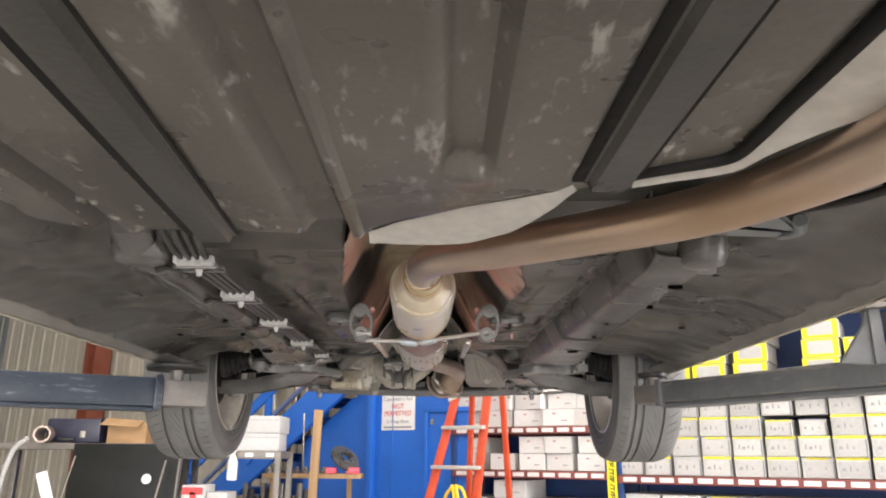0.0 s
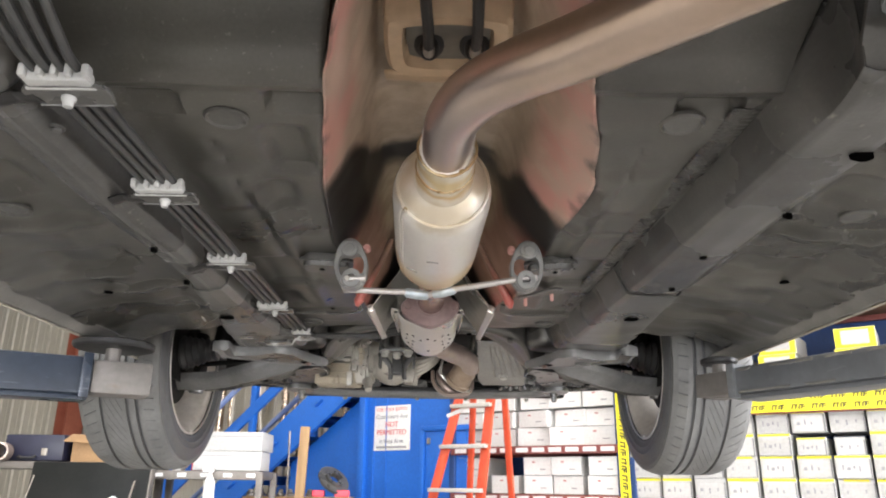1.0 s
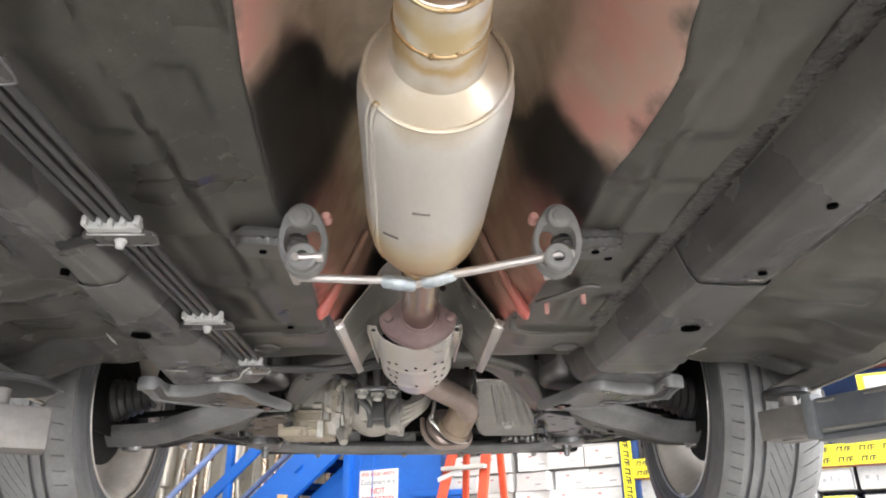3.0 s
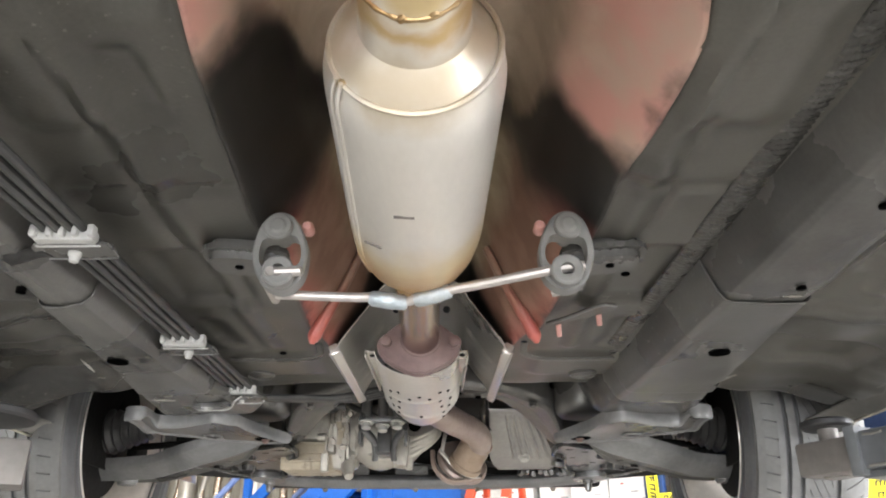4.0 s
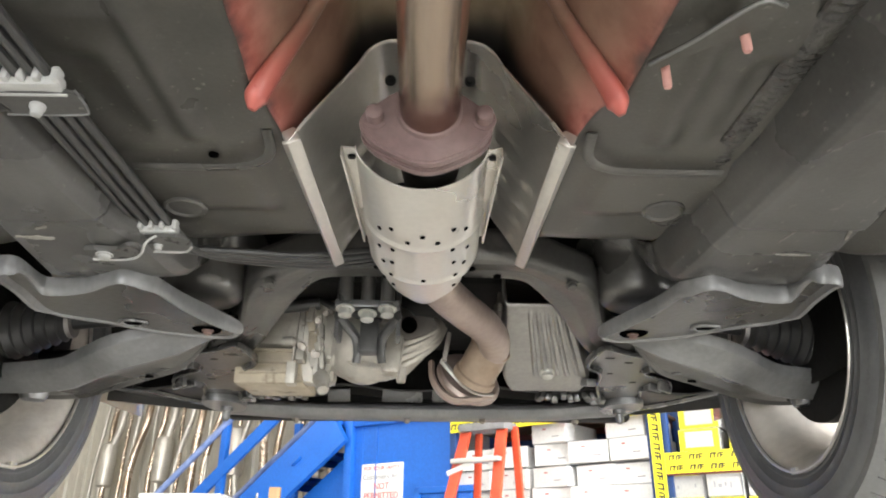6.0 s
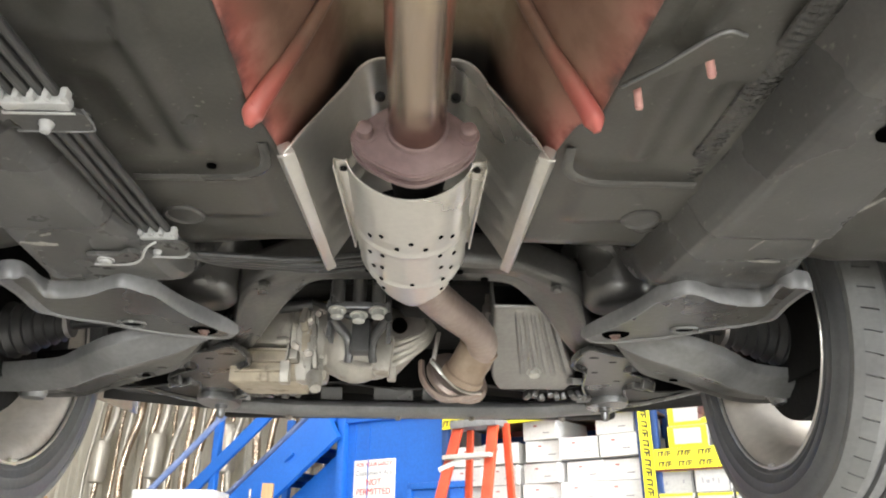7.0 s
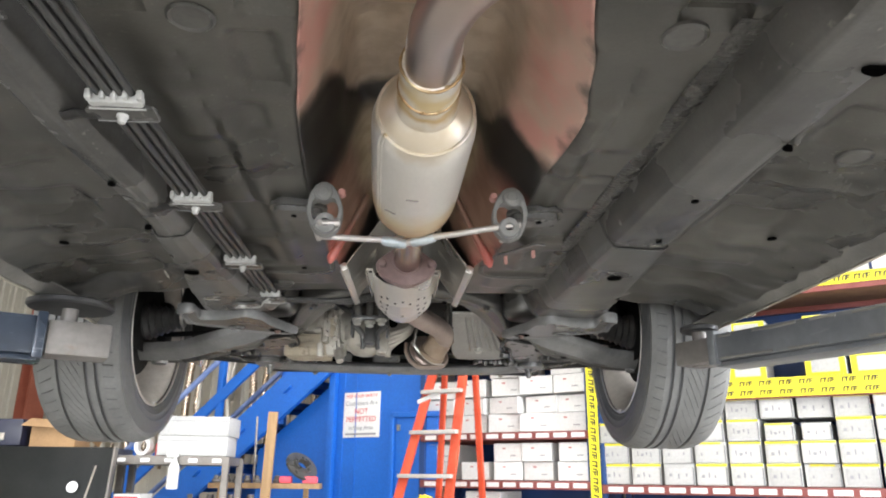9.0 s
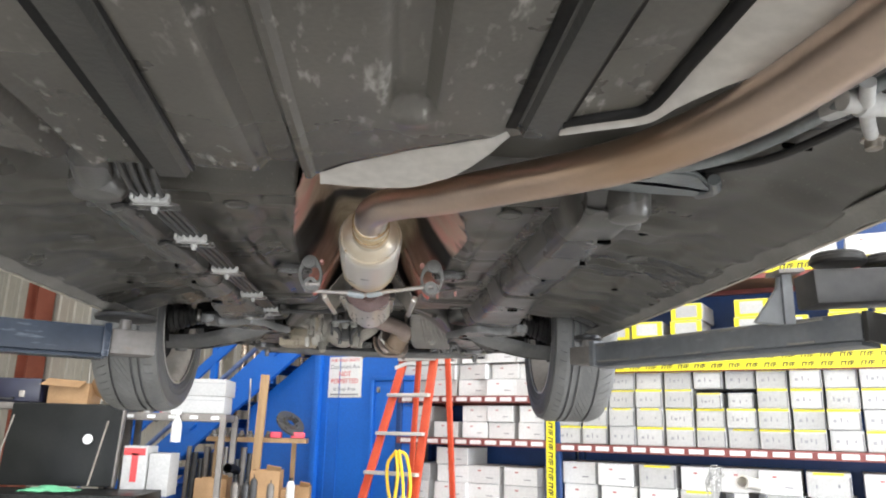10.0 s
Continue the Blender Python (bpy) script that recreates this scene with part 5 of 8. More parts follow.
for k, (by, bz) in enumerate(CLIPS):
    cy, cx, cz = by - 0.02, -0.3015, bz + 0.014
    cb = part("line_clip", box(cx, cy, cz, 0.054, 0.013, 0.011, 0.003), M["clip"], car, "pale plastic line clip on a black bracket")
    for tx in (-0.0255, -0.0115, 0.0, 0.0115, 0.0255):
        part("clip_tooth", box(cx + tx, cy - 0.007, cz + 0.002, 0.0055 if abs(tx) < 0.02 else 0.006, 0.01, 0.011, 0.002), M["clip"], cb)
    part("clip_lip", box(cx, cy + 0.006, cz - 0.0045, 0.058, 0.003, 0.005, 0.001), M["clip"], cb)
    part("clip_bolt", lathe([(0.006, 0), (0.006, -0.004), (0.0045, -0.006), (0.004, -0.01), (0.002, -0.011)], (cx, by, bz + 0.009), "z", 14), M["clip"], cb)
    if k < 4:
        part("clip_bracket", slab(rounded([(cx - 0.03, cy + 0.004), (cx + 0.032, cy + 0.004), (cx + 0.036, cy + 0.024), (cx + 0.026, cy + 0.032), (cx - 0.03, cy + 0.032)], 3), cz - 0.006, cz - 0.002, 0.001), M["rail"], cb)
        part("bracket_arm", tube([(cx - 0.026, cy + 0.022, cz - 0.004), (cx - 0.04, cy + 0.026, cz - 0.003), (-0.352, cy + 0.03, 1.58), (-0.368, cy + 0.03, 1.575)], 0.009, 8, 4, flat=(1, 0.4)), M["black"], cb)
        # thin paler tube draws the highlight on the bracket's lip
        part("bracket_rim", tube([(cx - 0.03, cy + 0.033, cz - 0.006), (cx + 0.026, cy + 0.033, cz - 0.006), (cx + 0.036, cy + 0.026, cz - 0.006), (cx + 0.037, cy, cz - 0.006)], 0.001, 6, 4), M["arm"], cb)
    else:
        # the foremost bracket steps down to a bolt on the rail
        ow = rounded([(-0.395, 3.47), (-0.353, 3.466), (-0.335, 3.428), (-0.322, 3.413), (-0.27, 3.409), (-0.266, 3.436), (-0.28, 3.449), (-0.325, 3.451), (-0.346, 3.49), (-0.363, 3.5), (-0.395, 3.497)], 3)
        part("clip_bracket", slab(ow, 1.583, 1.588, 0.0012), M["rail"], cb)
        part("bracket_edge", tube([(-0.395, 3.499, 1.583), (-0.363, 3.501, 1.583), (-0.346, 3.491, 1.583), (-0.325, 3.452, 1.583), (-0.28, 3.45, 1.583), (-0.266, 3.436, 1.583)], 0.0016, 6, 5), M["clip"], cb)
        part("bracket_foot", slab(rounded([(-0.374, 3.438), (-0.336, 3.438), (-0.318, 3.424), (-0.312, 3.408), (-0.324, 3.402), (-0.34, 3.414), (-0.374, 3.413)], 3), 1.569, 1.575, 0.001), M["rail"], cb)
        part("foot_edge", tube([(-0.374, 3.4395, 1.569), (-0.336, 3.4395, 1.569), (-0.317, 3.4255, 1.569), (-0.306, 3.408, 1.576), (-0.295, 3.405, 1.583)], 0.0016, 6, 5), M["clip"], cb)
        part("bracket_bolt", hexbolt((-0.356, 3.425, 1.5695), (0, 0, -1), 0.0065, 0.005), M["clip"], cb)

CX = -0.012


def arm_loft(s, u0, u1):
    """Pressed lower arm: a sloping ridge along its back, a flat web and a turned front edge."""
    back = smooth_path([(0.33, 3.80, 1.605), (0.40, 3.79, 1.588), (0.475, 3.785, 1.566), (0.54, 3.83, 1.558), (0.6, 3.885, 1.553), (0.67, 3.91, 1.551), (0.75, 3.93, 1.55)], 6)
    front = smooth_path([(0.345, 3.85, 1.608), (0.40, 3.9, 1.566), (0.47, 3.945, 1.556), (0.54, 3.985, 1.548), (0.61, 4.03, 1.542), (0.68, 4.05, 1.541), (0.75, 4.02, 1.541)], 6)
    prof = [(0.0, 0.02), (0.03, 0.003), (0.08, -0.003), (0.18, -0.011), (0.3, -0.02), (0.36, -0.018), (0.42, -0.005), (0.65, -0.002), (0.9, -0.002), (0.96, -0.007), (1.0, 0.012)]

    def f(u, v):
        q = (u0 + (u1 - u0) * u) * (len(prof) - 1)
        j = min(int(q), len(prof) - 2)
        t = q - j
        o, h = (prof[j][m] * (1 - t) + prof[j + 1][m] * t for m in (0, 1))
        c = curve_at(back, v).lerp(curve_at(front, v), o)
        return CX + s * c.x, c.y, c.z + h + 0.001 * noise.noise((c.x * 30, c.y * 30, 2))
    return grid(40, 48, f)


def skirt(o, z, tall, low, th=0.0045):
    """Rolled edge hanging below an outline, deeper where it faces the rear."""
    own = bmesh.new()
    n = len(o)
    area2 = sum(o[i][0] * o[(i + 1) % n][1] - o[(i + 1) % n][0] * o[i][1] for i in range(n))
    sg = 1 if area2 > 0 else -1
    rows = []
    for i in range(n):
        d = Vector((o[(i + 1) % n][0] - o[i - 1][0], o[(i + 1) % n][1] - o[i - 1][1])).normalized()
        nr = Vector((d.y, -d.x)) * sg
        h = low + (tall - low) * min(1, max(0, -nr.y * 1.6 + 0.35))
        rows.append([own.verts.new((o[i][0] + nr.x * k, o[i][1] + nr.y * k, zz)) for k, zz in ((0, z + 0.005), (0.0012, z - h * 0.35), (0.0008, z - h * 0.8), (-0.0012, z - h), (-th, z - h * 0.9), (-th - 0.001, z - h * 0.3), (-th - 0.004, z + 0.001))])
    for i in range(n):
        a, b = rows[i], rows[(i + 1) % n]
        for j in range(len(a) - 1):
            own.faces.new((a[j], a[j + 1], b[j + 1], b[j]))
    return own


# front suspension, steering and engine
FY, FZ, FX = 3.92, 1.616, 0.75
for side in (-1, 1):
    s = side
    # pressed brace behind the wheel, with a rolled rim
    pl = [(0.502, 3.488), (0.486, 3.465), (0.462, 3.468), (0.46, 3.53), (0.41, 3.524), (0.368, 3.495), (0.345, 3.49), (0.325, 3.52), (0.308, 3.59), (0.266, 3.705), (0.275, 3.748), (0.305, 3.77), (0.389, 3.745), (0.45, 3.697), (0.512, 3.652), (0.508, 3.562)]
    o = rounded([(CX + s * x, y) for x, y in pl], 5)
    brace = part("brace_plate", slab(o, 1.575, 1.58, 0.001), M["plate"], car, "grey pressed brace with a rolled rim")
    part("rolled_rim", skirt(o, 1.577, 0.019, 0.005, 0.006), M["rimsteel"], brace, "bright worn rolled rim")
    part("dish", slab(rounded([(CX + s * x, y) for x, y in ((0.36, 3.515), (0.41, 3.54), (0.445, 3.56), (0.42, 3.6), (0.36, 3.6), (0.335, 3.56))], 5), 1.5725, 1.576, 0.0012), M["plate"], brace)
    part("slot_ring", tube([(CX + s * (0.412 + 0.019 * math.cos(a)), 3.69 + 0.0125 * math.sin(a), 1.5735) for a in np.linspace(0, 2 * math.pi, 29)], 0.003, 8, 1), M["arm"], brace)
    part("slot", lathe([(0.0125, 0), (0.0125, 0.002)], (CX + s * 0.412, 3.69, 1.5725), "z", 20), M["void"], brace)
    part("tip_pocket", slab(rounded([(CX + s * x, y) for x, y in ((0.295, 3.722), (0.312, 3.708), (0.336, 3.716), (0.331, 3.74), (0.308, 3.745))], 5), 1.5735, 1.5755, 0.0005), M["void"], brace)
    part("brace_bolt", hexbolt((CX + s * 0.316, 3.727, 1.574), (0, 0, -1), 0.006, 0.006), M["rustbolt"], brace, "rusty bolt head")
    part("brace_bolt", hexbolt((CX + s * 0.482, 3.485, 1.575), (0, 0, -1), 0.007, 0.006), M["bolt"], brace)
    # lower arm
    # one pressing: lit ridge in lighter steel, shaded web in darker steel
    arm = part("lower_arm", arm_loft(s, 0.0, 0.5), M["rimsteel"], car, "grey steel lower control arm", thick=0.004)
    part("arm_web", arm_loft(s, 0.5, 1.0), M["plate"], arm, "arm web in a darker, shaded brown-grey", thick=0.004)
    part("arm_hole", lathe([(0.009, 0), (0.009, 0.002)], (CX + s * 0.435, 3.905, 1.5565), "z", 20), M["plate"], arm)
    for ax, ay in ((0.47, 3.93), (0.55, 3.985)):
        part("arm_slot", slab(rounded([(CX + s * (ax - 0.007), ay - 0.003), (CX + s * (ax + 0.007), ay + 0.001), (CX + s * (ax + 0.007), ay + 0.005), (CX + s * (ax - 0.007), ay + 0.001)], 3), 1.549 - 0.08 * (ax - 0.47), 1.5535 - 0.08 * (ax - 0.47), 0.0003), M["void"], arm)
    part("ball_joint", lathe([(0.0, -0.012), (0.02, -0.01), (0.024, 0.0), (0.022, 0.02), (0.014, 0.04)], (CX + s * 0.69, 3.985, 1.53), "z", 20), M["arm"], arm)
    part("bushing", lathe([(0.012, -0.03), (0.028, -0.03), (0.03, -0.02), (0.03, 0.02), (0.028, 0.03), (0.012, 0.03)], (CX + s * 0.375, 3.83, 1.62), "y", 24), M["rubber"], arm)
    # steering knuckle, hub and brake
    wx = 0.718 if s > 0 else 0.79
    kn = part("steering_knuckle", box(s * (wx - 0.035), 3.985, 1.64, 0.06, 0.09, 0.15, 0.025), M["black_part_shade"], car)
    part("brake_disc", lathe([(0.07, -0.012), (0.135, -0.012), (0.135, 0.012), (0.07, 0.012)], (s * (wx - 0.03), FY, FZ), "x", 40), M["black_part_shade"], kn)
    part("brake_caliper", box(s * (wx - 0.04), 4.06, 1.65, 0.09, 0.07, 0.13, 0.018), M["black_part_shade"], kn)
    part("tie_rod", tube([(s * 0.3, 4.02, 1.64), (s * 0.45, 4.02, 1.63), (s * (wx - 0.04), 4.03, 1.61)], 0.008, 10, 4), M["black_part_shade"], kn)
    part("strut", tube([(s * 0.63, 3.96, 1.66), (s * 0.6, 3.96, 1.85), (s * 0.57, 3.96, 2.1)], 0.028, 14, 4), M["black_part_shade"], kn)
    # half shaft with ribbed boot
    sh = part("half_shaft", tube([(s * 0.2, 3.94, 1.69), (s * 0.4, 3.93, 1.664), (s * (wx - 0.15), 3.925, 1.643), (s * (wx - 0.05), 3.925, 1.63)], 0.012, 14, 4), M["line"], car)
    prof = [(0.018, 0)]
    for k in range(6):
        r = 0.024 + 0.0042 * k
        prof += [(r, 0.006 + k * 0.017), (r + 0.007, 0.013 + k * 0.017), (r + 0.002, 0.02 + k * 0.017)]
    prof += [(0.052, 0.115), (0.052, 0.14), (0.03, 0.145)]
    part("cv_boot", lathe(prof, (s * (wx - 0.16), 3.925, 1.642), (s, 0, -0.12), 32), M["rubber"], sh, "black ribbed rubber boot")
    part("boot_clamp", lathe([(0.022, 0), (0.0245, 0), (0.0245, 0.008), (0.022, 0.008)], (s * (wx - 0.163), 3.925, 1.642), (s, 0, -0.12), 24), M["zinc"], sh)
    part("boot_clamp", lathe([(0.05, 0), (0.0535, 0), (0.0535, 0.01), (0.05, 0.01)], (s * (wx - 0.05), 3.925, 1.629), (s, 0, -0.12), 32), M["zinc"], sh)
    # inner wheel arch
    part("arch_liner", grid(30, 4, lambda u, v: (s * (0.6 + 0.26 * v), FY + 0.375 * math.cos(math.pi * u), FZ + 0.03 + 0.375 * math.sin(math.pi * u))), M["black_part_shade"], car, thick=0.003)
    # grey body mount dome beside the subframe
    part("body_mount", lathe([(0.0, -0.012), (0.036, -0.0115), (0.048, -0.008), (0.056, 0.0), (0.059, 0.012), (0.061, 0.05), (0.068, 0.07), (0.085, 0.09)], (CX + s * 0.325, 3.715, 1.625), "z", 40), M["plate"], car, "rounded grey body mount")
    # ragged mounting bracket at the subframe's corner
    bo = [(0.298, 3.83), (0.35, 3.865), (0.395, 3.885), (0.428, 3.925), (0.432, 3.945), (0.405, 3.945), (0.402, 3.985), (0.425, 4.01), (0.47, 4.055), (0.482, 4.085), (0.45, 4.09), (0.436, 4.12), (0.455, 4.2), (0.468, 4.29), (0.44, 4.325), (0.41, 4.32), (0.39, 4.25), (0.36, 4.17), (0.335, 4.08), (0.318, 3.97), (0.285, 3.92)]
    ol = rounded([(CX + s * x, y) for x, y in bo], 3)
    bk = part("subframe_bracket", slab(ol, 1.58, 1.586, 0.002), M["plate"], car, "ragged pressed-steel subframe bracket")
    part("bracket_skirt", skirt(ol, 1.581, 0.004, 0.012), M["subframe"], bk)
    for k, (bx, by, w) in enumerate(((0.32, 3.89, 0.007), (0.36, 3.92, 0.006), (0.345, 4.0, 0.005), (0.405, 4.07, 0.006))):
        part("bracket_hole", slab(rounded([(CX + s * (bx - w), by - 0.003), (CX + s * (bx + w), by - 0.003), (CX + s * (bx + w), by + 0.004), (CX + s * (bx - w), by + 0.004)], 3), 1.5795, 1.5805, 0.0002), M["black_part_shade"], bk)
    for k, (bx, by, w, d, h, r) in enumerate(((0.425, 3.936, 0.034, 0.008, 0.02, 25), (0.468, 4.075, 0.05, 0.008, 0.022, 48), (0.452, 4.085, 0.04, 0.006, 0.016, 40), (0.315, 4.05, 0.02, 0.03, 0.014, 15), (0.37, 4.23, 0.03, 0.02, 0.012, -20))):
        part("bracket_lip", box(CX + s * bx, by, 1.574, w, d, h, 0.003, (12, 0, r * s)), M["arm"], bk)
    part("bracket_foot", slab(rounded([(CX + s * x, y) for x, y in ((0.395, 4.22), (0.45, 4.2), (0.475, 4.26), (0.46, 4.33), (0.41, 4.335), (0.385, 4.28))], 4), 1.566, 1.58, 0.003), M["arm"], bk)
    part("tow_stud", lathe([(0.014, 0), (0.014, -0.008), (0.01, -0.01), (0.0085, -0.026), (0.004, -0.03)], (CX + s * 0.428, 4.28, 1.566), "z", 18), M["arm"], bk)
    for k in range(9):
        part("pan_lug", box(CX + s * (0.24 + 0.016 * k), 4.17 + 0.012 * (k % 3), 1.572 + 0.004 * (k % 2), 0.013, 0.03 - 0.006 * (k % 2), 0.016, 0.004, (10 * (k % 3) - 8, 12 - 5 * k, 14 - 7 * k)), M["arm"] if k % 2 else M["plate"], bk)

# rear subframe beam: an arched pressing with two flutes, wider towards its ends
SF_BACK = smooth_path([(0, 3.64, 1.657), (0.1, 3.643, 1.656), (0.16, 3.648, 1.652), (0.205, 3.662, 1.642), (0.256, 3.685, 1.626), (0.283, 3.765, 1.608), (0.305, 3.83, 1.594), (0.36, 3.868, 1.583)], 5)
SF_FRONT = smooth_path([(0, 3.705, 1.65), (0.1, 3.705, 1.65), (0.15, 3.708, 1.647), (0.18, 3.742, 1.638), (0.21, 3.79, 1.628), (0.25, 3.86, 1.611), (0.283, 3.918, 1.599), (0.325, 3.965, 1.587)], 5)


def subframe_f(u, v):
    k = (u - 0.5) * 2
    b = curve_at(SF_BACK, abs(k))
    f = curve_at(SF_FRONT, abs(k))
    prof = [(0.0, 0.05), (0.02, 0.014), (0.07, 0.004), (0.16, 0.0), (0.35, 0.0015), (0.55, 0.0035), (0.75, 0.001), (0.88, 0.001), (0.95, 0.006), (0.985, 0.016), (1.0, 0.05)]
    q = v * (len(prof) - 1)
    j = min(int(q), len(prof) - 2)
    t = q - j
    o, h = (prof[j][m] * (1 - t) + prof[j + 1][m] * t for m in (0, 1))
    c = b.lerp(f, o)
    return CX + math.copysign(c.x, k), c.y, c.z + h


sf = part("subframe", grid(80, 44, subframe_f), M["plate"], car, "curved dusty grey front subframe beam", thick=0.003)
for hx, hy in ((-0.075, 3.655), (0.1, 3.69), (-0.03, 3.70), (0.06, 3.66)):
    part("subframe_hole", lathe([(0.006, 0), (0.006, 0.002)], (hx, hy, 1.6505), (0, -0.1, -1), 14), M["void"], sf)
for s in (-1, 1):
    part("subframe_bolt", hexbolt((CX + s * 0.22, 3.675, 1.632), (0, -0.3, -1), 0.007, 0.006), M["plate"], sf)
# engine mount with three bolts
mb = part("engine_mount", box(-0.092, 3.712, 1.61, 0.096, 0.022, 0.012, 0.003), M["subframe"], car, "black engine mount bracket with three bolts")
for bx, by, bz in ((-0.124, 3.706, 1.604), (-0.092, 3.715, 1.6), (-0.062, 3.705, 1.604)):
    part("mount_spacer", lathe([(0.0105, 0), (0.0105, 0.06), (0.009, 0.061)], (bx, by, bz + 0.008), "z", 18), M["plate"], mb)
    part("mount_washer", lathe([(0.013, 0), (0.013, 0.003), (0.011, 0.004)], (bx, by, bz - 0.001), "z", 18), M["bolt"], mb)
    part("mount_bolt", hexbolt((bx, by, bz - 0.001), (0, -0.2, -1), 0.0098, 0.012), M["cleanbolt"], mb, "clean steel bolt")
for s, bx in ((-1, -0.137), (1, -0.047)):
    part("mount_post", box(bx, 3.745, 1.612, 0.007, 0.03, 0.095, 0.002, (-8, 0, 4 * s)), M["subframe"], mb)
    part("mount_arch", tube([(-0.092 + s * 0.044, 3.725, 1.6), (-0.092 + s * 0.036, 3.745, 1.592), (-0.092 + s * 0.022, 3.765, 1.578), (-0.092 + s * 0.018, 3.775, 1.556), (-0.092 + s * 0.02, 3.78, 1.54)], lambda t: 0.007 - 0.001 * t, 10, 6, flat=(1.0, 1.5)), M["subframe"], mb)
part("mount_trunk", box(-0.093, 3.775, 1.58, 0.03, 0.02, 0.06, 0.006, (-14, 0, 0)), M["subframe"], mb)
part("mount_foot", box(-0.06, 3.85, 1.57, 0.03, 0.03, 0.07, 0.008, (-10, 6, 0)), M["cast"], mb)

# transmission case: flat lower case, ribbed tower, lugs and the ribbed bell
tr = part("transmission", box(-0.25, 4.1, 1.69, 0.2, 0.3, 0.14, 0.03, (3, 0, 2)), M["cast"], car, "dirty cast aluminium transmission case")
part("lower_case", box(-0.285, 4.04, 1.584, 0.125, 0.14, 0.062, 0.006, (2, 0, -2)), M["dirty"], tr, "brown dirt-crusted case")
for k, dz in enumerate((0.026, 0.004, -0.014)):
    part("case_ledge", box(-0.287, 3.969 - 0.002 * k, 1.584 + dz, 0.128 - 0.012 * k, 0.012, 0.005, 0.0015, (0, 1.5 - k, -2)), M["dirty"], tr)
part("case_tower", box(-0.206, 4.0, 1.625, 0.07, 0.07, 0.14, 0.012, (6, 0, 4)), M["cast"], tr)
for k in range(7):
    part("case_rib", box(-0.24 + 0.0115 * k, 3.962 + 0.003 * (k % 3), 1.63 + 0.012 * (k % 2), 0.004, 0.03, 0.1 - 0.012 * (k % 3), 0.0012, (10 + 4 * (k % 2), 5 - 2 * k, 0)), M["cast"], tr)
for k in range(6):
    part("case_flute", tube([(-0.185 + 0.009 * k, 3.945, 1.665 - 0.004 * k), (-0.175 + 0.008 * k, 3.93, 1.635), (-0.165 + 0.004 * k, 3.925, 1.6 + 0.004 * k), (-0.17 + 0.002 * k, 3.935, 1.575 + 0.006 * k)], 0.0045, 8, 5), M["cast"], tr)
part("diff_housing", lathe([(0.02, -0.09), (0.055, -0.085), (0.07, -0.05), (0.072, 0.02), (0.06, 0.06), (0.03, 0.09)], (-0.1, 3.985, 1.632), "x", 36), M["cast"], tr)
part("case_bowl", lathe([(0.0, -0.004), (0.022, -0.002), (0.04, 0.006), (0.054, 0.02), (0.061, 0.04), (0.062, 0.07), (0.06, 0.11)], (-0.118, 3.915, 1.572), (0.05, 0.72, 0.7), 40), M["cast"], tr, "pale ribbed gearbox bowl")
for k in range(5):
    part("bowl_rib", tube([(-0.158 - 0.002 * k, 3.955 - 0.004 * k, 1.63 - 0.008 * k), (-0.15 + 0.004 * k, 3.935 - 0.006 * k, 1.605 - 0.008 * k), (-0.132 + 0.006 * k, 3.918 - 0.004 * k, 1.584 - 0.005 * k), (-0.108 + 0.008 * k, 3.908, 1.572 - 0.002 * k)], 0.0042, 8, 6), M["cast"], tr)
for k in range(7):
    z0 = 1.572 + 0.0105 * k
    y0 = 3.92 - 0.004 * k * (5 - k) * 0.6
    sq = 1 - 0.11 * k
    part("bell_rib", tube([(-0.062, y0, z0 - 0.004), (-0.04, y0 - 0.004, z0 + 0.002), (-0.015, y0 - 0.004, z0 + 0.016 * sq), (0.012, y0, z0 + 0.04 * sq), (0.026 - 0.004 * k, y0 + 0.006, z0 + 0.07 * sq)], 0.0062, 8, 6), M["cast"], tr)
part("case_foot", box(-0.046, 3.925, 1.58, 0.016, 0.02, 0.075, 0.004, (-6, 4, 0)), M["cast"], tr)
part("bell_face", slab(rounded([(-0.05, 1.612), (-0.01, 1.618), (0.012, 1.635), (0.0, 1.65), (-0.05, 1.648)], 4), -0.004, 0.004, 0.001, None, Matrix.Translation((0, 3.895, 0)) @ Matrix.Rotation(radians(90), 4, "X")), M["steel"], tr)
part("bell_port", lathe([(0.008, 0), (0.014, 0.001), (0.014, 0.006), (0.008, 0.006)], (-0.035, 3.888, 1.634), (0, -1, -0.2), 20), M["void"], tr)
part("bell_stay", box(0.03, 3.9, 1.6, 0.008, 0.02, 0.05, 0.002, (0, 10, 0)), M["steel"], tr)
part("case_handle", lathe([(0.0, 0), (0.008, 0.002), (0.009, 0.02), (0.004, 0.026)], (-0.262, 3.94, 1.618), (1, 0, 0.05), 14), M["cast"], tr)
trng = random.Random(11)
for k in range(24):
    bx, bz = trng.uniform(-0.245, -0.165), trng.uniform(1.56, 1.69)
    w, d, h = trng.uniform(0.006, 0.018), trng.uniform(0.02, 0.04), trng.uniform(0.01, 0.04)
    part("case_boss", box(bx, 3.962 + trng.uniform(-0.012, 0.01), bz, w, d, h, 0.0029, (trng.uniform(-8, 8), trng.uniform(-12, 12), trng.uniform(-8, 8))), M["cast"] if k % 3 else M["dirty"], tr)
for k in range(9):
    bx, bz = trng.uniform(-0.24, -0.165), trng.uniform(1.56, 1.68)
    part("case_stud", hexbolt((bx, 3.948, bz), (trng.uniform(-0.2, 0.2), -1, -0.3), 0.006, 0.01), M["bolt"], tr)
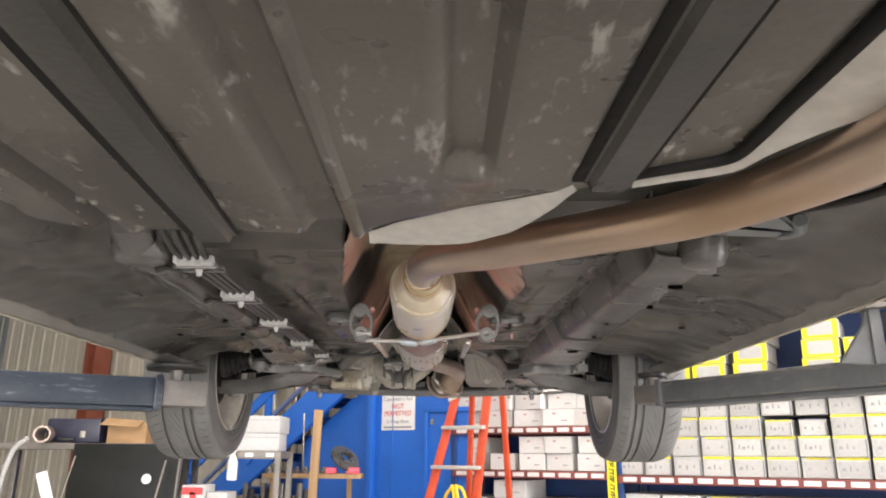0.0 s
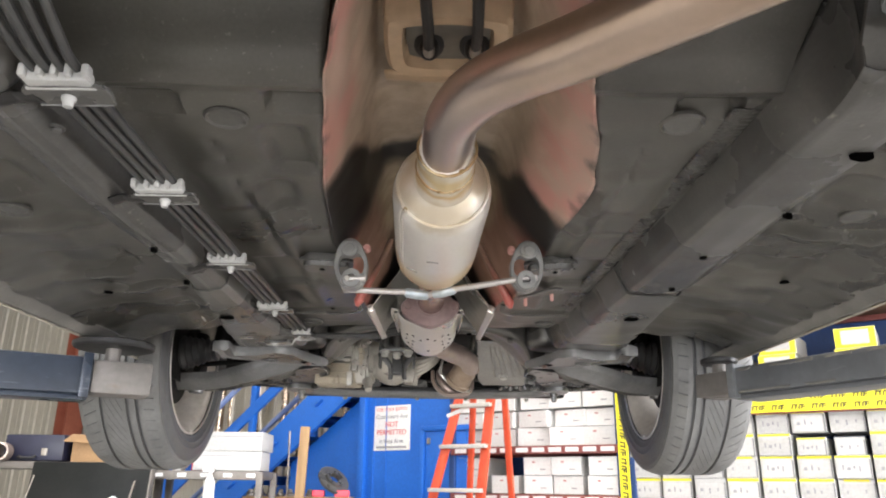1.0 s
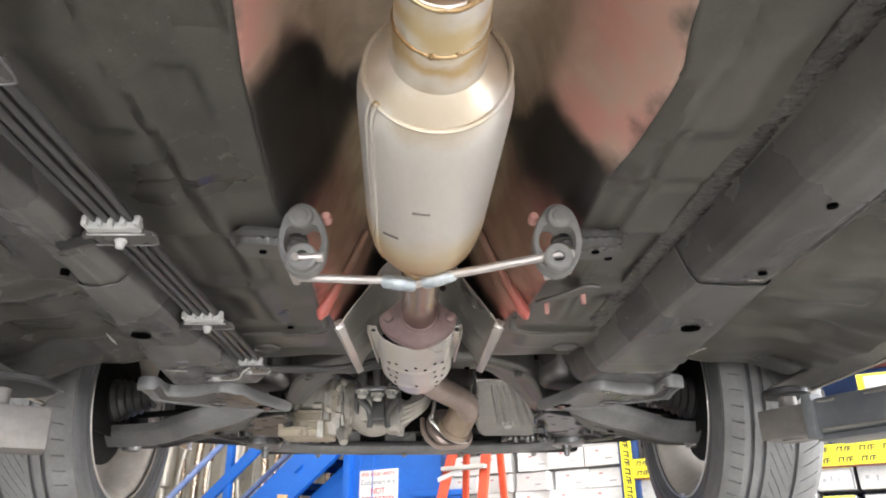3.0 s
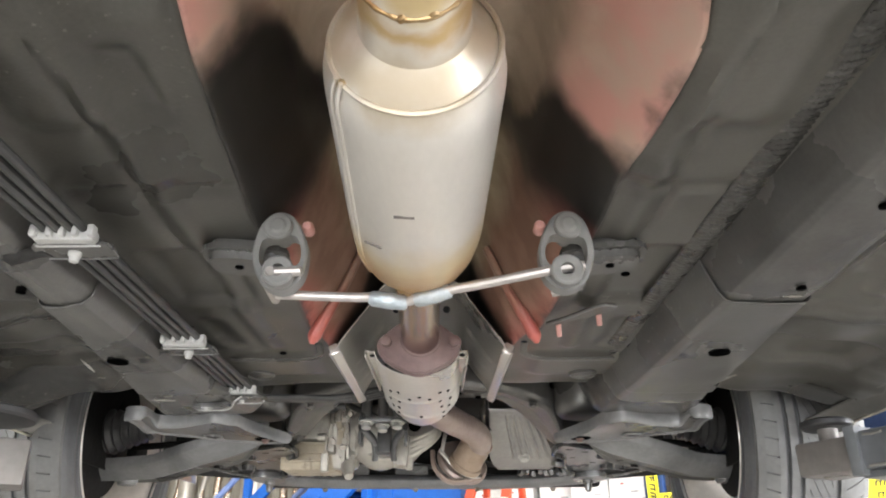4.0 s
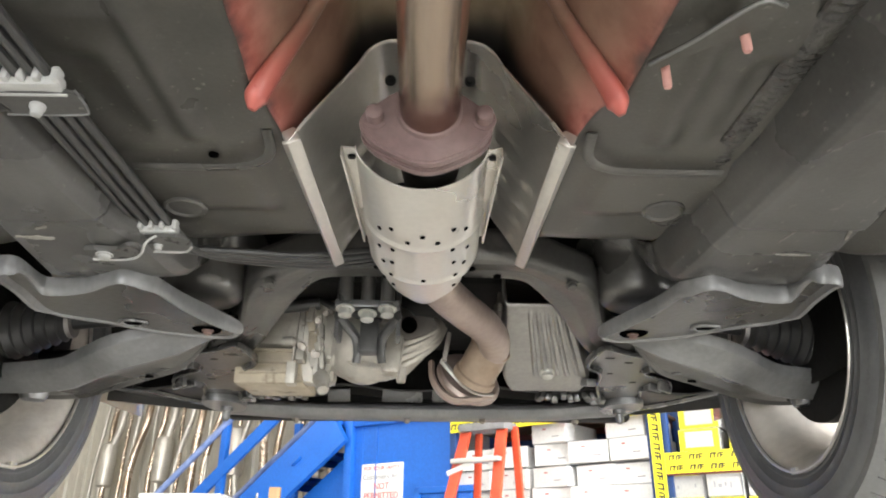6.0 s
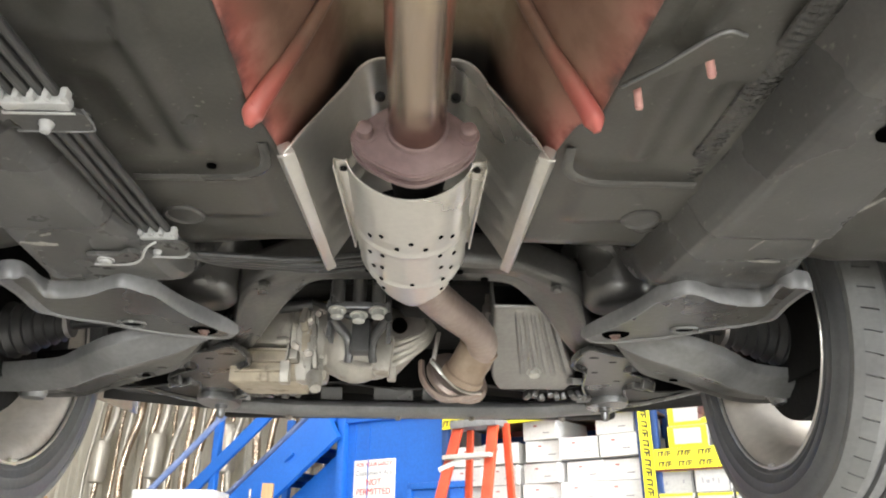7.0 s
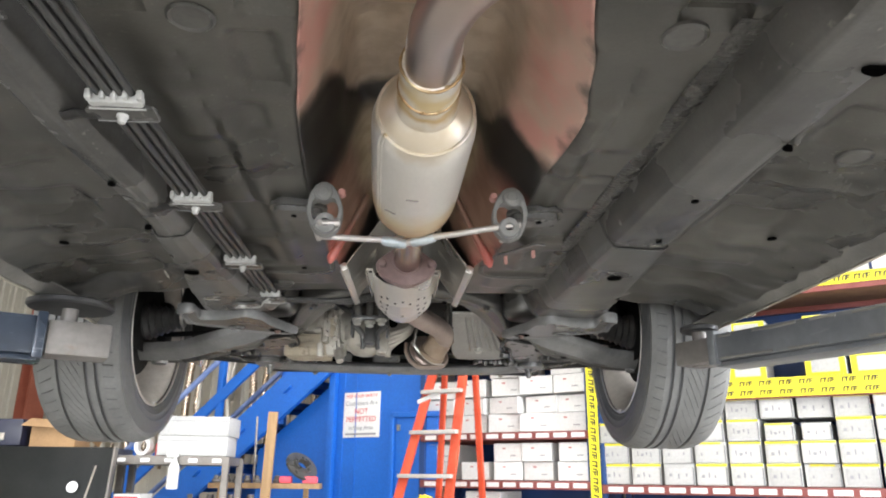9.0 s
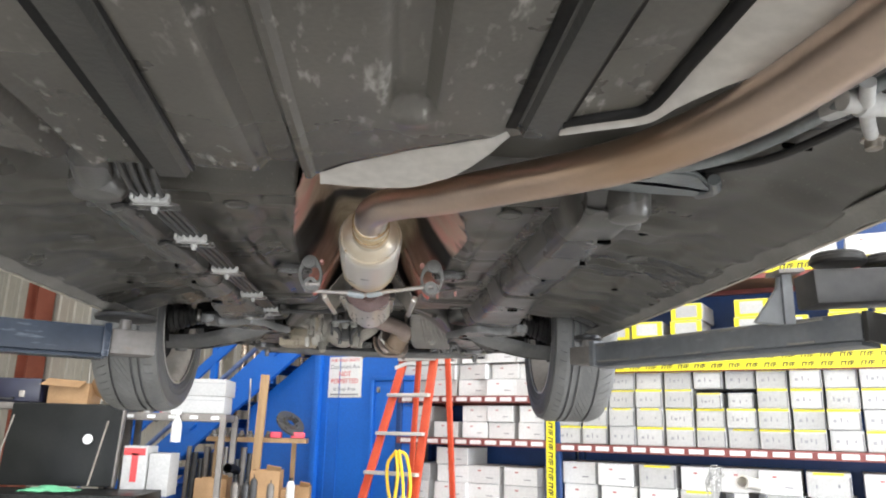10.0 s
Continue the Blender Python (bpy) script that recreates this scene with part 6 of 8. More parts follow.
part("case_cup", lathe([(0.0, 0), (0.014, 0.002), (0.016, 0.012), (0.012, 0.03), (0.01, 0.04)], (-0.19, 3.95, 1.56), (0.2, -0.6, -0.8), 18), M["cast"], tr)
for hx, hy0, hz0 in ((-0.2, 3.95, 1.7), (-0.16, 3.93, 1.68), (0.06, 3.92, 1.66)):
    part("engine_hose", tube([(hx, hy0, hz0), (hx + 0.03, hy0 - 0.02, hz0 - 0.02), (hx + 0.07, hy0 - 0.01, hz0 - 0.03), (hx + 0.1, hy0 + 0.03, hz0)], 0.007, 10, 5), M["rubber"], tr)
# oil pan with ribs
def pan_sheet(u, v):
    y = 3.84 + 0.26 * min(v, 0.8) / 0.8 + (0.05 * (v - 0.8) / 0.2 if v > 0.8 else 0)
    z = 1.66 - 0.09 * (min(v, 0.8) / 0.8) ** 0.85 + (0.1 * ((v - 0.8) / 0.2) ** 2 if v > 0.8 else 0)
    corner = 0.03 * max(0, (v - 0.62) / 0.18) ** 2
    x0 = 0.125 + 0.018 * min(1, v) + corner * 0.6
    x1 = 0.235 + 0.115 * min(1, v) - corner
    ribs = 0.004 * max(0, math.sin(u * math.pi * 17)) * (0.3 < u < 0.95) * (0.06 < v < 0.62)
    rim = max(0, 1 - min(u, 1 - u) / 0.05)
    return x0 + (x1 - x0) * u, y, z - ribs + 0.05 * rim ** 2


op = part("oil_pan", grid(90, 40, pan_sheet), M["oilpan"], car, "grey ribbed cast oil pan", thick=0.004)
part("drain_plug", hexbolt((0.222, 4.03, 1.588), (0, -0.35, -1), 0.0105, 0.01), M["cleanbolt"], op)
# widened block and an added, unseen radiator slab stop light leaking through
part("engine_block", box(0.02, 4.1, 1.87, 0.86, 0.46, 0.34, 0.04), M["black_part_shade"], car)
part("radiator", box(0, 4.45, 1.875, 0.96, 0.05, 0.61, 0.01), M["black_part_shade"], car)
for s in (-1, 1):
    part("inner_apron", grid(4, 10, lambda u, v: (s * (0.5 + 0.03 * u), 3.64 + 0.95 * v, 1.70 + 0.55 * u + 0.02 * math.sin(v * 9))), M["black_part_shade"], car, thick=0.004)
part("firewall", grid(40, 8, lambda u, v: (-0.72 + 1.44 * u, 3.625 + (0.06 if abs(u - 0.5) > 0.29 else 0.1) * v, (1.70 if abs(u - 0.5) > 0.29 else 1.76) + 0.5 * v)), M["black_part_shade"], car, thick=0.004)
part("pulley", lathe([(0.02, -0.015), (0.06, -0.015), (0.056, -0.006), (0.06, 0.0), (0.056, 0.006), (0.06, 0.015), (0.02, 0.015)], (0.33, 4.02, 1.66), "x", 32), M["black_part_shade"], car)

# lower radiator beam, front tray and bumper
rb = part("radiator_beam", tube([(-0.46, 4.36, 1.585), (-0.36, 4.35, 1.578), (-0.25, 4.36, 1.574), (0, 4.36, 1.572), (0.25, 4.36, 1.574), (0.36, 4.35, 1.58), (0.45, 4.36, 1.588)], 0.034, 14, 6, flat=(1.2, 0.55)), M["rimsteel"], car, "grey lower radiator beam")
for bx in (-0.3, -0.05, 0.12, 0.33):
    part("beam_bolt", hexbolt((bx, 4.345, 1.553), (0, -0.2, -1), 0.006, 0.006), M["bolt"], rb)
for bx, w in ((-0.2, 0.05), (-0.06, 0.09), (0.02, 0.03)):
    part("beam_tab", box(bx, 4.3, 1.6, w, 0.02, 0.03, 0.004, (20, 0, 4)), M["subframe"], rb)
ft = part("front_tray", grid(30, 14, lambda u, v: (-0.72 + 1.44 * u, 4.28 + 0.42 * v - 0.12 * abs(u - 0.5) ** 2 * 4 * v, 1.612 + 0.03 * v - 0.008 * math.sin(u * 30) * (1 - v))), M["black"], car, "black plastic tray under the bumper", thick=0.004)
part("front_valance", grid(30, 6, lambda u, v: (-0.76 + 1.52 * u, 4.66 - 0.45 * abs(u - 0.5) ** 2 * 4 * 0.55, 1.605 + 0.3 * v)), M["black"], car, "black plastic bumper edge", thick=0.003)
for s in (-1, 1):
    part("tray_edge", tube([(s * 0.66, 4.3, 1.615), (s * 0.52, 4.36, 1.592), (s * 0.38, 4.38, 1.582), (s * 0.3, 4.4, 1.58)], 0.008, 8, 5, flat=(2.0, 0.6)), M["rail"], ft)

# wheels
def wheel(x, y, z, s):
    own = lathe([(0.03, 0.055), (0.06, 0.06), (0.075, 0.066), (0.072, 0.078), (0.03, 0.082)], (0, 0, 0), (1, 0, 0), 32)
    for k in range(10):
        a = 2 * math.pi * (k // 2) / 5 + (0.17 if k % 2 else -0.17)
        own2 = box(0.072, 0.128, 0, 0.024, 0.145, 0.03, 0.006)
        own2.transform(Matrix.Rotation(a, 4, "X"))
        join(own, own2)
    own.transform(Matrix.Translation((x, y, z)) @ Matrix.Diagonal((s, 1, 1, 1)))
    w = part("wheel", own, M["rim"], car, "dusty alloy wheel with a worn tyre")
    part("barrel", lathe([(0.214, -0.1), (0.219, -0.098), (0.219, -0.092), (0.206, -0.088), (0.196, -0.078), (0.18, -0.05), (0.178, 0.04), (0.2, 0.085)], (x, y, z), (s, 0, 0), 64, cap=False), M["barrel"], w)
    prof = [(0.216, -0.094), (0.222, -0.102), (0.226, -0.1035), (0.228, -0.1025), (0.24, -0.1065), (0.2415, -0.1078), (0.244, -0.107), (0.258, -0.1085), (0.2595, -0.1096), (0.262, -0.1085), (0.276, -0.107), (0.285, -0.105), (0.300, -0.096), (0.306, -0.086), (0.3085, -0.07), (0.3105, 0), (0.3085, 0.07), (0.306, 0.086), (0.300, 0.096), (0.285, 0.105), (0.255, 0.1085), (0.225, 0.103), (0.216, 0.094)]
    part("tyre", lathe(prof, (x, y, z), (s, 0, 0), 72, cap=False), M["tyre"], w, "black treaded tyre")
    vs, fs = [], []
    n = 62
    ribs = ((-0.102, -0.09, 0.0, 1.0), (-0.09, -0.067, 0.3, 0.935), (-0.067, -0.055, 0.0, 1.0), (-0.046, -0.031, 0.0, 1.0), (-0.022, -0.013, 0.0, 1.0), (-0.013, 0.031, 3.0, 0.93), (0.031, 0.036, 0.0, 1.0), (0.044, 0.054, 0.0, 1.0), (0.054, 0.09, -0.8, 0.93), (0.09, 0.102, 0.0, 1.0))
    for r0, r1, slant, fill in ribs:
        for k in range(n):
            a0 = 2 * math.pi * k / n
            da = 2 * math.pi / n * fill
            base = len(vs)
            steps = [r0, (r0 + r1) / 2, r1]
            for h in (0, 1):
                for q, xx in enumerate(steps):
                    edge = abs(xx)
                    top = 0.3165 - (0.0 if edge < 0.06 else 0.0055 * ((edge - 0.06) / 0.041) ** 2 * 2.3)
                    rad = (top if h else 0.304 - (0.012 if edge > 0.095 else 0))
                    for aa in (a0, a0 + da):
                        a = aa + slant * (xx - r0) * (1 if s > 0 else -1) * 2.2
                        vs.append((x + s * xx, y + rad * math.cos(a), z + rad * math.sin(a)))
            T = base + 6
            fs += [(T, T + 1, T + 3, T + 2), (T + 2, T + 3, T + 5, T + 4)]
            B = base
            for e0, e1 in ((0, 1), (1, 3), (3, 5), (5, 4), (4, 2), (2, 0)):
                fs.append((B + e0, B + e1, T + e1, T + e0))
    me = bpy.data.meshes.new("tread")
    me.from_pydata(vs, [], fs)
    me.update()
    own = bmesh.new()
    own.from_mesh(me)
    bpy.data.meshes.remove(me)
    tagged(part("tread", own, M["tread"], w, "dusty grey-brown tread", angle=25), kind="stuff")
    # black disc added as the shade in the barrel's upper part
    sh = [(0.174 * math.cos(a), max(-0.07, 0.174 * math.sin(a))) for a in np.linspace(0, 2 * math.pi, 48, endpoint=False)]
    part("barrel_shade_disc", slab(sh, -0.003, 0.003, 0.001, None, Matrix.Translation((x - s * 0.055, y, z)) @ Matrix.Rotation(radians(90), 4, "Y") @ Matrix.Rotation(radians(90), 4, "Z")), M["black_part_shade"], w)
    part("rim_lip", tube([(x - s * 0.1, y + 0.2165 * math.cos(a), z + 0.2165 * math.sin(a)) for a in np.linspace(0, 2 * math.pi, 64)], 0.0028, 6, 1), M["alum"], w)
    part("balance_weight", box(x - s * 0.098, y + 0.03, z - 0.2125, 0.006, 0.02, 0.012, 0.002), M["alum"], w)
    part("hub", lathe([(0.0, -0.03), (0.05, -0.03), (0.06, 0.0), (0.06, 0.04)], (x, y, z), (s, 0, 0), 24), M["black_part_shade"], w)


for s in (-1, 1):
    wheel(0.718 if s > 0 else -0.79, 3.92, 1.616, s)
    wheel(s * FX, 1.3, 1.60, s)

# outer body shell
def body_side(s):
    own = bmesh.new()
    nu, nv = 110, 14
    prof = [(0.85, 1.70), (0.872, 1.8), (0.872, 1.95), (0.86, 2.1), (0.84, 2.22), (0.80, 2.27), (0.7, 2.5), (0.6, 2.66), (0.5, 2.70)]
    vs = {}
    for i in range(nu + 1):
        y = 0.1 + 4.5 * i / nu
        taper = 1 - 0.10 * max(0, abs(y - 2.3) / 2.3 - 0.45) ** 1.5 * 3
        hood = 1 if 0.9 < y < 3.3 else max(0, 1 - (0.9 - y) / 0.7) if y <= 0.9 else max(0, 1 - (y - 3.3) / 0.5)
        for j in range(nv + 1):
            k = j / nv * (len(prof) - 1)
            q = min(int(k), len(prof) - 2)
            t = k - q
            px, pz = (prof[q][m] * (1 - t) + prof[q + 1][m] * t for m in (0, 1))
            if pz > 2.22:
                pz = 2.22 + (pz - 2.22) * hood - 0.15 * (1 - hood) * max(0, y - 3.3)
                px = px if hood > 0.5 else px + (0.78 - px) * 0.0
            vs[i, j] = own.verts.new((s * px * taper, y, pz - (0.1 if j == 0 and not 1.7 < y < 3.5 else 0)))
    for i in range(nu):
        for j in range(nv):
            c = sum((vs[a].co for a in ((i, j), (i + 1, j), (i + 1, j + 1), (i, j + 1))), Vector()) / 4
            if min(math.hypot(c.y - FY, c.z - 1.68), math.hypot(c.y - 1.3, c.z - 1.68)) > 0.36:
                own.faces.new((vs[i, j], vs[i + 1, j], vs[i + 1, j + 1], vs[i, j + 1]))
    return own


for s in (-1, 1):
    part("body_side", body_side(s), M["body"], car, "beige painted body side", thick=0.003)
part("roof", grid(10, 60, lambda u, v: (-0.52 + 1.04 * u, 0.1 + 4.5 * v, (2.22 + (0.48 + 0.03 * math.sin(math.pi * u)) * (1 if 0.9 < 0.1 + 4.5 * v < 3.3 else max(0, 1 - (0.8 - 4.5 * v) / 0.7) if v < 0.5 else max(0, 1 - (4.5 * v - 3.2) / 0.5)) - 0.05 * max(0, 4.5 * v - 3.6)))), M["body"], car, thick=0.003)
part("rear_bumper", grid(20, 8, lambda u, v: (-0.8 + 1.6 * u, 0.08 + 0.1 * abs(2 * u - 1) ** 3, 1.6 + 0.62 * v)), M["body"], car, thick=0.004)
for s in (-1, 1):
    part("side_window", grid(16, 4, lambda u, v: (s * (0.80 - 0.19 * v + 0.012), 1.2 + 1.9 * u - 0.25 * (0.5 - u) * v, 2.3 + 0.3 * v)), M["glass"], car, thick=0.004)

# ---- the two-post lift ----
def lift(side, name_label):
    L = thing("car_lift", (side * 1.6, 2.7, 0), name_label, "car lift", "posts of the lift")
    bm = box(side * 1.62, 2.7, 1.9, 0.28, 0.02, 3.8)
    box(side * 1.75, 2.82, 1.9, 0.02, 0.24, 3.8, 0, None, bm)
    box(side * 1.75, 2.58, 1.9, 0.02, 0.24, 3.8, 0, None, bm)
    box(side * 1.75, 2.7, 0.01, 0.5, 0.6, 0.02, 0.003, None, bm)
    part("column", bm, M["lift"], L, "blue-grey steel lift column")
    part("carriage", box(side * 1.42, 2.72, 1.45, 0.18, 0.34, 0.42, 0.02), M["lift_dark"], L)
    return L


def lift_arm(L, a, b, z, w, h, inner, mat, lab, at=None):
    a, b = Vector((*a, 0)), Vector((*b, 0))
    d = (b - a)
    ang = math.degrees(math.atan2(d.y, d.x))
    c = (a + b) / 2
    bm = box(c.x, c.y, z, d.length, w, h, 0.012, (0, 0, ang))
    box(c.x, c.y, z - h / 2 - 0.005, d.length - 0.02, w * 0.8, 0.01, 0.002, (0, 0, ang), bm)
    arm = part("lift_arm", bm, mat, L, lab)
    e = a + d.normalized() * 0.012
    part("end_collar", box(e.x, e.y, z, 0.02, w + 0.014, h + 0.014, 0.004, (0, 0, ang)), mat, arm)
    t = a - d.normalized() * inner / 2
    part("inner_arm", box(t.x, t.y, z, inner, w * 0.84, h * 0.88, 0.006, (0, 0, ang)), M["lift_rust"], arm, "worn brown inner arm")
    p = Vector((*at, 0)) if at else a - d.normalized() * (inner - 0.04)
    part("pad_stem", lathe([(0.022, -0.03), (0.022, 0.03), (0.016, 0.03), (0.016, 0.065)], (p.x, p.y, z), "z", 20), M["lift_rust"], arm)
    pr = 0.085 if p.x < 0 else 0.042
    part("pad", lathe([(0.02, 0), (pr - 0.004, 0), (pr, 0.004), (pr, 0.012), (pr - 0.006, 0.015), (0.03, 0.012)], (p.x, p.y, 1.544), "z", 28), M["dark_steel"], arm)
    return arm


liftL = lift(-1, "blue-grey steel post of the car lift")
liftR = lift(1, "blue-grey steel post of the car lift")
def arm_wear(arm, a, b, z, w, h):
    """Bright rubbed streaks along the arm's upper and lower edges."""
    a, b = Vector((*a, 0)), Vector((*b, 0))
    d = (b - a).normalized()
    n = Vector((d.y, -d.x, 0)) if d.x > 0 else Vector((-d.y, d.x, 0))
    wr = random.Random(31)
    for zz in (z + h * 0.5 - 0.008, z - h * 0.5 + 0.006):
        s = 0.03
        while s < (b - a).length - 0.1:
            e = s + wr.uniform(0.03, 0.13)
            p, q = a + d * s + n * (w / 2 + 0.0004), a + d * e + n * (w / 2 + 0.0004)
            part("rubbed_edge", tube([(p.x, p.y, zz), ((p.x + q.x) / 2, (p.y + q.y) / 2, zz + wr.uniform(-0.002, 0.002)), (q.x, q.y, zz)], 0.0026, 6, 2), M["sill_flange"], arm)
            s = e + wr.uniform(0.02, 0.1)


lift_arm(liftL, (-0.735, 3.37), (-1.42, 3.0), 1.479, 0.1, 0.08, 0.12, M["lift"], "scratched dark blue lift arm", (-0.7, 3.385))
armR = lift_arm(liftR, (0.712, 3.44), (1.105, 2.73), 1.494, 0.1, 0.062, 0.1, M["lift_dark"], "dark grey lift arm")
lift_arm(liftR, (0.98, 2.32), (1.42, 2.62), 1.49, 0.11, 0.1, 0.1, M["lift_dark"], "dark grey lift arm")
arm_wear(armR, (0.712, 3.44), (1.105, 2.73), 1.494, 0.1, 0.062)
part("arm_cap", box(1.108, 2.722, 1.492, 0.012, 0.104, 0.066, 0.003, (0, 0, -61)), M["black"], liftR)
gus = part("arm_gusset", slab([(0.845, 1.498), (0.873, 1.536), (0.901, 1.575), (0.908, 1.604), (0.93, 1.606), (0.926, 1.512), (0.928, 1.494)], -0.006, 0.006, 0.002, None, Matrix.Translation((0.0, 2.75, 0)) @ Matrix.Rotation(radians(90), 4, "X")), M["lift_dark"], liftR, "dark steel gusset beside the arm")
part("gusset_post", box(0.923, 2.752, 1.552, 0.024, 0.03, 0.112, 0.003), M["lift_dark"], gus)
part("gusset_cap", box(0.926, 2.75, 1.612, 0.06, 0.06, 0.01, 0.003, (0, -6, 0)), M["lift_rust"], gus)
part("gusset_beam", box(1.19, 2.74, 1.588, 0.43, 0.1, 0.076, 0.006, (0, -3, -6)), M["dark_steel"], gus)
for qx in (1.045, 1.165):
    part("stacked_pad", lathe([(0.02, 0), (0.052, 0), (0.058, 0.005), (0.058, 0.014), (0.054, 0.017), (0.054, 0.022), (0.048, 0.026), (0.02, 0.026)], (qx, 2.74, 1.632), "z", 28), M["black"], gus)
lift_arm(liftL, (-0.98, 2.22), (-1.42, 2.62), 1.49, 0.11, 0.1, 0.1, M["lift_dark"], "dark grey lift arm")

# ---- the workshop ----
BM = Matrix.Translation((1.84, 6.9, 0)) @ Matrix.Rotation(radians(-34), 4, "Z")


def inb(bm):
    bm.transform(BM)
    return bm


def setting(name, bm, mat, label, category):
    ob = new(name, mesh_of(name, bm, mat))
    PLACED[ob] = Matrix()
    return tagged(ob, label, category, kind="structure")


setting("floor", grid(8, 8, lambda u, v: (-14 + 28 * u, -8 + 26 * v, 0)), M["concrete"], "grey stained concrete workshop floor", "floor")
setting("ceiling", box(0, 5, 4.75, 28, 26, 0.1), M["roof"], "pale metal roof sheeting", "ceiling")


def ribbed_wall(p, q, h, pitch=0.42):
    """Sheet-metal cladding with standing ribs, between two points of the plan."""
    p, q = Vector((*p, 0)), Vector((*q, 0))
    d = (q - p).normalized()
    n = Vector((-d.y, d.x, 0))
    own, k, last = bmesh.new(), 0.0, None
    prof = ((0, 0), (0.012, 0.03), (0.03, 0.03), (0.042, 0), (0.2, 0), (0.206, 0.006), (0.216, 0.006), (0.222, 0))
    while k < (q - p).length:
        for s, o in prof:
            c = p + d * (k + s) + n * o
            cur = (own.verts.new((c.x, c.y, 0)), own.verts.new((c.x, c.y, h)))
            if last:
                own.faces.new((last[0], cur[0], cur[1], last[1]))
            last = cur
        k += pitch
    g = bmesh.ops.extrude_face_region(own, geom=own.faces[:])
    bmesh.ops.translate(own, vec=-n * 0.08, verts=[v for v in g["geom"] if isinstance(v, bmesh.types.BMVert)])
    return own


wb0 = (BM @ Vector((-14, 1.7, 0))).to_2d()
wb1 = (BM @ Vector((8, 1.7, 0))).to_2d()
setting("wall_back", ribbed_wall(wb1, wb0, 4.7), M["wall"], "beige ribbed sheet-metal wall", "wall")
setting("wall_left", ribbed_wall((-9.6, 18), (-9.6, -6), 4.7), M["wall"], "beige ribbed sheet-metal wall", "wall")
setting("wall_right_a", ribbed_wall((7.5, -6), (7.5, -1.3), 4.7), M["wall"], "beige ribbed sheet-metal wall", "wall")
setting("wall_right_b", ribbed_wall((7.5, 3.3), (7.5, 12), 4.7), M["wall"], "beige ribbed sheet-metal wall", "wall")
setting("lintel_side", box(7.5, 1.0, 4.1, 0.12, 4.9, 1.3), M["wall"], "beige panel over the unseen, added side door", "lintel")
setting("wall_rear_left", ribbed_wall((-9.6, -6), (-7.2, -6), 4.7), M["wall"], "beige ribbed sheet-metal wall", "wall")
setting("wall_rear_right", ribbed_wall((2.1, -6), (7.5, -6), 4.7), M["wall"], "beige ribbed sheet-metal wall", "wall")
setting("lintel", box(-2.55, -6, 4.2, 9.4, 0.12, 1.1), M["wall"], "beige panel over the bay door", "lintel")
for cu in (-10.35,):
    c = BM @ Vector((cu, 1.5, 0))
    bm = box(0, 0, 2.35, 0.02, 0.3, 4.7)
    box(0, 0.15, 2.35, 0.3, 0.02, 4.7, 0, None, bm)
    box(0, -0.15, 2.35, 0.3, 0.02, 4.7, 0, None, bm)
    bm.transform(Matrix.Translation(c) @ Matrix.Rotation(radians(-34 + 90), 4, "Z"))
    setting("column", bm, M["column"], "red oxide steel column against the wall", "column")
# glowing fittings added to carry the unseen overhead fill lights
for lx, ly, watts in FILL_LAMPS:
    t = thing("ceiling_light", (lx, ly, 4.54), "added long ceiling fitting for an unseen fill light", "ceiling light", "ceiling lights")
    part("housing", box(0, 0, 0.1, 0.56, 2.46, 0.12, 0.01), M["roof"], t, local=True)
    part("diffuser", box(0, 0, 0.03, 0.5, 2.4, 0.03, 0.01), M["tube"], t, local=True)

# blue enclosure with its door and the stair up to the mezzanine
en = thing("blue_enclosure", BM @ Matrix.Translation((-2.6, 0.5, 0)), "bright blue painted steel enclosure with a mezzanine deck", "enclosure")
IEN = PLACED[en].inverted() @ BM


def bpart(name, bm, mat, parent, label="", **k):
    """A part given in the back wall's own coordinates."""
    return part(name, inb(bm), mat, parent, label, **k)


ew = bpart("front_wall", box(-2.53, 0.07, 1.3, 0.94, 0.06, 2.6), M["blue"], en, "bright blue steel wall")
bpart("side_wall", box(-2.97, 0.75, 1.3, 0.06, 1.4, 2.6), M["blue"], en)
bpart("deck", box(-2.55, 0.75, 2.52, 1.1, 1.5, 0.1, 0.01), M["blue"], en)
bpart("deck_edge", box(-2.55, 0.02, 2.34, 1.0, 0.05, 0.22, 0.008), M["blue"], en)
bpart("corner_post", box(-2.99, 0.02, 1.2, 0.07, 0.07, 2.4, 0.006), M["blue"], en)
for du in (-2.88, -2.74):
    bpart("wall_seam", box(du, 0.036, 1.2, 0.012, 0.012, 2.3, 0.003), M["blue"], ew)
dr = bpart("door", box(-2.1, 0.05, 0.85, 0.42, 0.05, 1.7, 0.006), M["blue"], en, "blue steel door with a raised frame")
bpart("door_frame", box(-2.335, 0.03, 0.87, 0.045, 0.05, 1.74, 0.006), M["blue"], dr)
bpart("door_frame", box(-2.1, 0.03, 1.725, 0.5, 0.05, 0.045, 0.006), M["blue"], dr)
bpart("door_latch", box(-2.27, 0.02, 1.62, 0.03, 0.03, 0.05, 0.006), M["bolt"], dr)

st = thing("staircase", BM @ Matrix.Translation((-4.2, 0.2, 0)), "blue painted steel staircase with a handrail", "staircase")
SL = math.atan2(0.63, 0.93)     # rise per run


def stair_z(u):
    return 2.29 + (u + 3.2) * 0.68


for v in (-0.06, 0.84):
    n = 4.6
    mu = -3.05 - n / 2 * math.cos(math.atan(0.68))
    bpart("stringer", box(mu, v, stair_z(mu) - 0.14, n, 0.05, 0.32, 0.006, (0, -math.degrees(math.atan(0.68)), 0)), M["blue"], st)
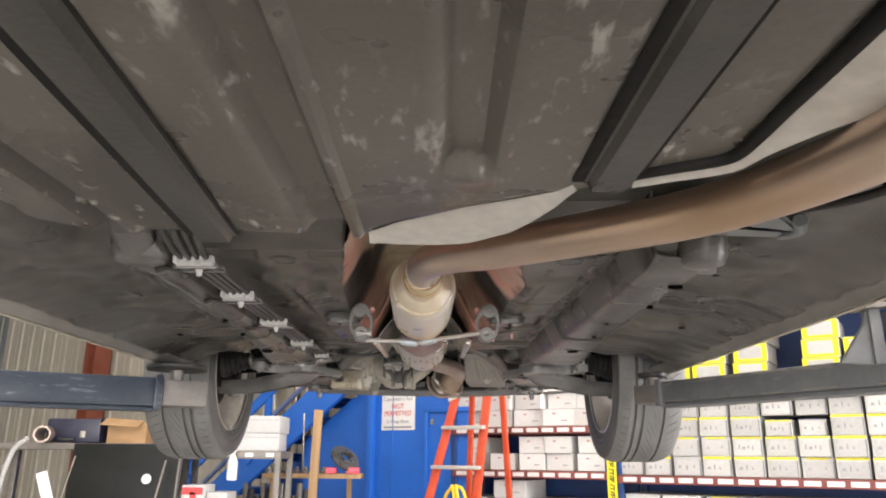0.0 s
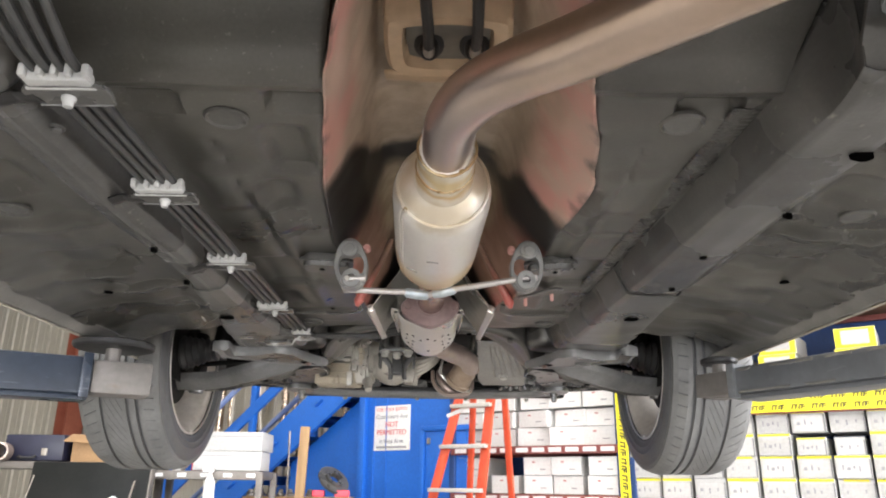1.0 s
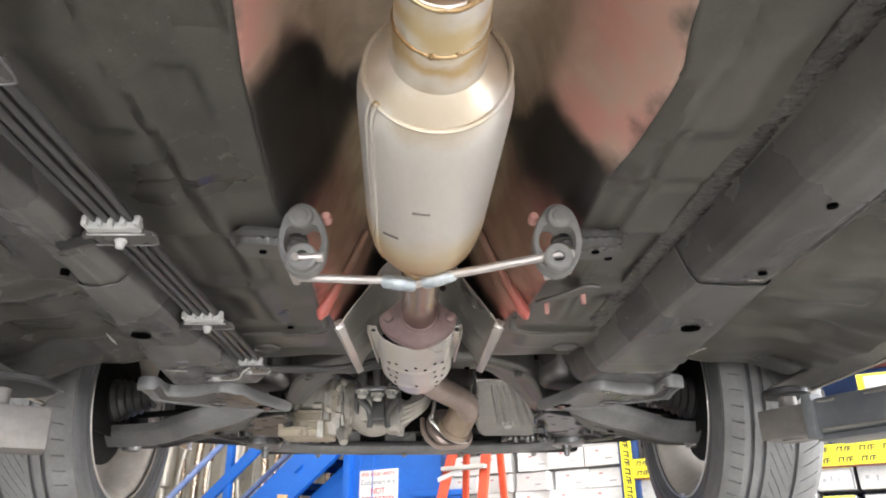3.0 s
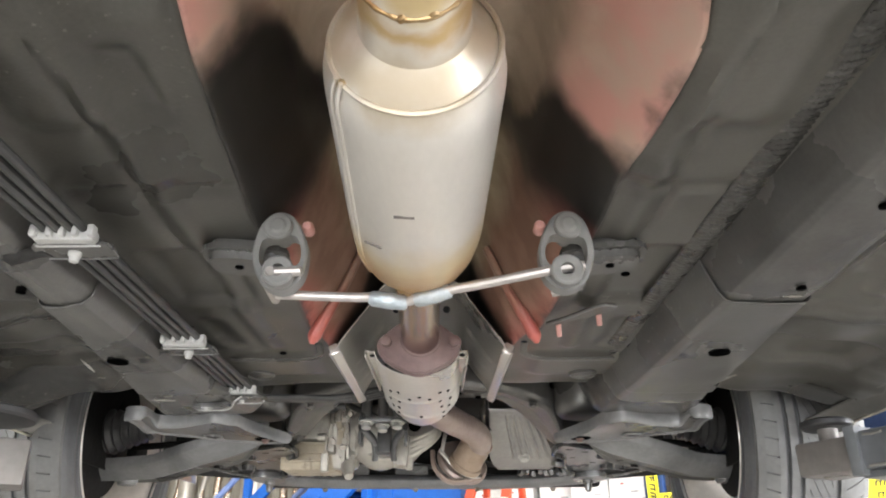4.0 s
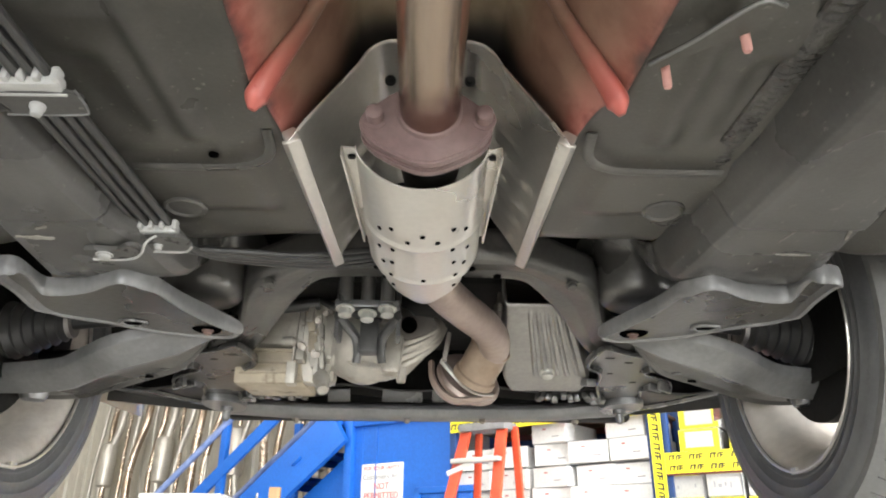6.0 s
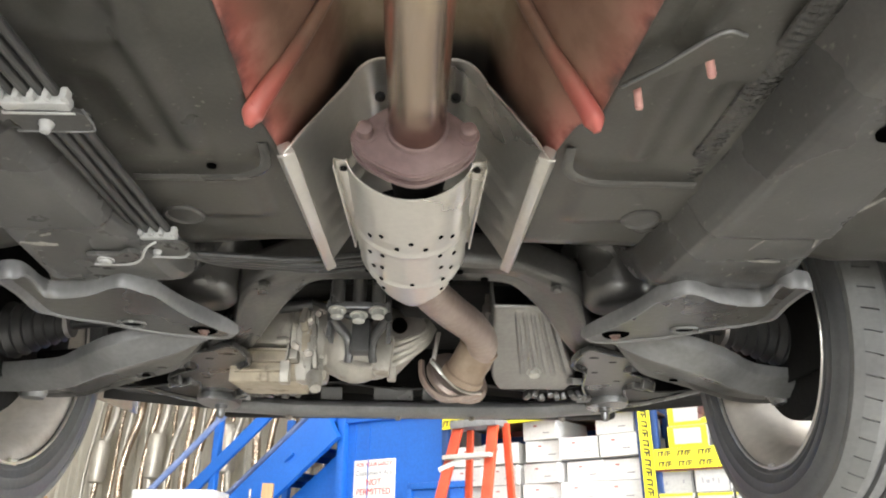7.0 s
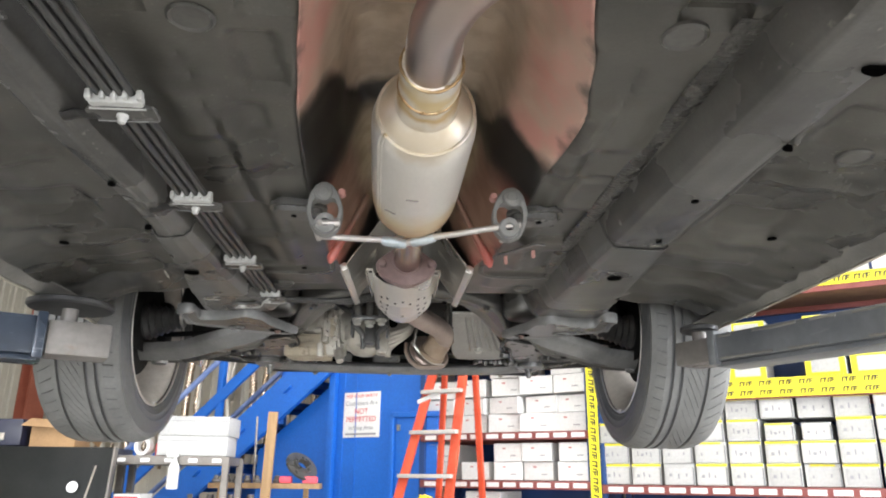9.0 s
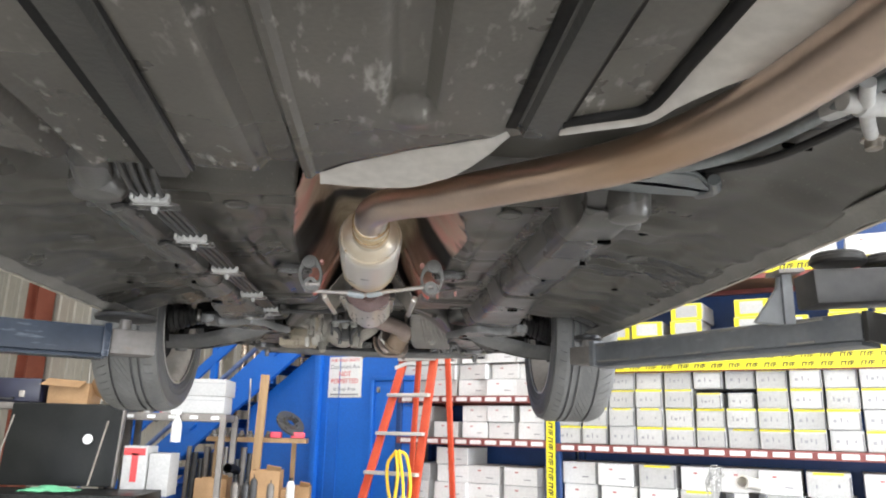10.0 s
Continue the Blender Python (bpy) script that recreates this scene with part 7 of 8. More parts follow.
for k in range(11):
    u = -3.2 - 0.28 * k
    tread = bpart("tread", box(u, 0.39, stair_z(u) - 0.02, 0.27, 0.86, 0.035, 0.004), M["blue"], st)
    bpart("nosing", box(u - 0.13, 0.39, stair_z(u) - 0.05, 0.02, 0.86, 0.09, 0.004), M["blue"], tread)
for k in range(4):
    u = -3.45 - 0.55 * k
    bpart("gusset", box(u, -0.1, stair_z(u) - 0.13, 0.1, 0.03, 0.02, 0.003, (0, -34, 0)), M["blue"], st)
for v in (-0.06, 0.84):
    for pu in (-4.36, -5.6):
        bpart("rail_post", box(pu, v, stair_z(pu) + 0.45, 0.075, 0.05, 1.1, 0.006), M["blue"], st)
    bpart("handrail", tube([(-3.0, v - 0.02, stair_z(-3.0) + 0.86), (-6.4, v - 0.02, stair_z(-6.4) + 0.86)], 0.03, 12, 2), M["rail_blue"], st, "scuffed grey-blue handrail")
    bpart("mid_rail", box(-4.7, v - 0.02, stair_z(-4.7) + 0.45, 4.1, 0.03, 0.11, 0.004, (0, -math.degrees(math.atan(0.68)), 0)), M["blue"], st)

uw = bmesh.new()
uvs = [uw.verts.new(c) for c in ((-2.98, 0.1, 0), (-3.95, 0.1, 0), (-3.95, 0.1, 1.45), (-2.98, 0.1, 2.1))]
uw.faces.new(uvs)
g = bmesh.ops.extrude_face_region(uw, geom=uw.faces[:])
bmesh.ops.translate(uw, vec=(0, 0.05, 0), verts=[v for v in g["geom"] if isinstance(v, bmesh.types.BMVert)])
bpart("under_stair_panel", uw, M["blue"], en, "blue panel under the stair")

sg = thing("safety_sign", BM @ Matrix.Translation((-2.68, 0.03, 1.76)), "white safety sign with red and dark lettering", "sign")
bpart("board", box(-2.68, 0.034, 1.745, 0.4, 0.006, 0.39, 0.002), M["sign"], sg)


def lettering(body, u, v, z, size, mat, parent, m=BM, upright=True, name="lettering"):
    cu = bpy.data.curves.new(name, "FONT")
    cu.body, cu.size, cu.align_x, cu.extrude = body, size, "CENTER", 0.0008
    ob = new(name, cu)
    cu.materials.append(mat)
    ob.parent = parent
    ob.matrix_parent_inverse = PLACED[parent].inverted()
    ob.matrix_basis = m @ Matrix.Translation((u, v, z)) @ Matrix.Rotation(radians(90), 4, "X")
    return ob


for body, z, size, mat in (("FOR YOUR SAFETY", 1.892, 0.04, "red_ink"), ("Customers Are", 1.825, 0.056, "grey_ink"), ("NOT", 1.752, 0.066, "red_ink"), ("PERMITTED", 1.685, 0.064, "red_ink"), ("in Shop Area", 1.615, 0.05, "grey_ink")):
    lettering(body, -2.68, 0.029, z, size, M[mat], sg)
bpart("fine_print", box(-2.68, 0.03, 1.578, 0.33, 0.003, 0.016), M["grey_ink"], sg)

# shelving with stacked cartons
def shelf_unit(name, u0, u1, depth, levels, lab):
    t = thing(name, BM @ Matrix.Translation(((u0 + u1) / 2, depth / 2, 0)), lab, "shelving", "shelving units")
    for u in (u0, u1):
        for v in (0.02, depth):
            bpart("upright", box(u, v, 1.5, 0.05, 0.05, 3.0, 0.004), M["shelf_blue"], t)
    for z in levels:
        bpart("beam", box((u0 + u1) / 2, -0.01, z - 0.03, u1 - u0, 0.03, 0.06, 0.004), M["shelf_red"], t, "maroon shelf beam with price tags")
        bpart("beam", box((u0 + u1) / 2, depth, z - 0.03, u1 - u0, 0.03, 0.06, 0.004), M["shelf_red"], t)
        deck = bpart("deck", box((u0 + u1) / 2, depth / 2, z - 0.012, u1 - u0, depth - 0.03, 0.02, 0.003), M["shelf_deck"], t)
        n = int((u1 - u0) / 0.14)
        for k in range(n):
            if z < 1.6:
                bpart("price_tag", box(u0 + 0.1 + 0.14 * k, -0.029, z - 0.03, 0.105, 0.003, 0.034), M["shelf_tag"], deck)
    bpart("back_panel", box((u0 + u1) / 2, depth + 0.05, 1.5, u1 - u0, 0.01, 3.0), M["shelf_blue"], t, "dark blue backing")
    return t


sm = shelf_unit("shelving", -2.02, -0.58, 0.6, (0.55, 1.205, 1.56, 2.17), "dark shelving with white cartons and maroon beams")
sr = shelf_unit("shelving", -0.5, 2.9, 0.6, (0.55, 1.185, 1.79, 2.46), "long shelving filled with white and yellow cartons")


def tape_marks(parent, u, v, z, w, h, vertical=False, m=BM, rows=1, gap=0.115):
    """Yellow strip with a row of black zigzag marks."""
    if vertical:
        bpart("yellow_strip", box(u, v, z, w, 0.004, h), M["yellow"], parent, "yellow strip with black marks")
    else:
        bpart("yellow_strip", box(u, v, z, w, 0.004, h), M["yellow"], parent, "yellow strip with black marks")
    own = None
    rh = h / rows if not vertical else w
    if not vertical:
        n = int(w / gap)
        cells = [(u - w / 2 + gap * (k + 0.5), z - h / 2 + rh * (r + 0.5)) for k in range(n) for r in range(rows)]
    else:
        n = int(h / gap)
        cells = [(u, z - h / 2 + gap * (k + 0.5)) for k in range(n)]
    s, wx = rh * 0.62, 1.45
    for cu_, cz in cells:
        bars = [(-0.62, -0.04, 0.14, 0.8, 12), (-0.32, 0.3, 0.6, 0.2, 0), (-0.22, -0.06, 0.14, 0.72, 12), (0.14, -0.06, 0.14, 0.72, 12), (0.5, 0.3, 0.6, 0.2, 0), (0.42, -0.1, 0.14, 0.7, 12), (0.62, -0.06, 0.3, 0.17, 0)]
        for bx, bz, bw, bh, tilt in bars:
            if vertical:
                own = box(cu_ + bz * s, v - 0.003, cz - bx * s * wx, bh * s, 0.002, bw * s * wx, 0, (0, tilt, 0), own)
            else:
                own = box(cu_ + bx * s * wx, v - 0.003, cz + bz * s, bw * s * wx, 0.002, bh * s, 0, (0, tilt, 0), own)
    if own:
        tagged(bpart("strip_print", own, M["ink"], parent, "black printed pattern"), kind="stuff")


tape_marks(sr, 1.2, -0.03, 1.8, 3.4, 0.12, rows=2, gap=0.12)
tape_marks(sr, 1.2, -0.03, 2.47, 3.4, 0.07)
tape_marks(sm, -1.3, -0.034, 2.14, 1.44, 0.08)
tape_marks(sr, -0.54, -0.035, 1.5, 0.075, 1.9, vertical=True)

rng = random.Random(4)


def carton(w, d, h, style):
    """White carton standing on its base at the origin, its label side towards -y."""
    own = box(0, d / 2, h / 2, w, d, h, 0.003, seg=1)
    ob = new("carton", mesh_of("carton", own, M["plain_carton" if style == "plain" else "carton"]))
    PLACED[ob] = Matrix()
    part("lid_edge", box(0, -0.0015, h * 0.985, w * 1.005, 0.003, 0.003), M["faint_ink"], ob, local=True)
    if style.startswith("label"):
        var = int(style[-1])
        part("box_end", box(0.0, -0.0016, h * 0.43, w * 0.86, 0.003, h * 0.72), M["carton"], ob, local=True)
        if var != 3:
            part("label_band", box(0, -0.0012, h * 0.94, w * (0.98, 0.98, 0.7)[var], 0.003, h * (0.13, 0.1, 0.11)[var]), M["yellow"], ob, "yellow band", local=True)
        own = None
        for k in range((3, 4, 2, 3)[var]):
            own = box((-0.28 + (0.19, 0.15, 0.5, 0.26)[var] * k) * w, -0.0042, h * (0.42 + 0.05 * ((k + var) % 2)), w * (0.045 + 0.05 * ((k * 2 + var) % 3 == 0)), 0.002, h * (0.14 + 0.1 * ((k + var) % 3 == 1)), 0, None, own)
        tagged(part("print", own, M["faint_ink"], ob, local=True), kind="stuff")
        part("side_strip", box(w * 0.47, -0.0012, h * 0.42, w * 0.05, 0.003, h * 0.8), M["grey_carton"], ob, local=True)
    elif style == "plain":
        part("logo", box(-w * 0.12, -0.0014, h * 0.72, w * 0.1, 0.002, h * 0.075), M["mark_red"], ob, "small red mark", local=True)
        part("print", box(w * 0.2, -0.0014, h * 0.32, w * 0.2, 0.002, h * 0.05), M["grey_ink"], ob, local=True)
    elif style == "yellow":
        part("yellow_end", box(0, -0.0014, h / 2, w * 0.985, 0.003, h * 0.97), M["yellow"], ob, "yellow printed end", local=True)
        part("label", box(0, -0.0035, h * 0.52, w * 0.68, 0.003, h * 0.7), M["carton"], ob, local=True)
    return ob


kinds = {}


def put(style, w, d, h, u, v, z, turn=0.0, label="", cat="box", group="cartons on the shelves"):
    key = (style, round(w, 3), round(d, 3), round(h, 3))
    m = BM @ Matrix.Translation((u, v, z)) @ Matrix.Rotation(radians(turn), 4, "Z")
    if key not in kinds:
        ob = carton(w, d, h, style)
        ob.matrix_basis = m
        tagged(ob, label, cat, group)
        kinds[key] = ob
        return ob
    return copy_thing(kinds[key], m)


WL, YL, PL = "white carton with a yellow band and printed end", "yellow and white printed carton", "plain white carton with a small red mark"
# four rows of banded cartons on the long shelf
for r in range(4):
    for k in range(13):
        u = -0.40 + 0.2165 * k
        small = r == 2 and k in (5, 6)
        put("label%d" % rng.choice((0, 0, 0, 1, 1, 2, 3)), 0.17 if small else 0.2, 0.4, 0.11 if small else 0.138, u + rng.uniform(-0.004, 0.004), rng.uniform(-0.012, 0.03), 1.188 + 0.1395 * r, rng.uniform(-1.6, 1.6), WL)
# the shelf above, partly empty
for k, (u, n) in enumerate(((-0.3, 2), (-0.02, 2), (0.24, 2), (0.53, 3), (1.0, 3), (1.26, 2), (1.62, 3), (1.9, 3), (2.2, 3), (2.5, 2))):
    for j in range(n):
        put("yellow", 0.235, 0.38, 0.13, u + 0.01 * j, 0.02 + 0.03 * (k % 2), 1.865 + 0.131 * j, rng.uniform(-3, 3), YL)
for k, u in enumerate((0.9, 1.2, 1.48, 1.8, 2.1, 2.45)):
    put("plain", 0.26, 0.36, 0.15, u, 0.03, 2.52, rng.uniform(-3, 3), PL)
# below: loose white cartons
for k, (u, n) in enumerate(((-0.33, 3), (-0.03, 3), (0.27, 3), (0.56, 3), (0.84, 3), (1.13, 3), (1.43, 3), (1.74, 3), (2.05, 3), (2.4, 3))):
    for j in range(n):
        put("plain" if (k + j) % 4 else "label2", 0.27, 0.4, 0.165, u + rng.uniform(-0.02, 0.02), 0.02 + rng.uniform(0, 0.06), 0.552 + 0.166 * j, rng.uniform(-3, 3), PL if (k + j) % 4 else WL)
# middle shelf: stacks of plain cartons at three levels
for k, (u, n) in enumerate(((-1.86, 3), (-1.58, 3), (-1.29, 4), (-1.0, 3), (-0.74, 4))):
    for j in range(n):
        put("plain", 0.265, 0.42, 0.128 if j % 2 else 0.14, u + rng.uniform(-0.02, 0.02), 0.02 + rng.uniform(0, 0.05), 1.563 + 0.141 * j, rng.uniform(-9, 9), PL)
for k, (u, n) in enumerate(((-1.86, 2), (-1.55, 1), (-1.26, 2), (-1.0, 2), (-0.72, 2))):
    for j in range(n):
        put("plain", 0.235, 0.42, 0.135, u + rng.uniform(-0.01, 0.01), 0.0 + rng.uniform(0, 0.04), 1.208 + 0.136 * j, rng.uniform(-3, 3), PL)
for k, (u, n) in enumerate(((-1.86, 3), (-1.5, 4), (-1.2, 3), (-0.86, 3))):
    for j in range(n):
        put("plain", 0.3, 0.42, 0.142, u + rng.uniform(-0.02, 0.02), 0.02 + rng.uniform(0, 0.06), 0.553 + 0.143 * j, rng.uniform(-4, 4), PL)

# orange step ladder
lad = thing("step_ladder", BM @ Matrix.Translation((-1.65, -0.5, 0)), "orange fibreglass step ladder with aluminium treads", "ladder")
for (u0, u1) in ((-2.08, -1.66), (-1.47, -1.40)):
    a, b = Vector((u0, -0.75, 0.0)), Vector((u1, -0.4, 2.05))
    d = b - a
    tilt = math.degrees(math.atan2(d.x, d.z))
    lean = -math.degrees(math.atan2(d.y, d.z))
    c = (a + b) / 2
    bpart("front_rail", box(c.x, c.y, c.z, 0.07, 0.028, d.length, 0.004, (lean, tilt, 0)), M["orange"], lad)
    a2 = Vector((u0 + (0.2 if u0 < -1.8 else 0.1), -0.05, 0.0))
    b2 = b + Vector((0.045, 0.08, 0))
    d = b2 - a2
    c = (a2 + b2) / 2
    bpart("rear_rail", box(c.x, c.y, c.z, 0.045, 0.028, d.length, 0.004, (-math.degrees(math.atan2(d.y, d.z)), math.degrees(math.atan2(d.x, d.z)), 0)), M["orange"], lad)
for z in (0.3, 0.6, 0.92, 1.23, 1.54, 1.84):
    t = z / 2.05
    u0, u1 = -2.08 + 0.42 * t, -1.47 + 0.07 * t
    bpart("tread", box((u0 + u1) / 2, -0.75 + 0.35 * t - 0.02, z, u1 - u0 + 0.05, 0.085, 0.028, 0.004), M["ladder_alu"], lad)
bpart("top_cap", box(-1.53, -0.36, 2.05, 0.34, 0.18, 0.05, 0.012), M["grey_carton"], lad)
bpart("strap", box(-1.68, -0.46, 1.8, 0.2, 0.01, 0.03, 0.002, (0, -18, 0)), M["paper"], lad)
cord = thing("extension_cord", BM @ Matrix.Translation((-1.5, -0.7, 0.6)), "yellow extension cord hanging in loops", "cord")
bpart("loop", tube([(-1.56, -0.72, 1.1), (-1.64, -0.72, 0.98), (-1.6, -0.73, 0.75), (-1.5, -0.73, 0.6), (-1.42, -0.72, 0.8), (-1.46, -0.72, 1.05), (-1.54, -0.72, 1.1)], 0.013, 8, 6), M["cord_yellow"], cord)
bpart("loop", tube([(-1.55, -0.74, 1.1), (-1.52, -0.75, 0.9), (-1.56, -0.75, 0.6), (-1.5, -0.75, 0.5), (-1.47, -0.74, 0.8), (-1.52, -0.74, 1.1)], 0.013, 8, 6), M["cord_yellow"], cord)

# ---- benches and clutter on the left ----
ch = thing("tool_chest", (-2.28, 6.9, 0), "black tool chest with its lid propped open", "tool chest")
bm = box(-2.12, 6.62, 0.42, 1.16, 0.55, 0.76, 0.01)
cb = part("cabinet", bm, M["chest"], ch)
for k in range(4):
    d = part("drawer", box(-2.12, 6.34, 0.15 + 0.17 * k, 1.1, 0.02, 0.155, 0.005), M["chest"], ch)
    part("drawer_pull", box(-2.12, 6.325, 0.2 + 0.17 * k, 0.9, 0.015, 0.02, 0.004), M["steel"], d)
part("lid", box(-2.28, 6.92, 1.1, 0.82, 0.035, 0.58, 0.008, (-6, 0, 0)), M["chest"], ch, "black lid standing open")
part("lid_rim", box(-1.875, 6.89, 1.1, 0.012, 0.06, 0.58, 0.003, (-6, 0, 0)), M["steel"], ch)
part("gas_strut", tube([(-1.98, 6.66, 0.83), (-1.97, 6.87, 1.27)], 0.006, 10, 2), M["bolt"], ch)
part("gas_strut", tube([(-2.64, 6.66, 0.83), (-2.64, 6.87, 1.3)], 0.005, 10, 2), M["bolt"], ch)
part("sticker", lathe([(0.0, 0), (0.035, 0), (0.035, 0.002), (0, 0.002)], (-2.1, 6.872, 1.14), (0, -1, 0.1), 20), M["paper"], ch, "round white sticker")
rag = solo("rag", grid(16, 16, lambda u, v: (-2.38 + 0.36 * u, 6.5 + 0.2 * v, 0.805 + 0.03 * math.sin(math.pi * u) * math.sin(math.pi * v) + 0.012 * noise.noise((u * 6, v * 6, 2)))), M["green"], "crumpled green rag on the tool chest", "rag")
hs = thing("air_hose", (-2.56, 6.3, 0), "coiled red air hose hanging beside the chest", "hose")
for k in range(4):
    part("coil", tube([(-2.62 + 0.012 * k, 6.42, 1.02), (-2.55 + 0.012 * k, 6.4, 0.95), (-2.5 + 0.014 * k, 6.4, 0.75), (-2.5 + 0.012 * k, 6.4, 0.4)], 0.011, 8, 6), M["hose_red"], hs)
tg = solo("paper_tag", box(-2.6, 6.42, 1.1, 0.07, 0.004, 0.2, 0.001, (0, -20, 10)), M["paper"], "white paper tag hanging on a cord", "tag")
# rear bench carrying cases
bn = thing("workbench", (-2.4, 7.35, 0), "dark steel workbench behind the tool chest", "workbench")
part("top", box(-2.75, 7.35, 1.37, 1.5, 0.5, 0.05, 0.006), M["steel"], bn)
for lx in (-3.45, -2.05):
    part("leg", box(lx, 7.15, 0.67, 0.05, 0.05, 1.34, 0.004), M["steel"], bn)
    part("leg", box(lx, 7.55, 0.67, 0.05, 0.05, 1.34, 0.004), M["steel"], bn)
cs = thing("tool_case", (-2.82, 7.3, 1.395), "dark navy plastic tool case on the bench", "case")
part("shell", box(-2.82, 7.3, 1.49, 0.42, 0.3, 0.18, 0.015), M["navy_box"], cs)
part("latch", box(-2.74, 7.145, 1.46, 0.04, 0.012, 0.05, 0.003), M["bolt"], cs)
part("handle", tube([(-2.9, 7.14, 1.43), (-2.9, 7.11, 1.42), (-2.8, 7.11, 1.42), (-2.8, 7.14, 1.43)], 0.009, 8, 4), M["black"], cs)
cbx = thing("cardboard_box", (-2.35, 7.3, 1.395), "open brown cardboard box with torn flaps", "box")
bm = box(-2.42, 7.2, 1.475, 0.3, 0.006, 0.16)
for a in ((-2.42, 7.46, 1.475, 0.3, 0.006, 0.16), (-2.57, 7.33, 1.475, 0.006, 0.26, 0.16), (-2.27, 7.33, 1.475, 0.006, 0.26, 0.16), (-2.42, 7.33, 1.398, 0.3, 0.26, 0.006)):
    box(*a, 0, None, bm)
part("carton_body", bm, M["card"], cbx)
part("flap", box(-2.19, 7.26, 1.5, 0.2, 0.2, 0.005, 0, (-30, 35, 12)), M["card"], cbx)
part("flap", box(-2.44, 7.14, 1.55, 0.29, 0.13, 0.005, 0, (25, 4, 0)), M["card"], cbx)
# open metal shelf with white cartons
ms = thing("metal_shelf", (-1.58, 7.2, 0), "bare steel shelf unit with an angle-iron edge", "shelf")
part("top", box(-1.6, 7.35, 1.315, 0.8, 0.5, 0.06, 0.005), M["steel"], ms)
part("lower_shelf", box(-1.6, 7.35, 0.6, 0.8, 0.5, 0.04, 0.005), M["steel"], ms)
for lx in (-1.98, -1.2):
    for ly in (7.12, 7.58):
        part("post", box(lx, ly, 0.67, 0.045, 0.045, 1.34, 0.003), M["steel"], ms)
for k in range(5):
    part("rim_label", box(-1.9 + 0.16 * k, 7.098, 1.315, 0.06, 0.003, 0.025), M["paper"], ms)
for j in range(2):
    cbn = solo("carton", box(0, 0, 0.066, 0.47, 0.34, 0.13, 0.004), M["carton"], "plain white carton stacked on the steel shelf", "box", "cartons on the steel shelf", m=pose(-1.44 + 0.01 * j, 7.27, 1.346 + 0.132 * j, 0, 0, 2 - 3 * j))
    part("lid_line", box(0, -0.172, 0.1, 0.46, 0.003, 0.003), M["grey_carton"], cbn, local=True)
sb = thing("spray_bottle", (-1.53, 7.07, 1.1), "milky plastic spray bottle hooked on the shelf edge", "bottle")
part("bottle", lathe([(0.0, 0), (0.036, 0), (0.038, 0.02), (0.038, 0.13), (0.028, 0.16), (0.014, 0.185), (0.014, 0.2)], (-1.53, 7.06, 1.13), "z", 20), M["milky"], sb)
part("trigger_head", box(-1.545, 7.06, 1.35, 0.075, 0.03, 0.035, 0.006), M["paper"], sb)
tr_ = thing("tape_roll", (-1.78, 7.18, 1.346), "roll of masking tape standing on edge", "tape")
part("roll", lathe([(0.04, -0.025), (0.06, -0.025), (0.06, 0.025), (0.04, 0.025), (0.04, -0.025)], (-1.78, 7.16, 1.406), (0.3, 1, 0), 28, cap=False), M["milky"], tr_)
rc = solo("red_canister", lathe([(0.0, 0), (0.04, 0), (0.04, 0.075), (0.03, 0.09), (0, 0.09)], (-1.67, 7.2, 1.346), "z", 20), M["red_plastic"], "small red canister on the shelf", "canister")
rbx = thing("parts_box", (-1.6, 6.95, 0.62), "white and red printed parts box", "box")
part("carton_body", box(-1.75, 7.0, 0.93, 0.17, 0.25, 0.34, 0.005), M["carton"], rbx)
part("red_panel", box(-1.755, 6.873, 1.06, 0.15, 0.004, 0.05), M["red_plastic"], rbx, "red printed panel")
part("red_stripe", box(-1.75, 6.873, 0.95, 0.045, 0.004, 0.2), M["red_plastic"], rbx)
rb2 = solo("white_box", box(-1.58, 7.02, 0.9, 0.15, 0.25, 0.3, 0.005), M["carton"], "plain white box on the lower shelf", "box")
# timber post and plank shelf with clutter
tp = solo("timber_post", box(-0.99, 7.5, 0.84, 0.07, 0.04, 1.68, 0.003, (0, 1.4, 0)), M["wood"], "bare pine timber post", "timber")
pk = thing("plank_shelf", (-0.95, 7.6, 1.1), "pine plank shelf with small car parts", "shelf")
part("plank", box(-1.02, 7.72, 1.15, 0.82, 0.24, 0.04, 0.003), M["wood"], pk)
for lx in (-1.4, -0.74):
    part("leg", box(lx, 7.9, 0.57, 0.04, 0.04, 1.13, 0.003), M["wood"], pk)
dsc = thing("brake_rotor", (-0.78, 7.68, 1.17), "worn grey brake rotor leaning on the shelf", "brake rotor")
part("disc", lathe([(0.045, 0), (0.13, 0), (0.13, 0.018), (0.075, 0.02), (0.07, 0.04), (0.045, 0.04), (0.045, 0)], (-0.76, 7.66, 1.285), (0.62, -0.6, 0.75), 36, cap=False), M["plate"], dsc)
for k in range(5):
    a = 2 * math.pi * k / 5
    part("bolt_hole", lathe([(0.008, 0), (0.008, 0.002)], Vector((-0.76, 7.66, 1.285)) + Vector((0.62, -0.6, 0.75)).normalized() * 0.042 + Vector((0.6, 0.62, 0)).normalized() * 0.058 * math.cos(a) + Vector((-0.54, 0.52, 0.86)).normalized() * 0.058 * math.sin(a), (0.62, -0.6, 0.75), 10), M["black_part_shade"], dsc)
for px, w in ((-0.86, 0.09), (-0.68, 0.11)):
    solo("pink_tray", box(px, 7.62, 1.195, w, 0.08, 0.05, 0.012), M["pink"], "small pink plastic tray on the plank", "tray", "trays on the plank")
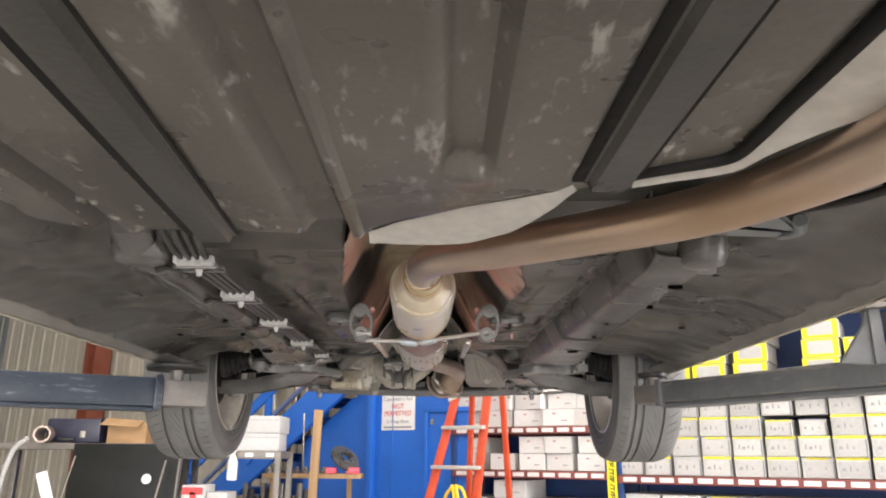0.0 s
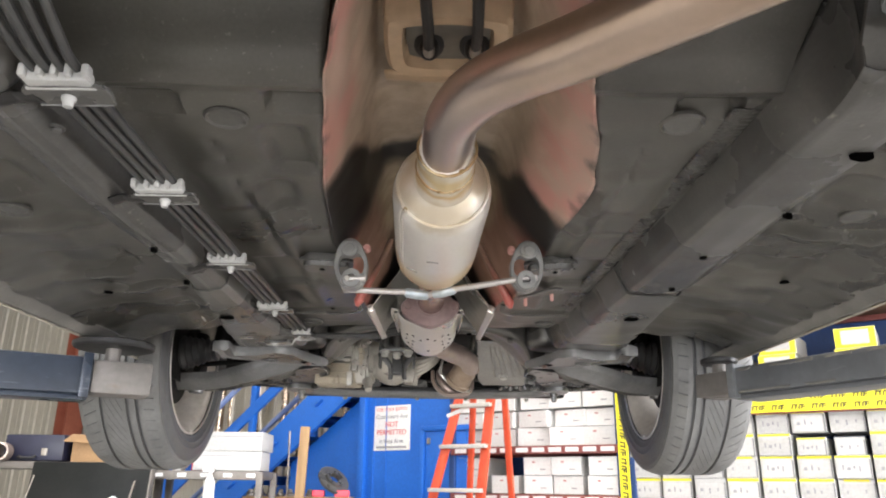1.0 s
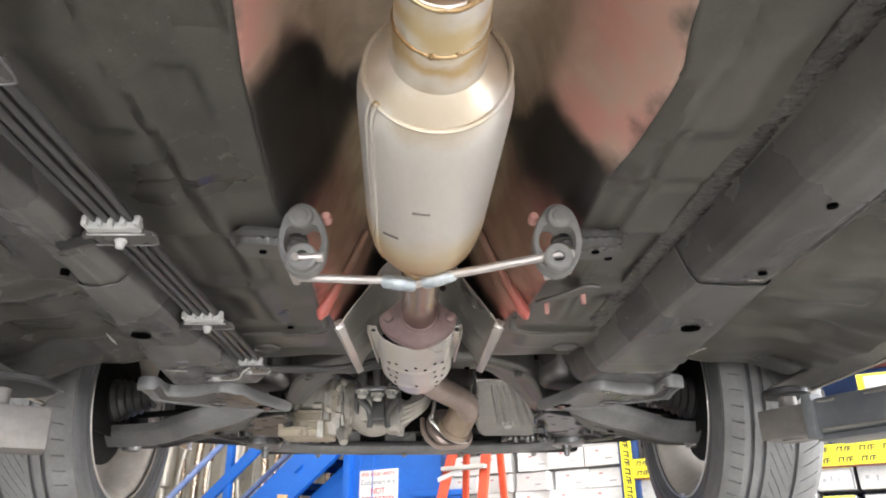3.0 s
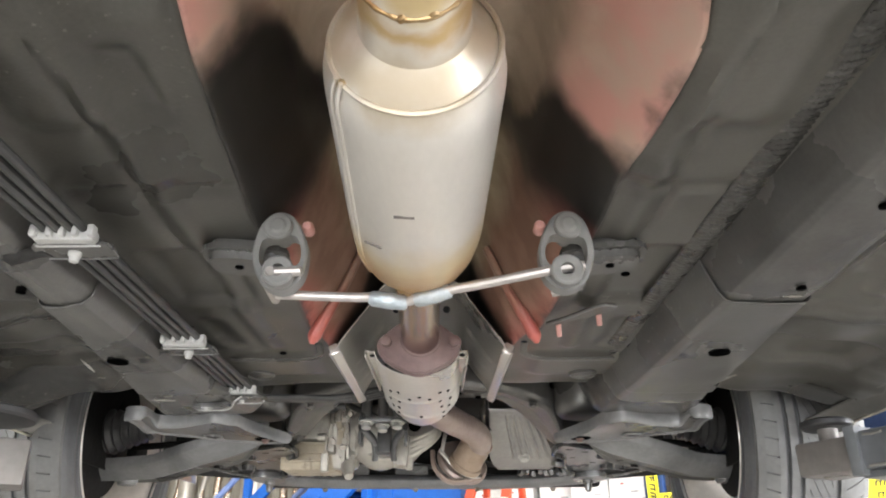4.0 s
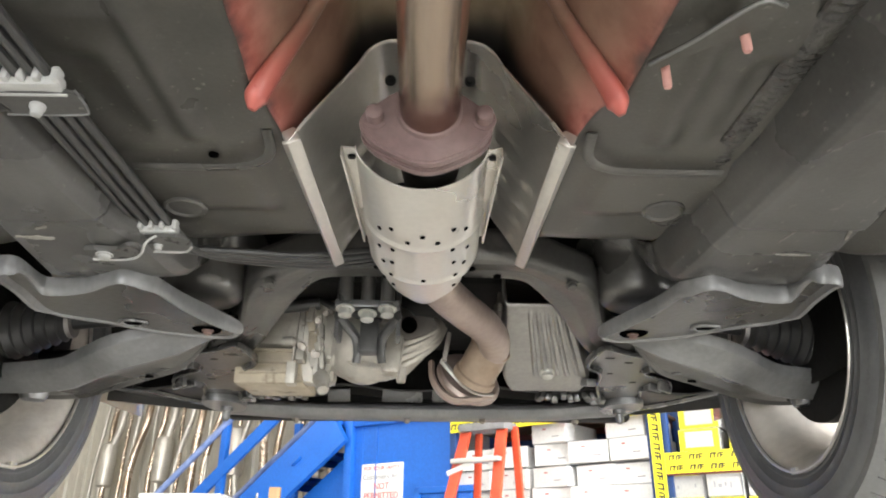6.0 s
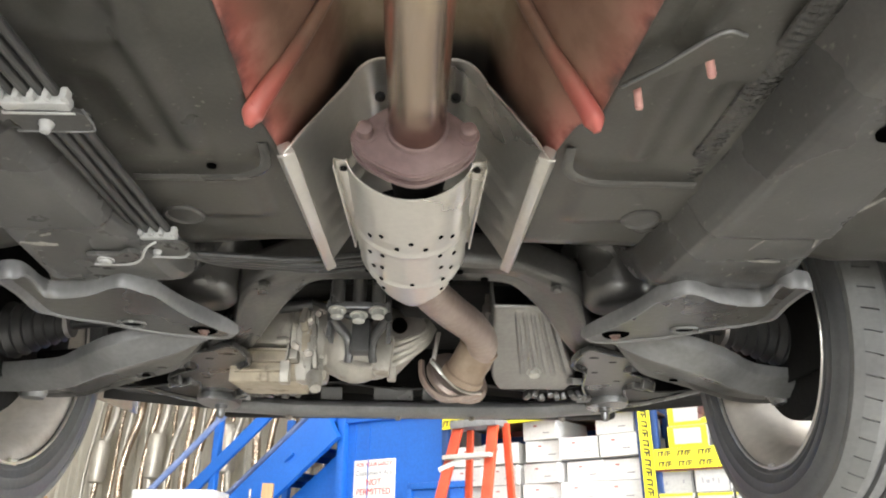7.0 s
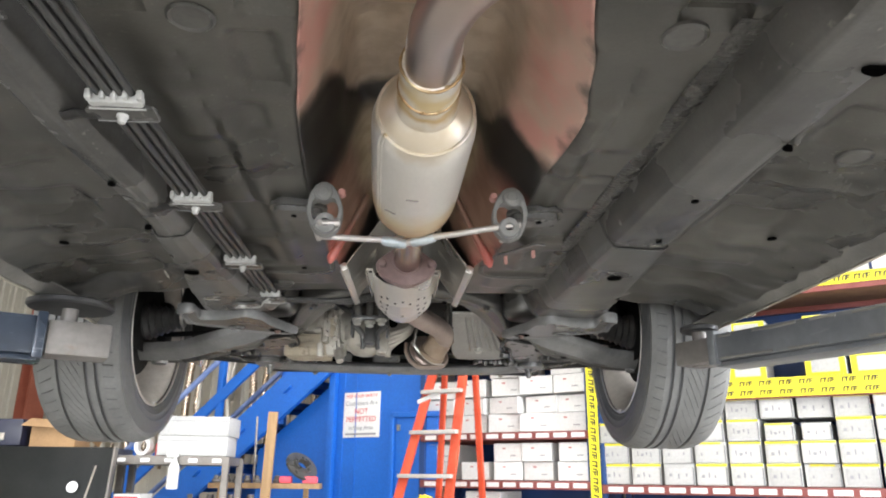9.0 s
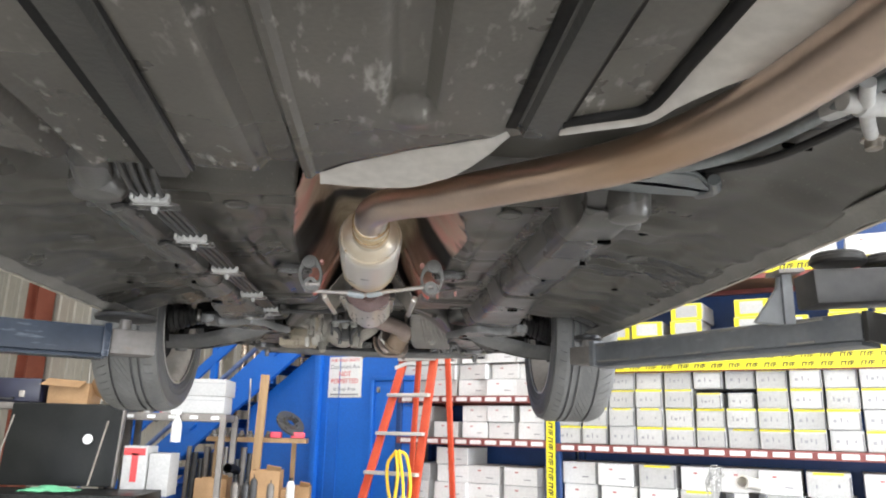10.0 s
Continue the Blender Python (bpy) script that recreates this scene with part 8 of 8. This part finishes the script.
for k in range(7):
    px = -1.38 + 0.075 * k
    solo("engine_part", lathe([(0.012, 0), (0.03, 0.004), (0.032, 0.02), (0.02, 0.03), (0.018, 0.05), (0.008, 0.055)], (px, 7.64 + 0.03 * (k % 2), 1.17), "z", 12), M["steel"], "small greasy metal part on the plank", "car part", "parts on the plank")
solo("pry_bar", tube([(-1.1, 7.62, 1.17), (-1.12, 7.7, 1.45), (-1.13, 7.72, 1.66)], 0.008, 8, 3), M["bolt"], "thin steel bar leaning on the shelf", "bar")
solo("dark_pipe", tube([(-1.16, 7.6, 0.9), (-1.15, 7.4, 0.93), (-1.15, 7.2, 0.94)], 0.035, 16, 4, cap=False), M["black_part_shade"], "short black pipe end", "pipe")
for k, (px, py, w, h) in enumerate(((-1.15, 7.25, 0.2, 0.72), (-0.75, 7.45, 0.2, 0.78), (-1.02, 7.3, 0.16, 0.7))):
    b = thing("cardboard_box", (px, py, 0), "brown cardboard box on the floor", "box", "boxes on the floor")
    part("carton_body", box(px, py, h / 2, w, 0.25, h, 0.004), M["card"], b)
    part("tape_strip", box(px, py - 0.127, h * 0.8, w * 0.9, 0.002, 0.03), M["milky"], b)
for k, (px, py, w, d, h, lab) in enumerate(((-1.28, 7.35, 0.24, 0.2, 0.86, "brown cardboard box full of parts"), (-0.86, 7.3, 0.22, 0.22, 0.93, "open brown cardboard box with creased sides"), (-0.62, 7.5, 0.16, 0.2, 0.8, "small worn cardboard box"))):
    b = thing("cardboard_box", (px, py, 0), lab, "box", "boxes under the plank")
    bm = box(px, py - d / 2, h - 0.12, w, 0.006, 0.24)
    for a in ((px, py + d / 2, h - 0.12, w, 0.006, 0.24), (px - w / 2, py, h - 0.12, 0.006, d, 0.24), (px + w / 2, py, h - 0.12, 0.006, d, 0.24), (px, py, h - 0.24, w, d, 0.006)):
        box(*a, 0, None, bm)
    part("carton_body", bm, M["card"], b)
    part("flap", box(px + w * 0.3, py - d / 2 - 0.02, h + 0.015, w * 0.5, 0.08, 0.004, 0, (-35, 10, 5)), M["card"], b)
    part("crate", box(px, py, (h - 0.25) / 2, w * 1.05, d, h - 0.25, 0.01), M["dark_steel"], b)
for k, (px, h, mt) in enumerate(((-1.08, 0.2, "steel"), (-1.0, 0.2, "dark_steel"), (-0.94, 0.24, "dark_steel"), (-0.81, 0.2, "steel"), (-0.66, 0.22, "milky"))):
    bt = thing("spray_can", (px, 7.2, 0.66), "used spray can among the boxes", "can", "cans under the plank")
    part("body", lathe([(0.0, 0), (0.03, 0), (0.032, 0.01), (0.032, h * 0.75), (0.024, h * 0.85), (0.012, h * 0.9)], (px, 7.2, 0.66), "z", 18), M[mt], bt)
    part("cap", lathe([(0.014, h * 0.88), (0.014, h), (0.0, h)], (px, 7.2, 0.66), "z", 14), M["black"], bt)
cs2 = thing("parts_crate", (-0.83, 7.22, 0), "dark steel crate standing under the plank", "crate")
part("crate_body", box(-0.83, 7.22, 0.33, 0.78, 0.16, 0.64, 0.01), M["dark_steel"], cs2)
part("crate_rim", box(-0.83, 7.22, 0.65, 0.8, 0.18, 0.02, 0.004), M["steel"], cs2)
# stock of exhaust tubing hung on the back wall
for k in range(26):
    u = -8.6 + 0.18 * k
    t = thing("exhaust_pipe_stock", BM @ Matrix.Translation((u, 1.45, 1.2)), "bent exhaust pipe hanging on the wall", "pipe", "pipes on the wall")
    r = 0.025 + 0.012 * (k % 3)
    o = 0.1 * math.sin(k * 2.3)
    bpart("bent_tube", tube([(u, 1.5, 3.3), (u + 0.03, 1.45, 2.9), (u + o, 1.42, 2.5), (u + o * 1.4, 1.4, 2.1), (u + o * 0.4, 1.42, 1.6), (u - 0.06, 1.45, 1.3)], r, 12, 5), M["pipe_front"] if k % 2 else M["stock"], t)
    if k % 7 == 1:
        bpart("muffler", lathe([(0.03, -0.3), (0.1, -0.26), (0.11, -0.2), (0.11, 0.2), (0.1, 0.26), (0.03, 0.3)], (u + o, 1.42, 2.4), "z", 24), M["stock"], t)
    bpart("hook", tube([(u, 1.66, 3.34), (u, 1.5, 3.32), (u, 1.44, 3.36)], 0.008, 8, 3), M["steel"], t)

# dark tubing standing behind the plank
for k in range(12):
    px = -1.66 + 0.052 * k
    h = 1.08 - 0.05 * (k % 3)
    solo("dark_tube", tube([(px, 7.95, 0.02), (px + 0.01, 7.95, h * 0.6), (px + 0.015, 7.96, h)], 0.022 + 0.006 * (k % 2), 12, 2, cap=False), M["dark_steel"] if k % 3 else M["steel"], "dark steel tube standing against the stair", "tube", "tubes under the plank")
# clutter at the far end of the bench
solo("rusty_pipe", lathe([(0.05, -0.15), (0.062, -0.15), (0.062, 0.15), (0.05, 0.15), (0.05, -0.15)], (-3.02, 7.15, 1.457), (0.25, -1, 0), 24, cap=False), M["downpipe"], "short rusty pipe lying on the bench", "pipe")
solo("mauve_roll", lathe([(0.0, -0.1), (0.06, -0.1), (0.062, 0.1), (0.0, 0.1)], (-2.86, 7.42, 1.457), (1, 0.2, 0), 24), M["mauve"], "dusty mauve roll on the bench", "roll")
stv = thing("stand_tool", (-3.1, 6.7, 0), "pale bent steel stand beside the chest", "stand")
part("bar", tube([(-3.1, 6.7, 0.02), (-3.08, 6.7, 0.9), (-3.02, 6.7, 1.3), (-2.92, 6.7, 1.42)], 0.018, 10, 5), M["clip"], stv)
part("bar", tube([(-3.25, 6.7, 0.02), (-3.2, 6.7, 0.9), (-3.05, 6.7, 1.25)], 0.018, 10, 5), M["steel"], stv)
# vise on a cart in front of the long shelf
ct = thing("tool_cart", (1.95, 5.2, 0), "grey steel tool cart", "cart")
part("top", box(1.95, 5.2, 0.82, 0.7, 0.45, 0.03, 0.006), M["steel"], ct)
part("shelf", box(1.95, 5.2, 0.35, 0.7, 0.45, 0.03, 0.006), M["steel"], ct)
for lx in (1.63, 2.27):
    for ly in (5.0, 5.4):
        part("leg", box(lx, ly, 0.41, 0.035, 0.035, 0.82, 0.003), M["steel"], ct)
vs_ = thing("bench_vise", (1.93, 5.2, 0.835), "grey bench vise holding a pipe end", "vise")
part("base", lathe([(0.07, 0), (0.07, 0.02), (0.04, 0.03), (0.04, 0.09)], (1.93, 5.22, 0.835), "z", 24), M["dark_steel"], vs_)
part("jaw", box(1.88, 5.2, 0.94, 0.05, 0.12, 0.07, 0.008), M["dark_steel"], vs_)
part("jaw", box(2.06, 5.2, 0.94, 0.05, 0.12, 0.07, 0.008), M["dark_steel"], vs_)
part("pipe_end", lathe([(0.024, -0.12), (0.03, -0.12), (0.031, 0.04), (0.036, 0.045), (0.036, 0.07), (0.027, 0.07), (0.026, 0.02), (0.024, -0.12)], (1.97, 5.12, 1.03), (-0.9, -0.75, 0.12), 24, cap=False), M["cat"], vs_, "pale steel pipe end")
part("handle", tube([(1.7, 5.08, 0.86), (1.8, 5.08, 0.9), (1.86, 5.08, 0.92)], 0.014, 8, 3), M["dark_steel"], vs_)
wb = thing("wire_tangle", (1.78, 5.15, 0.835), "tangle of pale wire on the cart", "wire")
wr = random.Random(7)
for k in range(7):
    c0 = Vector((1.8, 5.12, 1.05))
    part("strand", tube([c0 + Vector((wr.uniform(-0.05, 0.05), wr.uniform(-0.04, 0.04), wr.uniform(-0.05, 0.06))) for q in range(4)] + [Vector((1.79, 5.15, 0.84))], 0.0035, 6, 4), M["clip"], wb)
